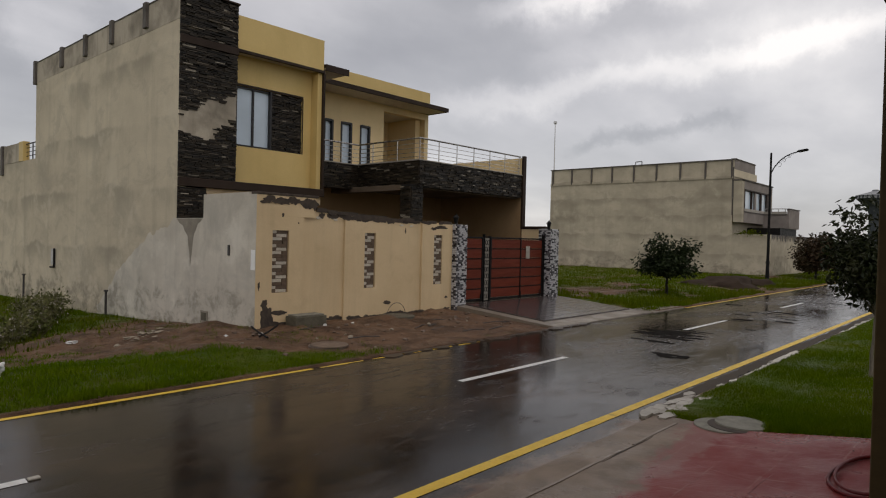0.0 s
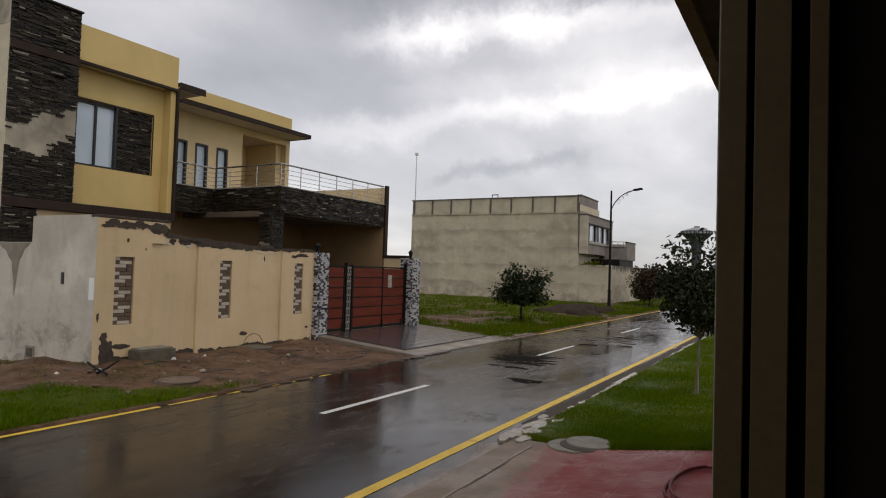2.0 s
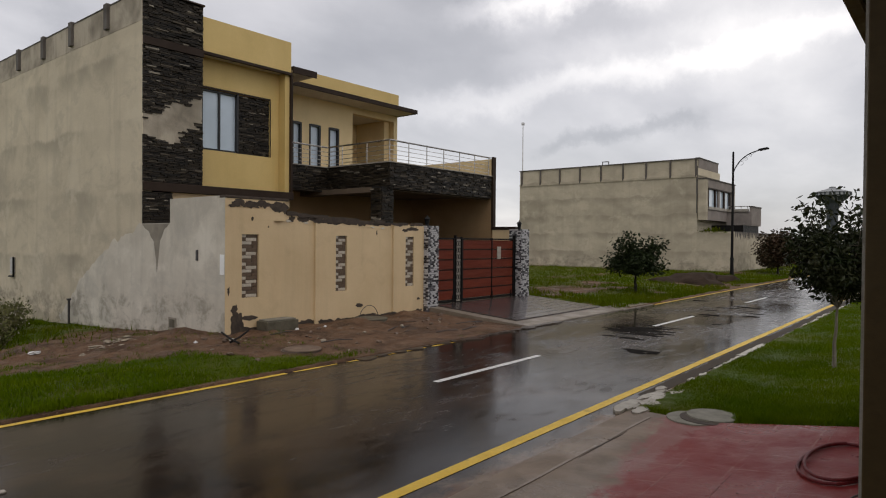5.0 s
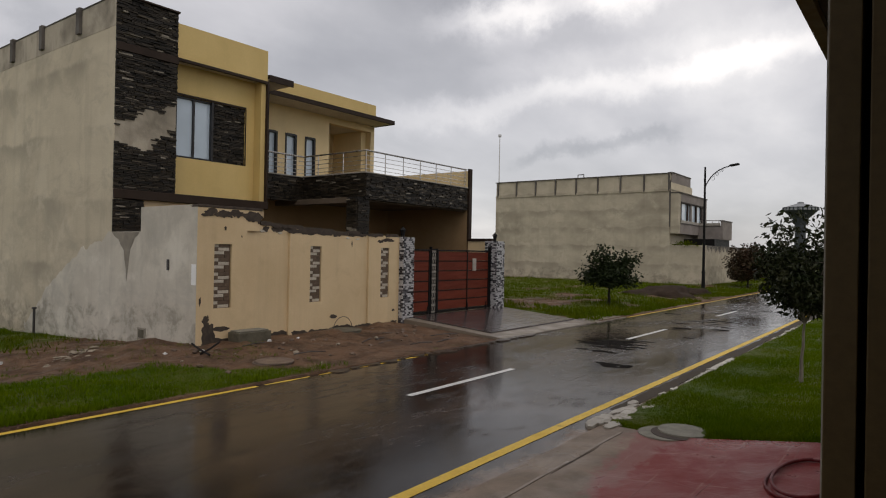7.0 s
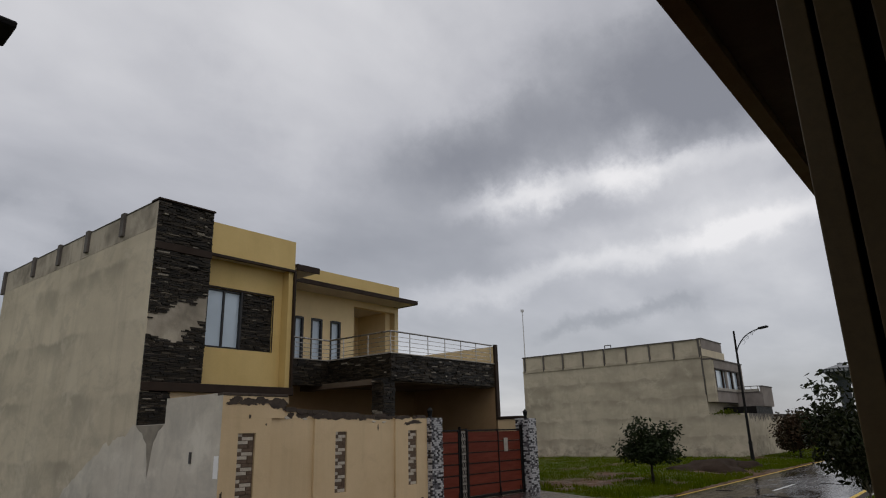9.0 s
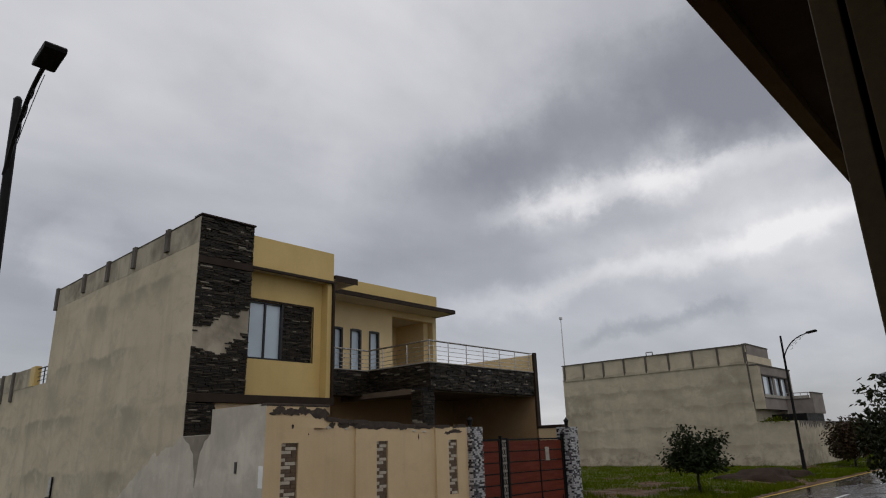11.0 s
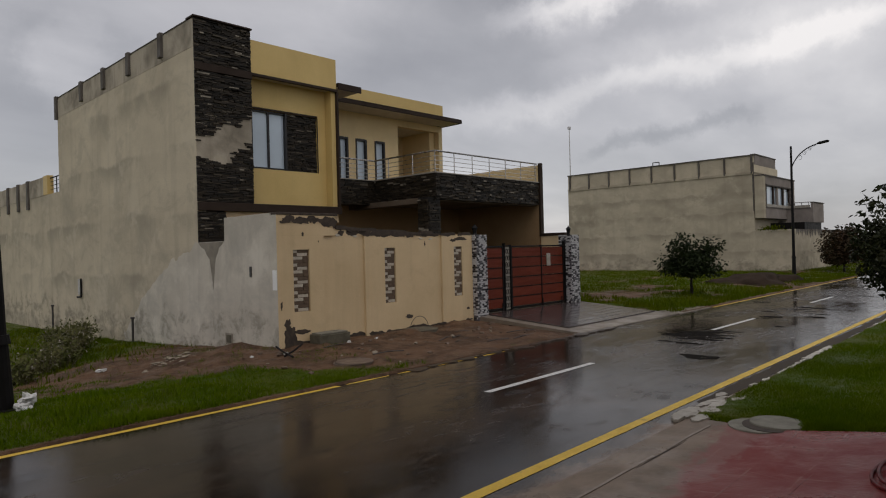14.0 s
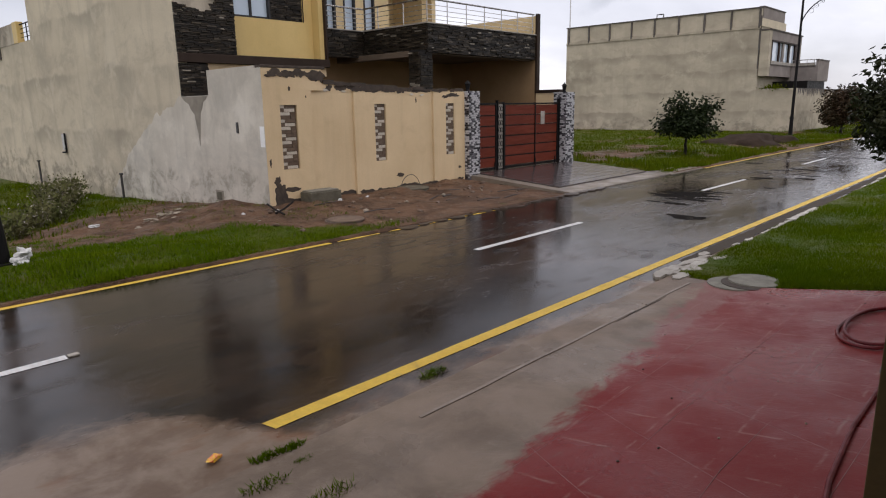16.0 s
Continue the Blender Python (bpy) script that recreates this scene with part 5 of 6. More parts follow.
for k in range(9):
    z = GZ0 + 0.12 + 0.2 * k
    bm = bmesh.new()
    for s in (-1, 1):
        for a in range(8):
            p, q = (2 * math.pi * a / 8, 2 * math.pi * (a + 1) / 8)
            rod(bm, (15.2 + s * 0.05 + 0.045 * math.cos(p), GY - 0.03, z + 0.07 * math.sin(p)), (15.2 + s * 0.05 + 0.045 * math.cos(q), GY - 0.03, z + 0.07 * math.sin(q)), 0.008, sides=5)
    part("scroll", bm, BLACK_IRON, grille)
for x in (18.22,):
    part("hinge_post", boxes((x, x + 0.05, GY - 0.05, GY + 0.04, 0.22, GZ1 + 0.12)), BLACK_IRON, gate)
part("letter_plate", boxes((17.22, 17.42, GY - 0.035, GY - 0.015, 1.52, 1.92), bevel=0.006), PALE_CONCRETE, gate, "pale plate fixed on the gate")
for x in (14.9, 16.93, 18.0):
    part("drop_bolt", rod(bmesh.new(), (x, GY - 0.05, 0.24), (x, GY - 0.05, 0.5), 0.016), BLACK_IRON, gate)

# ---- far house across the open plot ----
X2, Y2 = 46.0, 14.8
far_house = thing("far_house", "two-storey grey plaster house with projecting balcony", "house", (52, 22, 0))
part("side_wall", boxes((X2, X2 + 0.25, Y2, 29.4, 0, 6.9)), GREY_FAR, far_house, "bare cement plaster side wall with damp bands")
part("parapet", boxes((X2 + 0.05, X2 + 0.2, Y2, 29.4, 6.903, 7.98)), GREY_FAR, far_house)
for k in range(9):
    y = Y2 + 0.1 + (29.2 - Y2 - 0.1) * k / 8
    part("parapet_pier", boxes((X2 - 0.06, X2 + 0.24, y - 0.055, y + 0.055, 6.75, 8.02), bevel=0.01), DARK_PLASTER, far_house)
part("parapet_coping", boxes((X2 - 0.02, X2 + 0.25, Y2 - 0.05, 29.45, 7.983, 8.05)), DARK_PLASTER, far_house)
part("string_course", boxes((X2 - 0.05, X2 - 0.002, Y2, 29.4, 6.72, 6.86)), GREY_FAR, far_house)
part("front_wall", boxes((X2 + 0.26, 55.3, Y2, Y2 + 0.25, 0, 6.86)), GREY_FAR, far_house)
part("front_panel", boxes((X2 - 0.004, 51.05, Y2 - 0.05, Y2 + 0.2, 6.865, 7.36)), FAR_CREAM, far_house, "paler wall panel under the front parapet")
part("front_crown", boxes((X2 + 0.26, 50.7, Y2 - 0.02, Y2 + 0.2, 7.363, 8.05)), FAR_DARK, far_house, "mauve-grey parapet at the front corner")
part("crown_coping", boxes((X2 + 0.26, 50.75, Y2 - 0.06, Y2 + 0.25, 8.053, 8.12)), DARK_PLASTER, far_house)
part("corner_crack", boxes((X2 - 0.012, X2 - 0.003, Y2 - 0.05, Y2 + 0.07, 5.4, 7.5), (X2 - 0.012, X2 - 0.003, Y2 - 0.02, Y2 + 0.05, 4.2, 5.39)), DARK_PLASTER, far_house, "dark open joint at the corner")
part("roof", boxes((X2 + 0.26, 55.3, Y2 + 0.26, 29.1, 6.6, 6.9)), GREY_FAR, far_house)
part("right_wall", boxes((55.05, 55.3, Y2 + 0.26, 29.1, 0, 6.59)), GREY_FAR, far_house)
part("back_wall", boxes((X2 + 0.26, 55.0, 29.12, 29.4, 0, 6.9)), GREY_FAR, far_house)
# upper block that stands out in front: pale cheek, fascia, paned opening, ledge
Y3 = 14.19
part("block_cheek", boxes((X2 - 0.002, X2 + 0.45, Y3, Y2 - 0.055, 3.72, 6.55)), GREY_FAR, far_house)
part("block_fascia", boxes((X2 + 0.453, 53.0, Y3 - 0.01, Y2 - 0.055, 6.0, 6.57)), FAR_DARK, far_house, "mauve-grey fascia over the windows")
part("block_coping", boxes((X2 - 0.03, 53.06, Y3 - 0.06, Y2 - 0.06, 6.573, 6.65)), DARK_PLASTER, far_house)
part("fascia_drip", boxes((X2 + 0.453, 52.5, Y3 - 0.04, Y3 + 0.098, 5.90, 5.998)), BROWN, far_house, "dark drip edge over the windows")
# pale pane stands in for the sky seen through the open loggia
part("window_pane", boxes((X2 + 0.46, 52.05, Y3 + 0.10, Y3 + 0.13, 4.5, 5.897)), GLASS_SKY, far_house)
for x, w in ((46.6, 0.22), (48.2, 0.20), (49.0, 0.36), (50.35, 0.30), (51.85, 0.42)):
    part("mullion", boxes((x - w / 2, x + w / 2, Y3 + 0.0, Y3 + 0.098, 4.53, 5.897)), BROWN if x < 48.5 or x > 50 else FAR_DARK, far_house)
part("block_end", boxes((52.1, 53.0, Y3 + 0.02, Y2 - 0.06, 3.95, 5.997)), FAR_DARK, far_house)
part("ledge", boxes((X2 + 0.453, 53.0, Y3 - 0.01, Y3 + 0.15, 3.72, 4.42), (X2 + 0.453, 53.0, Y3 + 0.151, Y2 - 0.06, 3.72, 3.92)), FAR_DARK, far_house, "mauve-grey ledge below the windows")
part("ledge_coping", boxes((X2 + 0.453, 53.0, Y3 - 0.05, Y3 + 0.18, 4.423, 4.49)), DARK_PLASTER, far_house)
part("ledge_rail", boxes((X2 + 0.5, 52.0, Y3 - 0.04, Y3 - 0.012, 4.495, 4.68)), PALE_CONCRETE, far_house, "pale rail band above the ledge")
part("balcony_floor", boxes((50.95, 53.68, 12.46, Y3 - 0.02, 3.42, 3.60)), FAR_DARK, far_house)
part("balcony_side", boxes((50.94, 51.10, 12.605, Y3 - 0.02, 3.605, 4.40)), FAR_DARK, far_house, "projecting balcony parapet of grey plaster")
part("balcony_front", boxes((50.93, 53.7, 12.45, 12.6, 3.50, 4.80)), FAR_DARK, far_house)
part("balcony_coping", boxes((50.90, 51.14, 12.605, Y3 - 0.02, 4.403, 4.47), (50.90, 53.75, 12.41, 12.64, 4.803, 4.87)), DARK_PLASTER, far_house)
part("balcony_rail", rods([(51.02, Y3 - 0.05, 4.86), (51.02, 12.7, 4.86)], 0.03), STEEL, far_house)
part("balcony_infill", boxes((51.0, 51.03, 12.66, Y3 - 0.03, 4.475, 4.66)), PALE_CONCRETE, far_house, "pale infill of the balcony rail")
for y in (12.75, 13.2, 13.65, 14.1):
    part("rail_post", rod(bmesh.new(), (51.02, y, 4.47), (51.02, y, 4.86), 0.025), STEEL, far_house)
# black box stands in for the shaded underside of the balcony
part("balcony_beam", boxes((49.3, 53.6, 12.6, Y2 - 0.01, 2.82, 3.418)), BLACK_IRON, far_house, "black box standing in for shade under the balcony")
creeper_verts, creeper_faces, r = [], [], random.Random(8)
for _ in range(150):
    c = Vector((45.93 + 0.2 * r.random(), 13.7 + r.gauss(0, 0.45), 2.98 + r.gauss(0, 0.09)))
    n = len(creeper_verts)
    creeper_verts += [tuple(c + Vector((r.gauss(0, 0.07), r.gauss(0, 0.07), r.gauss(0, 0.07)))) for _ in range(3)]
    creeper_faces.append((n, n + 1, n + 2))
tagged(new("creeper", from_lists("creeper", creeper_verts, creeper_faces, GRASS_DRY)), "dull green creeper on the garden wall's top", "creeper")
for y in (12.75, 14.0):
    part("porch_post", boxes((53.3, 53.6, y - 0.15, y + 0.15, 0, 2.816)), GREY_FAR, far_house)
part("garden_wall", boxes((X2 + 0.0, 63.0, 12.3, 12.5, 0, 2.9), (X2, X2 + 0.2, 12.51, Y2 - 0.005, 0, 2.9)), GREY_FAR, far_house, "plaster garden wall with stained top")
bm = bmesh.new()
rng = random.Random(3)
for k in range(40):
    x = 46.1 + 0.4 * k
    prism(bm, [(x, 2.9), (x + 0.38, 2.9), (x + 0.3, 2.9 - rng.uniform(0.15, 0.5)), (x + 0.12, 2.9 - rng.uniform(0.1, 0.65))], "y", 12.29, 12.297)
part("wall_stain", bm, DARK_PLASTER, far_house)
part("vent", rods([(X2 + 0.6, 21.7, 7.9), (X2 + 0.6, 21.7, 8.35), (X2 + 0.6, 22.2, 8.35), (X2 + 0.6, 22.2, 7.9)], 0.035), PIPE, far_house)
mast = thing("antenna_mast", "thin pale steel antenna mast on the far roof", "antenna", (X2 + 0.5, 29.2, 7))
part("pole", rod(bmesh.new(), (X2 + 0.1, 29.2, 6.9), (X2 + 0.1, 29.2, 12.0), 0.05, 0.035), STEEL, mast)
part("tip", boxes((X2 - 0.02, X2 + 0.22, 29.1, 29.3, 11.9, 12.12), bevel=0.02), STEEL, mast)

# water tower on the horizon
tower = thing("water_tower", "distant flaring concrete water tower", "water tower", (296, 42.5, 0))
cx, cy = 296.0, 42.5


def turned_profile(profile, sides=32):
    bm = bmesh.new()
    rings = [[bm.verts.new((cx + r * math.cos(2 * math.pi * i / sides), cy + r * math.sin(2 * math.pi * i / sides), z)) for i in range(sides)] for r, z in profile]
    for a, b in zip(rings, rings[1:]):
        for i in range(sides):
            bm.faces.new((a[i], a[(i + 1) % sides], b[(i + 1) % sides], b[i]))
    bm.faces.new(rings[-1])
    bm.faces.new(rings[0][::-1])
    return bm


part("shaft", turned_profile([(2.3, -1), (2.0, 11), (2.0, 15.5), (3.0, 18.4), (6.4, 21.6)]), TANK, tower)
part("tank_band", turned_profile([(6.5, 21.61), (6.3, 22.8)]), TANK_PALE, tower)
part("roof", turned_profile([(6.7, 22.81), (4.2, 23.6), (1.2, 24.5), (1.2, 25.0), (0.3, 25.2)]), TANK_PALE, tower)
for k in range(24):
    a = 2 * math.pi * k / 24
    part("rib", rod(bmesh.new(), (cx + 6.45 * math.cos(a), cy + 6.45 * math.sin(a), 21.6), (cx + 6.3 * math.cos(a), cy + 6.3 * math.sin(a), 22.85), 0.3, sides=5), TANK, tower)

# ---- street lamps ----


def street_lamp(x, y, z, reach, top=7.35, lean=0.0):
    foot_x = x + lean
    lamp = thing("street_lamp", "tall black street lamp post with a curved arm", "street lamp", (foot_x, y, z), "street lamps")
    up = Vector((-lean, 0, top - z)) / (top - z)
    foot = Vector((foot_x, y, z))
    part("base", rod(bmesh.new(), foot - up * 0.05, foot + up * 0.95, 0.125, 0.095, 12), BLACK_IRON, lamp)
    part("base_collar", rod(bmesh.new(), foot + up * 0.93, foot + up * 1.06, 0.13, 0.11, 12), BLACK_IRON, lamp)
    part("foot_plate", boxes((foot_x - 0.19, foot_x + 0.19, y - 0.19, y + 0.19, z - 0.05, z + 0.04), bevel=0.01), BLACK_IRON, lamp)
    part("pole", rod(bmesh.new(), foot + up, (x, y, top), 0.085, 0.058, 12), BLACK_IRON, lamp)
    part("pole_cap", rod(bmesh.new(), (x, y, top), (x, y, top + 0.05), 0.062, 0.03, 12), BLACK_IRON, lamp)
    p0, p1, p2 = Vector((x, y, top - 1.25)), Vector((x, y - 0.25 * reach, top - 0.15)), Vector((x, y - reach, top + 0.02))
    curve = [p0 * (1 - s) ** 2 + p1 * 2 * s * (1 - s) + p2 * s * s for s in (i / 12 for i in range(13))]
    part("arm", rods(curve, 0.032), BLACK_IRON, lamp, "curved arm")
    wire = [c + Vector((0.05, 0, -0.10 * math.sin(math.pi * i / 8) - 0.03)) for i, c in enumerate(curve[3:12])]
    part("cable", rods(wire, 0.006, 5), BLACK_IRON, lamp)
    for i, size in ((5, 0.13), (7, 0.10), (9, 0.07)):
        c = curve[i] + Vector((0, 0, -size - 0.05))
        ring = [c + Vector((0, size * math.cos(a), size * math.sin(a))) for a in (2 * math.pi * q / 10 for q in range(9))]
        part("scroll", rods(ring, 0.010, 5), BLACK_IRON, lamp)
    h = p2
    bm = bmesh.new()
    prism(bm, [(h.y + 0.12, h.z + 0.0), (h.y + 0.04, h.z + 0.07), (h.y - 0.42, h.z + 0.13), (h.y - 0.47, h.z + 0.09), (h.y - 0.44, h.z + 0.02), (h.y + 0.02, h.z - 0.05)], "x", x - 0.14, x + 0.14)
    bmesh.ops.bevel(bm, geom=bm.edges[:], offset=0.012, segments=1, affect="EDGES")
    part("lamp_head", bm, BLACK_IRON, lamp, "flat black lamp head")
    return lamp


street_lamp(2.06, 10.55, ground_z(2.06, 10.55), 1.25, 7.28, 0.26)
street_lamp(41.4, 11.2, ground_z(41.4, 11.2), 1.5, 7.62)

# ---- trees ----


def tree(at, height, spread, fork, leaves, mat, seed, leaf=0.11, lean=(0, 0), label="young street tree with dark glossy leaves", trunk_r=0.045, ragged=0.9, branches=9, squash=1.0, bark=None, bow=0.0, droop=0.35, fill=0.14):
    r = random.Random(seed)
    x, y, z = at
    root = thing("tree", label, "tree", at, "street trees")
    bm = bmesh.new()
    points = [Vector((x, y, z - 0.05))]
    for i in range(1, 6):
        s = i / 5
        points.append(Vector((x + lean[0] * s - bow * math.sin(math.pi * s) + 0.03 * noise.noise((seed, s * 4, 0)), y + lean[1] * s + 0.03 * noise.noise((seed, s * 4, 9)), z + fork * s)))
    for i, (a, b) in enumerate(zip(points, points[1:])):
        rod(bm, a, b, trunk_r * (1.15 - 0.1 * i), trunk_r * (1.05 - 0.1 * i), 8)
    top = points[-1]
    tips = []
    crown_h = height - fork
    for k in range(branches):
        a = 2 * math.pi * (k + r.random() * 0.6) / branches
        up, out = r.uniform(0.25, 0.95), r.uniform(0.35, 0.85)
        mid = top + Vector((math.cos(a) * spread * out * 0.45, math.sin(a) * spread * out * 0.45, crown_h * up * 0.45))
        tip = top + Vector((math.cos(a) * spread * out * (1.15 - 0.6 * up), math.sin(a) * spread * out * (1.15 - 0.6 * up), crown_h * up * 0.93))
        rod(bm, top - Vector((0, 0, 0.05)), mid, trunk_r * 0.55, trunk_r * 0.35, 6)
        rod(bm, mid, tip, trunk_r * 0.35, trunk_r * 0.1, 5)
        tips += [mid, (mid + tip) / 2, tip]
        for _ in range(2):
            side = mid.lerp(tip, r.uniform(0.2, 0.8)) + Vector((r.uniform(-1, 1), r.uniform(-1, 1), r.uniform(-0.5, 0.7))) * spread * 0.32
            rod(bm, mid.lerp(tip, 0.4), side, trunk_r * 0.18, trunk_r * 0.06, 4)
            tips.append(side)
    part("trunk", bm, bark or BARK, root)
    verts, faces = [], []
    centre = top + Vector((0, 0, crown_h * 0.48))
    for _ in range(leaves):
        if r.random() > fill:
            c = r.choice(tips) + Vector((r.gauss(0, 1), r.gauss(0, 1), r.gauss(0, 0.8))) * spread * 0.135
        else:
            d = Vector((r.gauss(0, 1), r.gauss(0, 1), r.gauss(0, 1))).normalized() * (r.random() ** 0.4)
            c = centre + Vector((d.x * spread * 0.85, d.y * spread * 0.85, d.z * crown_h * 0.5 * squash))
        away = c - centre
        if c.z < top.z + 0.02 * crown_h + 0.12 * noise.noise(c * 3):
            continue
        if (away.x ** 2 + away.y ** 2) / spread ** 2 + (away.z / (crown_h * 0.56)) ** 2 > ragged + 0.35 * noise.noise(c * 2.2) + 0.25:
            continue
        size = leaf * r.uniform(0.6, 1.25)
        way = Vector((r.gauss(0, 1), r.gauss(0, 1), r.gauss(-droop, 0.6))).normalized()
        across = way.cross(Vector((r.gauss(0, 1), r.gauss(0, 1), r.gauss(0, 1)))).normalized() * size * 0.24
        fold = way.cross(across).normalized() * size * 0.07
        n = len(verts)
        verts += [c, c + way * size * 0.45 + across + fold, c + way * size, c + way * size * 0.45 - across + fold, c + way * size * 0.5 - fold]
        faces += [(n, n + 1, n + 4), (n + 1, n + 2, n + 4), (n + 2, n + 3, n + 4), (n + 3, n, n + 4)]
    ob = new("crown", from_lists("crown", [tuple(v) for v in verts], faces, mat))
    ob.parent = root
    ob.matrix_parent_inverse = Matrix.Translation(-root.location)
    ob["label"] = "ragged crown of small leaves"
    return root


tree((11.85, 1.67, ground_z(11.85, 1.67)), 2.92, 0.88, 0.98, 6000, LEAF, 4, leaf=0.105, trunk_r=0.027, lean=(0.10, -0.02), branches=12, ragged=0.72, bow=0.07, droop=0.8)
tree((24.45, 10.2, ground_z(24.45, 10.2)), 2.42, 1.36, 0.72, 4200, LEAF_FAR, 7, leaf=0.17, ragged=0.92, branches=14, label="round young street tree on the grass plot", trunk_r=0.06, bark=BARK_DARK, fill=0.04)
tree((46.6, 9.75, ground_z(46.6, 9.75)), 3.1, 1.95, 0.5, 5200, LEAF_RED, 12, leaf=0.24, label="reddish-brown bushy street tree by the garden wall", trunk_r=0.07, bark=BARK_DARK)
for k, (x, y) in enumerate([(66, 9.6), (84, 9.4), (27, 1.6), (43, 1.5), (60, 1.6)]):
    tree((x, y, ground_z(x, y)), 2.9, 1.4, 0.9, 1500, LEAF_FAR, 30 + k, leaf=0.28, label="small street tree farther along the street")

# far belt of trees along the horizon
rng = random.Random(77)
verts, faces = [], []
for _ in range(5200):
    a = rng.uniform(-0.35, 1.9)
    d = rng.uniform(340, 420)
    h = (3.2 + 2.6 * noise.noise((a * 14, 0, 0)) + 1.6 * noise.noise((a * 50, 3, 0))) * rng.random() ** 0.6
    c = Vector((d * math.cos(a), d * math.sin(a), max(0.2, h)))
    n = len(verts)
    s = rng.uniform(0.7, 1.8)
    for _ in range(3):
        verts.append(tuple(c + Vector((rng.gauss(0, s), rng.gauss(0, s), rng.gauss(0, s * 0.7)))))
    faces.append((n, n + 1, n + 2))
tagged(new("far_trees", from_lists("far_trees", verts, faces, LEAF_FAR)), "far belt of trees along the horizon", "trees", "", "stuff")

# ---- grass ----


def blades(name, count, spot, tall, wide, mat, seed, label, keep=None):
    r = random.Random(seed)
    verts, faces = [], []
    tries = 0
    while len(faces) < count and tries < count * 4:
        tries += 1
        x, y = spot(r)
        if keep and not keep(x, y, r):
            continue
        z = ground_z(x, y) - 0.01
        lush = 0.8 + 0.8 * noise.noise((x * 0.8, y * 0.8, 5))
        h = tall * r.uniform(0.5, 1.25) * lush
        a, w = r.uniform(0, 6.283), wide * r.uniform(0.6, 1.3)
        lx, ly = r.gauss(0, 0.35) * h, r.gauss(0, 0.35) * h
        n = len(verts)
        verts += [(x - w * math.cos(a), y - w * math.sin(a), z), (x + w * math.cos(a), y + w * math.sin(a), z), (x + lx, y + ly, z + h)]
        faces.append((n, n + 1, n + 2))
    return tagged(new(name, from_lists(name, verts, faces, mat)), label, "grass", "", "stuff")


def lawn_spot(r):
    x = 7.7 + 24 * r.random() ** 1.7
    return x, r.uniform(0.0, 3.4)


def lawn_keep(x, y, r):
    edge = 3.24 + 0.09 * noise.noise((x * 1.4, 0, 0)) + 0.05 * noise.noise((x * 5, 3, 0)) - 0.10 * max(0, 1 - (x - 7.9) / 0.5)
    start = 7.8 + 0.05 * noise.noise((y * 3, 0, 0))
    return y < edge and x > start and (x - 7.9) ** 2 + (y - 2.44) ** 2 > 0.13


blades("lawn_grass", 190000, lawn_spot, 0.06, 0.0055, GRASS, 1, "short wet green lawn grass", lawn_keep)


def verge_keep(x, y, r):
    return soil_of(x, y) + 0.75 * noise.noise((x * 1.6, y * 1.6, 8)) + 0.3 * noise.noise((x * 5, y * 5, 1)) < r.uniform(0.05, 0.95) ** 1.3


def verge_spot(r):
    return r.uniform(-3.5, 8.5), 8.42 + 5.5 * r.random() ** 1.4


blades("verge_grass", 70000, verge_spot, 0.085, 0.0065, GRASS, 2, "lush uneven grass on the street verge", verge_keep)
blades("plot_grass", 30000, lambda r: (r.uniform(-3, 7.2), r.uniform(13, 30)), 0.15, 0.013, GRASS_DRY, 3, "rough grass on the open plot", verge_keep)


def field_keep(x, y, r):
    return not (X2 - 0.3 < x < 63 and y > 12.2) and not (x < 19.1 and y > 8.3) and soil_of(x, y) + 0.5 * noise.noise((x * 0.7, y * 0.7, 8)) < r.uniform(0.3, 0.7)


blades("field_grass", 60000, lambda r: (19.05 + 50 * r.random() ** 1.5, 8.42 + 22 * r.random() ** 1.8), 0.17, 0.016, GRASS_DRY, 4, "rough green grass on the empty plot", field_keep)


def tuft(x, y, z, size, seed):
    r = random.Random(seed)
    verts, faces = [], []
    for _ in range(150):
        a, d = r.uniform(0, 6.283), size * r.random() ** 0.6
        bx, by = x + 1.6 * d * math.cos(a), y + 0.7 * d * math.sin(a)
        h, w = size * r.uniform(0.12, 0.4), 0.005
        n = len(verts)
        verts += [(bx - w, by, z - 0.01), (bx + w, by, z - 0.01), (bx + r.gauss(0, 0.3) * size, by + r.gauss(0, 0.3) * size, z + h)]
        faces.append((n, n + 1, n + 2))
    return tagged(new("grass_tuft", from_lists("grass_tuft", verts, faces, GRASS)), "small green weed tuft in the concrete", "grass tuft", "weed tufts")


for k, (x, y, s) in enumerate([(3.66, 3.42, 0.10), (2.08, 3.32, 0.075), (2.24, 3.3, 0.06), (2.19, 3.1, 0.05), (1.89, 3.03, 0.09), (2.08, 2.68, 0.10), (1.6, 3.0, 0.06)]):
    tuft(x, y, apron_z(x, y) if y < 3.06 else 0.0, s, 60 + k)

# ---- doorway where the camera stands, and the dark room behind it ----
XP = 1.2
frame_thing = thing("door_frame", "olive-brown moulded door frame seen from inside", "door frame", (XP, 0.1, 0.35))

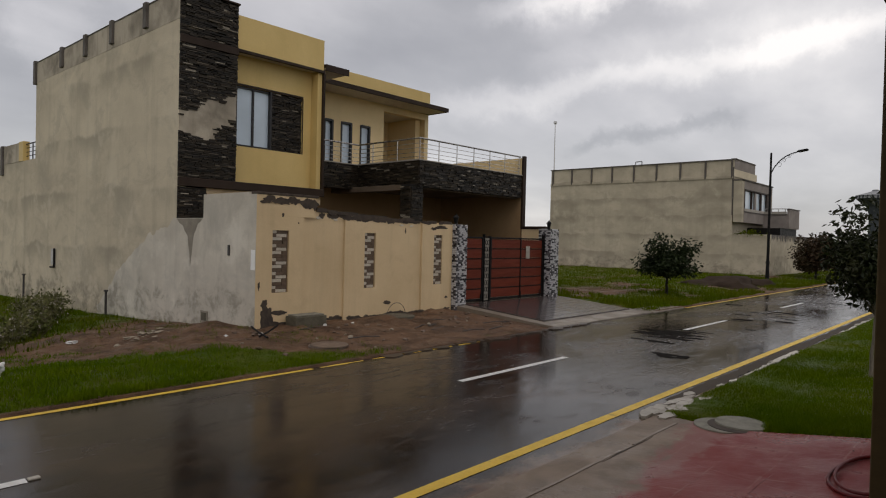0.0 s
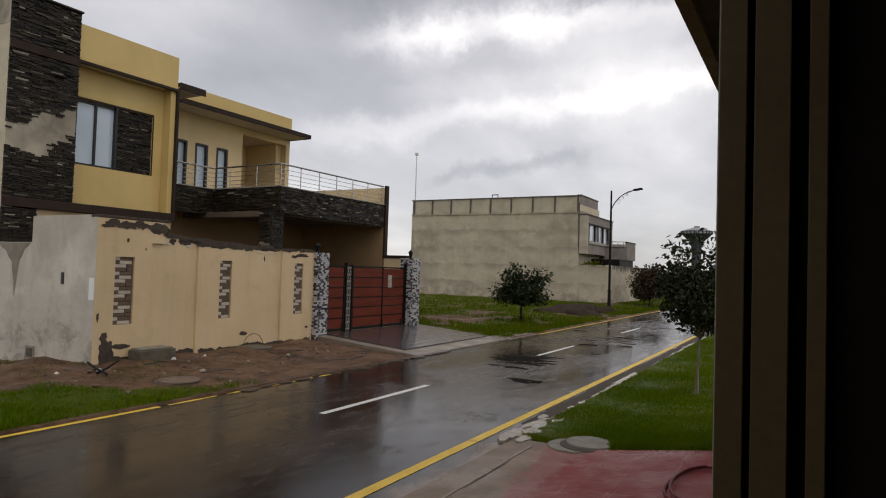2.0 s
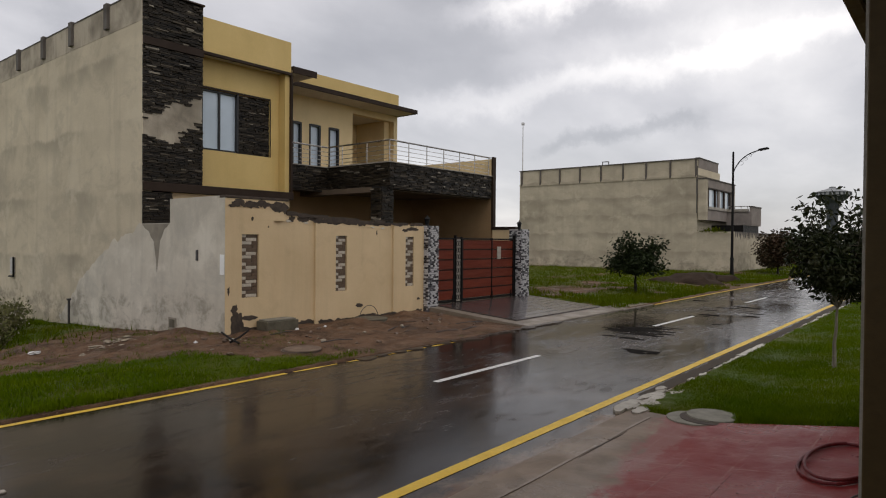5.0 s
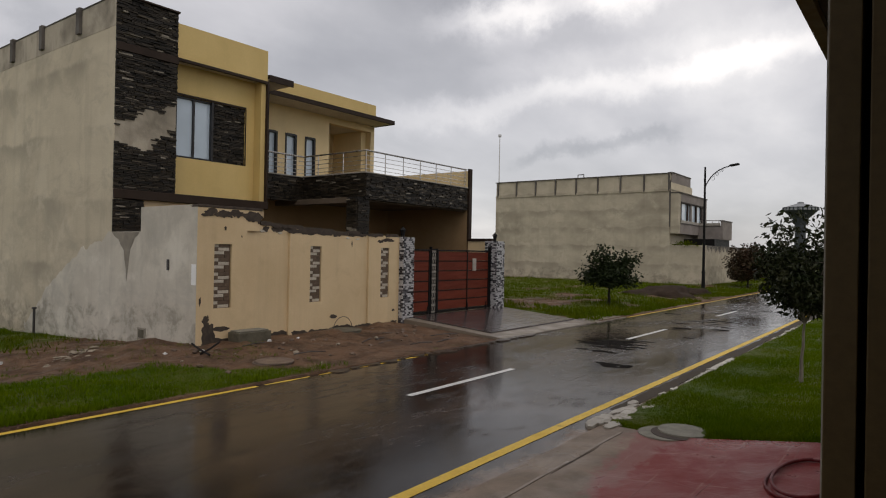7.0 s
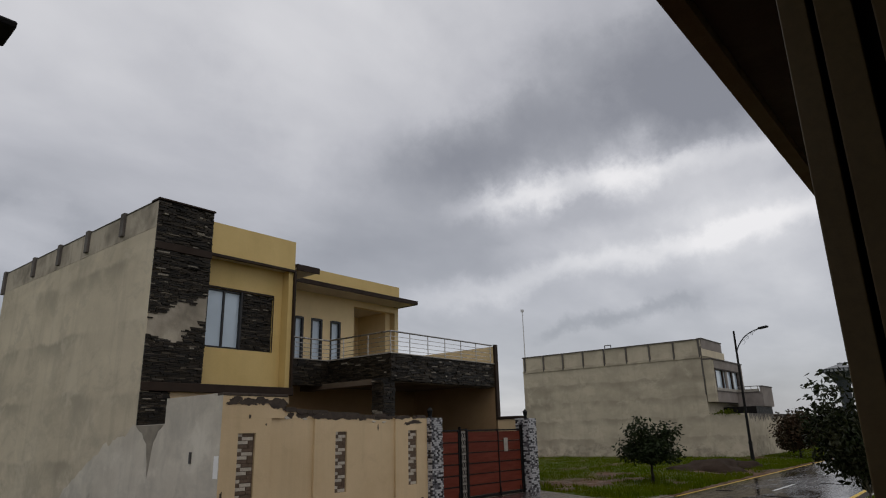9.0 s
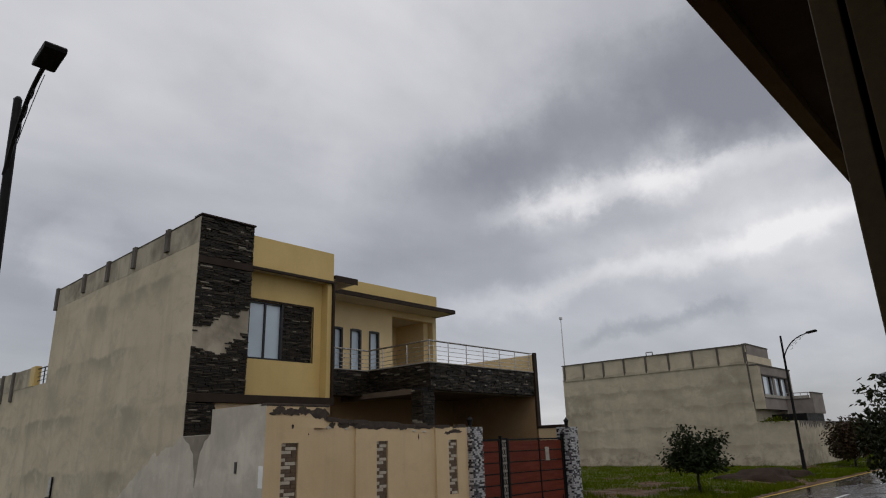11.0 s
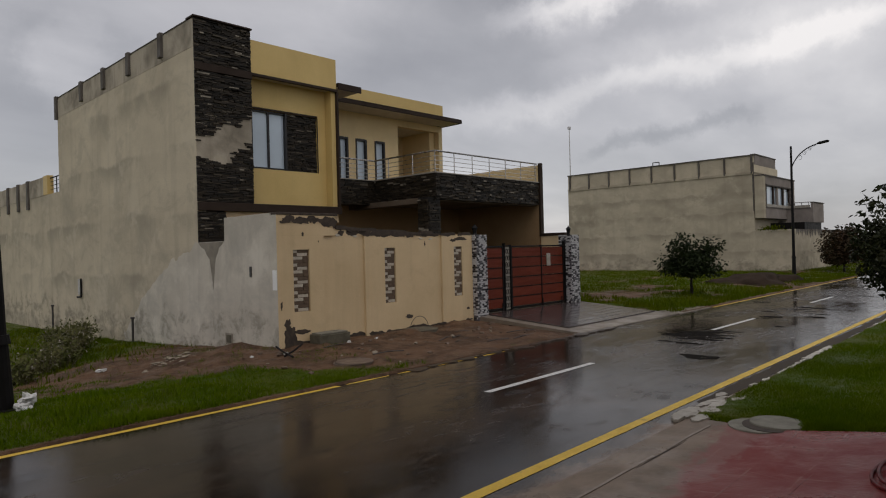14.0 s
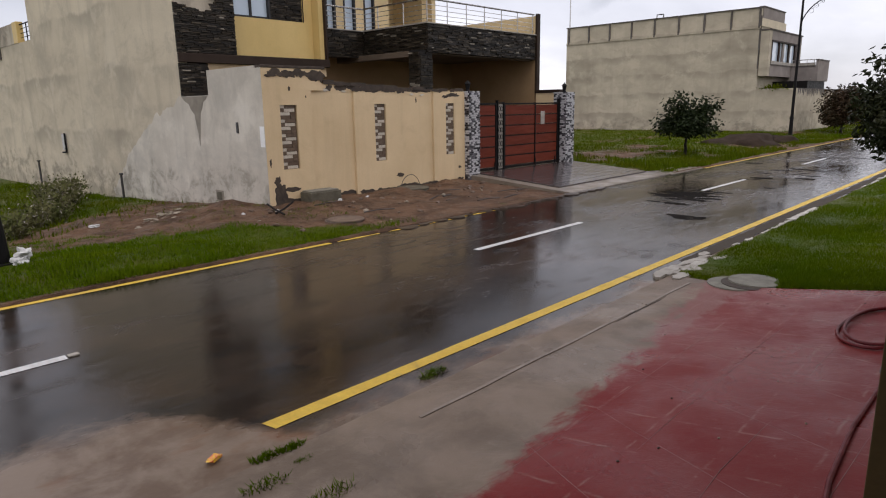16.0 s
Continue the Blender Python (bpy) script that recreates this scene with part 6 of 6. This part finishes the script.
# near-black base puts the shade between the frame's ribs into the colour
DARK = material("gap_shade_black", (0.012, 0.0085, 0.006), None, 0.8, scale=3, fine=40, bump=0.1, spec=0.1)
for name, y0, y1, back in (("outer_rib", 0.119, 0.160, 0.0), ("middle_rib", 0.058, 0.109, 0.003), ("inner_rib", 0.008, 0.034, 0.012)):
    part(name, boxes((XP + back, XP + 0.05, y0, y1, 0.2, 3.2), bevel=0.002), DOOR_FRAME, frame_thing, "upright rib of the frame")
part("outer_lip", boxes((XP + 0.28, XP + 0.32, 0.10, 0.194, 0.2, 3.0)), PALE_CONCRETE, frame_thing, "pale plaster edge outside the frame")
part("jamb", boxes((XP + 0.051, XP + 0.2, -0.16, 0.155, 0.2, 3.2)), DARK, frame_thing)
part("left_jamb", boxes((-0.9, -0.7, -0.16, 0.16, 0.2, 3.2)), DOOR_FRAME, frame_thing)
porch_roof = thing("canopy", "dark brown canopy slab over the doorway", "canopy", (0, 0.5, 4.0), "", "structure")
part("slab", boxes((-9.0, 8.3, 0.155, 0.70, 3.95, 4.18)), BROWN, porch_roof)
part("drip_edge", boxes((-9.0, 8.3, 0.702, 0.80, 3.885, 4.20), bevel=0.004), DOOR_FRAME, porch_roof, "lighter brown edge of the canopy")
# the tall outer wall is out of view, added to shade floor and lawn
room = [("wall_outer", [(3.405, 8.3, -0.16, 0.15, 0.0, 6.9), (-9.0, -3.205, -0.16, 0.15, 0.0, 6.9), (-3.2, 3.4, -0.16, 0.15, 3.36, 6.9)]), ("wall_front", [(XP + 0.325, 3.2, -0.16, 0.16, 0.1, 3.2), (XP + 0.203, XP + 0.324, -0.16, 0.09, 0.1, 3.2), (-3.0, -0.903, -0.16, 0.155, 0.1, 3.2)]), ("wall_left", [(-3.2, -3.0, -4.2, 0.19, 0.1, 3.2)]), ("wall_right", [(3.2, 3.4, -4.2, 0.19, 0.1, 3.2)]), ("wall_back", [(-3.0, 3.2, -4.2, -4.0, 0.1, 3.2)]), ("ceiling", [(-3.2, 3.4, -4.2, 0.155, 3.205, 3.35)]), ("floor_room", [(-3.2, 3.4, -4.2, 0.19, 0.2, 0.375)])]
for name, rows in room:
    single(name, boxes(*rows), GREY if name == "wall_outer" else ROOM, "unseen plain outer wall, added to shade floor and lawn" if name == "wall_outer" else "shade-coloured room " + name.split("_")[0], "wall" if "wall" in name else name.split("_")[0], "", "structure")

# ---- small things along the street ----
rng = random.Random(41)


def lump(bm, centre, sx, sy, sz, seed, rough=0.35, sub=2):
    made = bmesh.ops.create_icosphere(bm, subdivisions=sub, radius=1.0)
    for v in made["verts"]:
        k = 1 + rough * noise.noise(v.co * 1.7 + Vector((seed, seed * 2.3, 0)))
        v.co = Vector((v.co.x * sx * k + centre[0], v.co.y * sy * k + centre[1], v.co.z * sz * k + centre[2]))
    return bm


LID = material("pale_worn_lid", (0.23, 0.215, 0.17), (0.14, 0.13, 0.10), 0.8, scale=5, fine=60, bump=0.4)
# concrete block at the foot of the boundary wall
block = thing("concrete_block", "mossy concrete box with a paler lid by the wall", "concrete block", (8.45, 11.5, 0.15))
part("box", boxes((8.1, 8.9, 11.30, 11.70, 0.02, 0.36), bevel=0.015), BLOCK, block)
part("lid", boxes((8.14, 8.86, 11.34, 11.68, 0.362, 0.39), bevel=0.01), LID, block, "pale worn lid")




def manhole(x, y, z, r, shift, label, ring, lid):
    hole = thing("manhole", label, "manhole", (x, y, z), "manholes")
    part("ring", rod(bmesh.new(), (x, y, z - 0.05), (x, y, z + 0.012), r, r * 0.98, 36), ring, hole)
    # dark disc paints the shaded crescent under the lid's edge
    part("gap", rod(bmesh.new(), (x + shift * 0.4, y - shift * 0.62, z + 0.008), (x + shift * 0.4, y - shift * 0.62, z + 0.018), r * 0.97, r * 0.97, 36), PEEL, hole)
    part("lid", rod(bmesh.new(), (x + shift, y - shift * 0.8, z + 0.016), (x + shift, y - shift * 0.8, z + 0.034), r * 0.96, r * 0.94, 36), lid, hole, "round concrete lid")
    return hole


manhole(7.80, 2.52, 0.015, 0.31, 0.20, "round concrete manhole with a displaced pale lid", LID, LID)
manhole(11.1, 11.35, ground_z(11.1, 11.35), 0.42, 0.02, "low concrete manhole ring beside the wall", BLOCK, BLOCK)
manhole(7.5, 9.45, ground_z(7.5, 9.45) - 0.01, 0.36, 0.03, "muddy manhole cover in the bare soil", MUD, MUD)
hoop = [(11.2 + 0.32 * math.cos(a), 11.5, ground_z(11.1, 11.4) + 0.33 * math.sin(a)) for a in (math.pi * i / 10 for i in range(11))]
single("wire_hoop", rods(hoop, 0.008, 5), PIPE, "bent wire hoop over the manhole", "wire")
# pale scraps of broken concrete where the kerb ends at the lawn's corner
for k in range(16):
    x, y = 7.75 + 1.7 * rng.random() ** 1.3, 3.12 + 0.30 * rng.random()
    single("concrete_scrap", prism(bmesh.new(), flake(rng, x, y, rng.uniform(0.2, 0.5), rng.uniform(0.07, 0.2), 30), "z", -0.06, 0.016 + 0.008 * rng.random()), PALE_CONCRETE, "pale flat scrap of broken concrete", "concrete scrap", "concrete scraps")
# crossed sticks
for a, b in (((6.94, 11.14, 0.29), (6.82, 10.37, ground_z(6.82, 10.37) + 0.02)), ((7.42, 10.97, 0.29), (6.80, 10.62, ground_z(6.8, 10.62) + 0.02))):
    mid = ((a[0] + b[0]) / 2, (a[1] + b[1]) / 2, (a[2] + b[2]) / 2 - 0.015)
    single("stick", rods([a, mid, b], 0.02, 6), BLACK_IRON, "dark crooked stick lying in the soil", "stick", "sticks")
for k in range(9):
    x, y, a = 7.3 + rng.uniform(0, 5.5), 9.0 + rng.uniform(0, 2.0), rng.uniform(-0.4, 0.4)
    length = rng.uniform(0.25, 0.9)
    z = ground_z(x, y) + 0.015
    single("stick", rods([(x, y, z), (x + length * math.cos(a) / 2, y + length * math.sin(a) / 2, z + 0.02), (x + length * math.cos(a), y + length * math.sin(a), z)], 0.011, 5), PIPE, "dark thin stick lying in the mud", "stick", "sticks")
# heaps of broken plaster along the side wall
for k in range(70):
    s = rng.random()
    x, y = 5.1 + 1.4 * s + rng.gauss(0, 0.14), 12.75 + 0.75 * s + rng.gauss(0, 0.2)
    q = rng.uniform(0.010, 0.042)
    single("rubble_piece", lump(bmesh.new(), (x, y, ground_z(x, y) + q * 0.2), q * 2.0, q, q * 0.4, k, 0.8, 1), RUBBLE, "pale broken plaster piece on the soil", "rubble", "rubble")
for k in range(150):
    x, y = rng.uniform(6.2, 13.6), rng.uniform(8.9, 11.6)
    q = 0.010 + 0.045 * rng.random() ** 3
    single("soil_clod", lump(bmesh.new(), (x, y, ground_z(x, y) + q * 0.3), q * 1.3, q, q * 0.7, k, 0.8, 1), RUBBLE if k % 7 == 0 else MUD, "pale stone in the mud" if k % 7 == 0 else "dark wet clod of soil", "clod", "clods")
# mud washed over the road's edge
bm = bmesh.new()
for k in range(16):
    x, w = 8.0 + 0.45 * k, rng.uniform(0.3, 0.7)
    prism(bm, flake(rng, x, 8.42 - rng.uniform(0.0, 0.16), w, rng.uniform(0.2, 0.42), 14), "z", -0.02, 0.006 + 0.0006 * k)
tagged(single("mud_wash", bm, WET_MUD, "mud washed over the edge of the road", "mud", "", "stuff"), "", "", "", "stuff")
# flat dark streaks that paint the dark ripple reflections of the puddle on the road
STREAK = material("dark_ripple_tone", (0.010, 0.009, 0.008), (0.014, 0.012, 0.010), 0.9, 0.05, scale=4, fine=40, bump=0.2, spec=0.03)
def streak_at(x, y, k):
    bm = prism(bmesh.new(), flake(rng, x, y, rng.uniform(0.08, 0.22), rng.uniform(0.18, 0.62), 30), "z", -0.02, 0.003 + 0.00006 * k)
    single("mud_streak", bm, STREAK, "flat dark streak painting a ripple on the wet asphalt", "mud", "mud streaks")


for k in range(34):
    streak_at(14.6 + rng.gauss(0, 0.55), 6.05 + rng.gauss(0, 0.36), k)
for k in range(14):
    streak_at(20.0 + rng.gauss(0, 1.2), 5.6 + rng.gauss(0, 0.5), k)
for k in range(6):
    streak_at(12.05 + rng.gauss(0, 0.15), 4.75 + rng.gauss(0, 0.3), k)
for k in range(9):
    streak_at(rng.uniform(17, 34), rng.uniform(4.6, 7.6), k)
DARK_SOIL = material("dark_wet_soil", (0.052, 0.036, 0.026), (0.032, 0.023, 0.017), 0.9, scale=2, fine=12, bump=0.8, spec=0.05)
# mound of dark soil on the far plot
bm = bmesh.new()
lump(bm, (33.4, 11.0, 0.05), 2.6, 1.5, 0.55, 3, 0.5, 3)
lump(bm, (36.2, 10.4, 0.05), 1.6, 1.0, 0.38, 8, 0.35, 3)
single("soil_mound", bm, DARK_SOIL, "low mound of dark wet soil on the grass", "soil mound", smooth=True)

STAIN = material("damp_plaster_stain", (0.19, 0.165, 0.128), (0.31, 0.275, 0.22), 0.8, scale=3, fine=30, bump=0.3)
# fittings on the side wall
pipe = thing("wall_pipe", "short dark bent pipe on the plaster wall", "pipe", (SIDE_X, 24, 1.3))
part("pipe", rods([(SIDE_X - 0.06, 24.0, 1.46), (SIDE_X - 0.06, 24.0, 0.84), (SIDE_X - 0.06, 24.4, 0.82)], 0.03), BLACK_IRON, pipe)
part("back_plate", boxes((SIDE_X - 0.03, SIDE_X - 0.002, 24.05, 24.42, 0.9, 1.44)), TILE_WHITE, pipe, "pale plate behind the pipe")
for y, z0, z1 in ((19.3, -0.4, 0.36), (27.0, -0.5, 0.40)):
    stand = thing("stand_pipe", "rusty stand pipe rising from the soil by the wall", "pipe", (SIDE_X - 0.15, y, z0), "stand pipes")
    part("riser", rod(bmesh.new(), (SIDE_X - 0.14, y, z0 - 0.2), (SIDE_X - 0.14, y, z1), 0.035, sides=8), PIPE, stand)
    part("cap", rod(bmesh.new(), (SIDE_X - 0.14, y, z1), (SIDE_X - 0.14, y, z1 + 0.05), 0.062, sides=8), PIPE, stand)
    part("elbow", rods([(SIDE_X - 0.14, y, z0 + 0.03), (SIDE_X - 0.2, y + 0.5, z0 - 0.06)], 0.05), PIPE, stand)
hatch = thing("wall_hatch", "small rusty hatch low on the grey return wall", "hatch", (SIDE_X - 0.03, 13.85, 0.07))
part("frame", boxes((SIDE_X - 0.04, SIDE_X - 0.026, 13.66, 14.0, 0.06, 0.32), bevel=0.004), STAIN, hatch)
part("plate", boxes((SIDE_X - 0.048, SIDE_X - 0.041, 13.72, 13.94, 0.10, 0.28)), BLOCK, hatch, "dark pitted plate")
single("wall_socket", boxes((SIDE_X - 0.05, SIDE_X - 0.028, 12.75, 12.83, 1.62, 1.85), bevel=0.006), PIPE, "small black fitting on the grey return wall", "wall fitting")
CHALK = material("bright_white_paint", (0.88, 0.88, 0.86), (0.80, 0.80, 0.78), 0.6, scale=4, fine=40, bump=0.1, speck=0.05)
single("corner_strip", boxes((SIDE_X - 0.036, SIDE_X - 0.0285, WALL_Y + 0.0, WALL_Y + 0.16, 1.35, 1.77), bevel=0.003), CHALK, "white painted strip at the wall corner", "strip")
# damp stain under the drain notch
bm = bmesh.new()
prism(bm, [(15.28, 2.43), (14.0, 2.43), (14.08, 2.36), (14.22, 2.30), (14.30, 2.16), (14.40, 2.05), (14.45, 1.85), (14.50, 1.55), (14.56, 1.30), (14.60, 1.62), (14.66, 1.80), (14.70, 2.02), (14.86, 2.14), (14.94, 2.26), (15.12, 2.32)], "x", SIDE_X - 0.029, SIDE_X - 0.026)
single("drain_stain", bm, STAIN, "dark damp stain below the drain notch", "stain")

# white bag at the lamp's foot, litter
bag = thing("plastic_bag", "crumpled white plastic bag at the foot of the lamp post", "bag", (2.5, 10.3, 0.05))
bm = lump(bmesh.new(), (2.56, 10.36, ground_z(2.5, 10.3) + 0.12), 0.09, 0.08, 0.08, 2, 0.9, 3)
lump(bm, (2.46, 10.25, ground_z(2.5, 10.3) + 0.04), 0.09, 0.06, 0.06, 6, 0.9, 3)
part("bag_body", bm, BAG, bag)
for k, (x, y, q) in enumerate([(4.55, 13.6, 0.085), (7.0, 10.9, 0.05), (6.55, 11.4, 0.05), (8.7, 11.1, 0.05), (9.3, 10.9, 0.04)]):
    single("litter", lump(bmesh.new(), (x, y, ground_z(x, y) + q * 0.3), q, q * 0.6, q * 0.5, k + 20, 1.0, 2), BAG, "crumpled white scrap on the soil", "litter", "litter")
single("food_wrapper", lump(bmesh.new(), (1.83, 3.52, 0.014), 0.045, 0.028, 0.014, 5, 1.0, 2), WRAPPER, "crumpled yellow and red foil wrapper on the road", "wrapper")
for k in range(14):
    x, y = rng.uniform(1.8, 7.4), rng.uniform(0.8, 3.0)
    single("pebble", lump(bmesh.new(), (x, y, apron_z(x, y) + 0.003), 0.010, 0.008, 0.006, k, 0.6, 1), RUBBLE if k % 2 else PEEL, "small crumb lying on the wet floor", "pebble", "pebbles")

# garden hose on the red floor
def floor_at(x, y, lift=0.014):
    return (x, y, apron_z(x, y) + lift)


hose = thing("garden_hose", "dark red garden hose lying in loops on the red floor", "hose", (6.6, 0.9, 0.25))
loop = [floor_at(6.35 + 0.62 * math.cos(a) + 0.02 * math.sin(3 * a), 0.86 + 0.29 * math.sin(a), 0.016) for a in (2 * math.pi * i / 30 for i in range(31))]
part("coil", rods(loop, 0.0135), RED_HOSE, hose)
loop = [floor_at(6.33 + 0.58 * math.cos(a), 0.85 + 0.26 * math.sin(a + 0.1), 0.040) for a in (2 * math.pi * i / 30 for i in range(26))]
part("coil", rods(loop, 0.0135), RED_HOSE, hose)
part("tail", rods([floor_at(6.2, 0.56), floor_at(5.6, 0.60), floor_at(4.9, 0.63), floor_at(4.2, 0.64), floor_at(3.5, 0.60), floor_at(2.8, 0.5)], 0.0135), RED_HOSE, hose)
part("thin_loop", rods([floor_at(5.25 + 0.3 * math.cos(a), 0.52 + 0.16 * math.sin(a), 0.03) for a in (2 * math.pi * i / 20 for i in range(19))], 0.007), PIPE, hose)

# flowering weeds by the side wall
WEED = material("dull_weed_leaf", (0.072, 0.09, 0.025), (0.13, 0.12, 0.055), 0.7, scale=2, fine=20, bump=0, spec=0.05)


def weed(x, y, size, seed):
    r = random.Random(seed)
    z = ground_z(x, y)
    bush = thing("weed_bush", "straggly flowering weed bush on the soil bank", "bush", (x, y, z), "weed bushes")
    bm = bmesh.new()
    verts, faces, petals, pf = [], [], [], []
    for _ in range(34):
        a, lean = r.uniform(0, 6.283), r.uniform(0.1, 0.8)
        tip = Vector((x + size * lean * math.cos(a), y + size * lean * math.sin(a), z + size * r.uniform(0.5, 1.0)))
        rod(bm, (x + 0.1 * math.cos(a), y + 0.1 * math.sin(a), z - 0.03), tip, 0.006, 0.003, 4)
        for _ in range(26):
            c = Vector((x, y, z)).lerp(tip, r.uniform(0.3, 1.05)) + Vector((r.gauss(0, 1), r.gauss(0, 1), r.gauss(0, 1))) * 0.09
            flower = r.random() < 0.14
            v, f = (petals, pf) if flower else (verts, faces)
            n, q = len(v), 0.018 if flower else 0.032
            for _ in range(3):
                v.append(tuple(c + Vector((r.gauss(0, q), r.gauss(0, q), r.gauss(0, q)))))
            f.append((n, n + 1, n + 2))
    tagged(part("stems", bm, BARK, bush), "", "", "", "stuff")
    for name, v, f, mat in (("leaves", verts, faces, WEED), ("flowers", petals, pf, PALE_CONCRETE)):
        ob = new(name, from_lists(name, v, f, mat))
        ob.parent = bush
        ob.matrix_parent_inverse = Matrix.Translation(-bush.location)
        tagged(ob, '', '', '', 'stuff')
    return bush


for k, (x, y, s) in enumerate([(5.4, 18.4, 0.8), (4.7, 16.6, 0.65), (6.0, 19.6, 0.75), (4.1, 16.0, 0.5), (6.5, 21.2, 0.6), (3.5, 14.8, 0.4), (5.0, 17.6, 0.7), (5.7, 20.8, 0.6)]):
    weed(x, y, s, 90 + k)

# pavers of the driveway, laid one by one
paver = mesh_of("paver", boxes((-0.145, 0.145, -0.145, 0.145, -0.02, 0.02), bevel=0.006), DRIVE_TILE)
tilt = math.degrees(math.atan(0.075))
for i in range(16):
    for j in range(9):
        x, y = 14.12 + 0.30 * i, 9.12 + 0.30 * j
        ob = new("paver", paver)
        ob.parent = driveway
        ob.matrix_basis = pose(x, y, drive_z(y) + 0.002 * rng.random() - 0.006, tilt + rng.uniform(-0.5, 0.5), rng.uniform(-0.5, 0.5), 0)
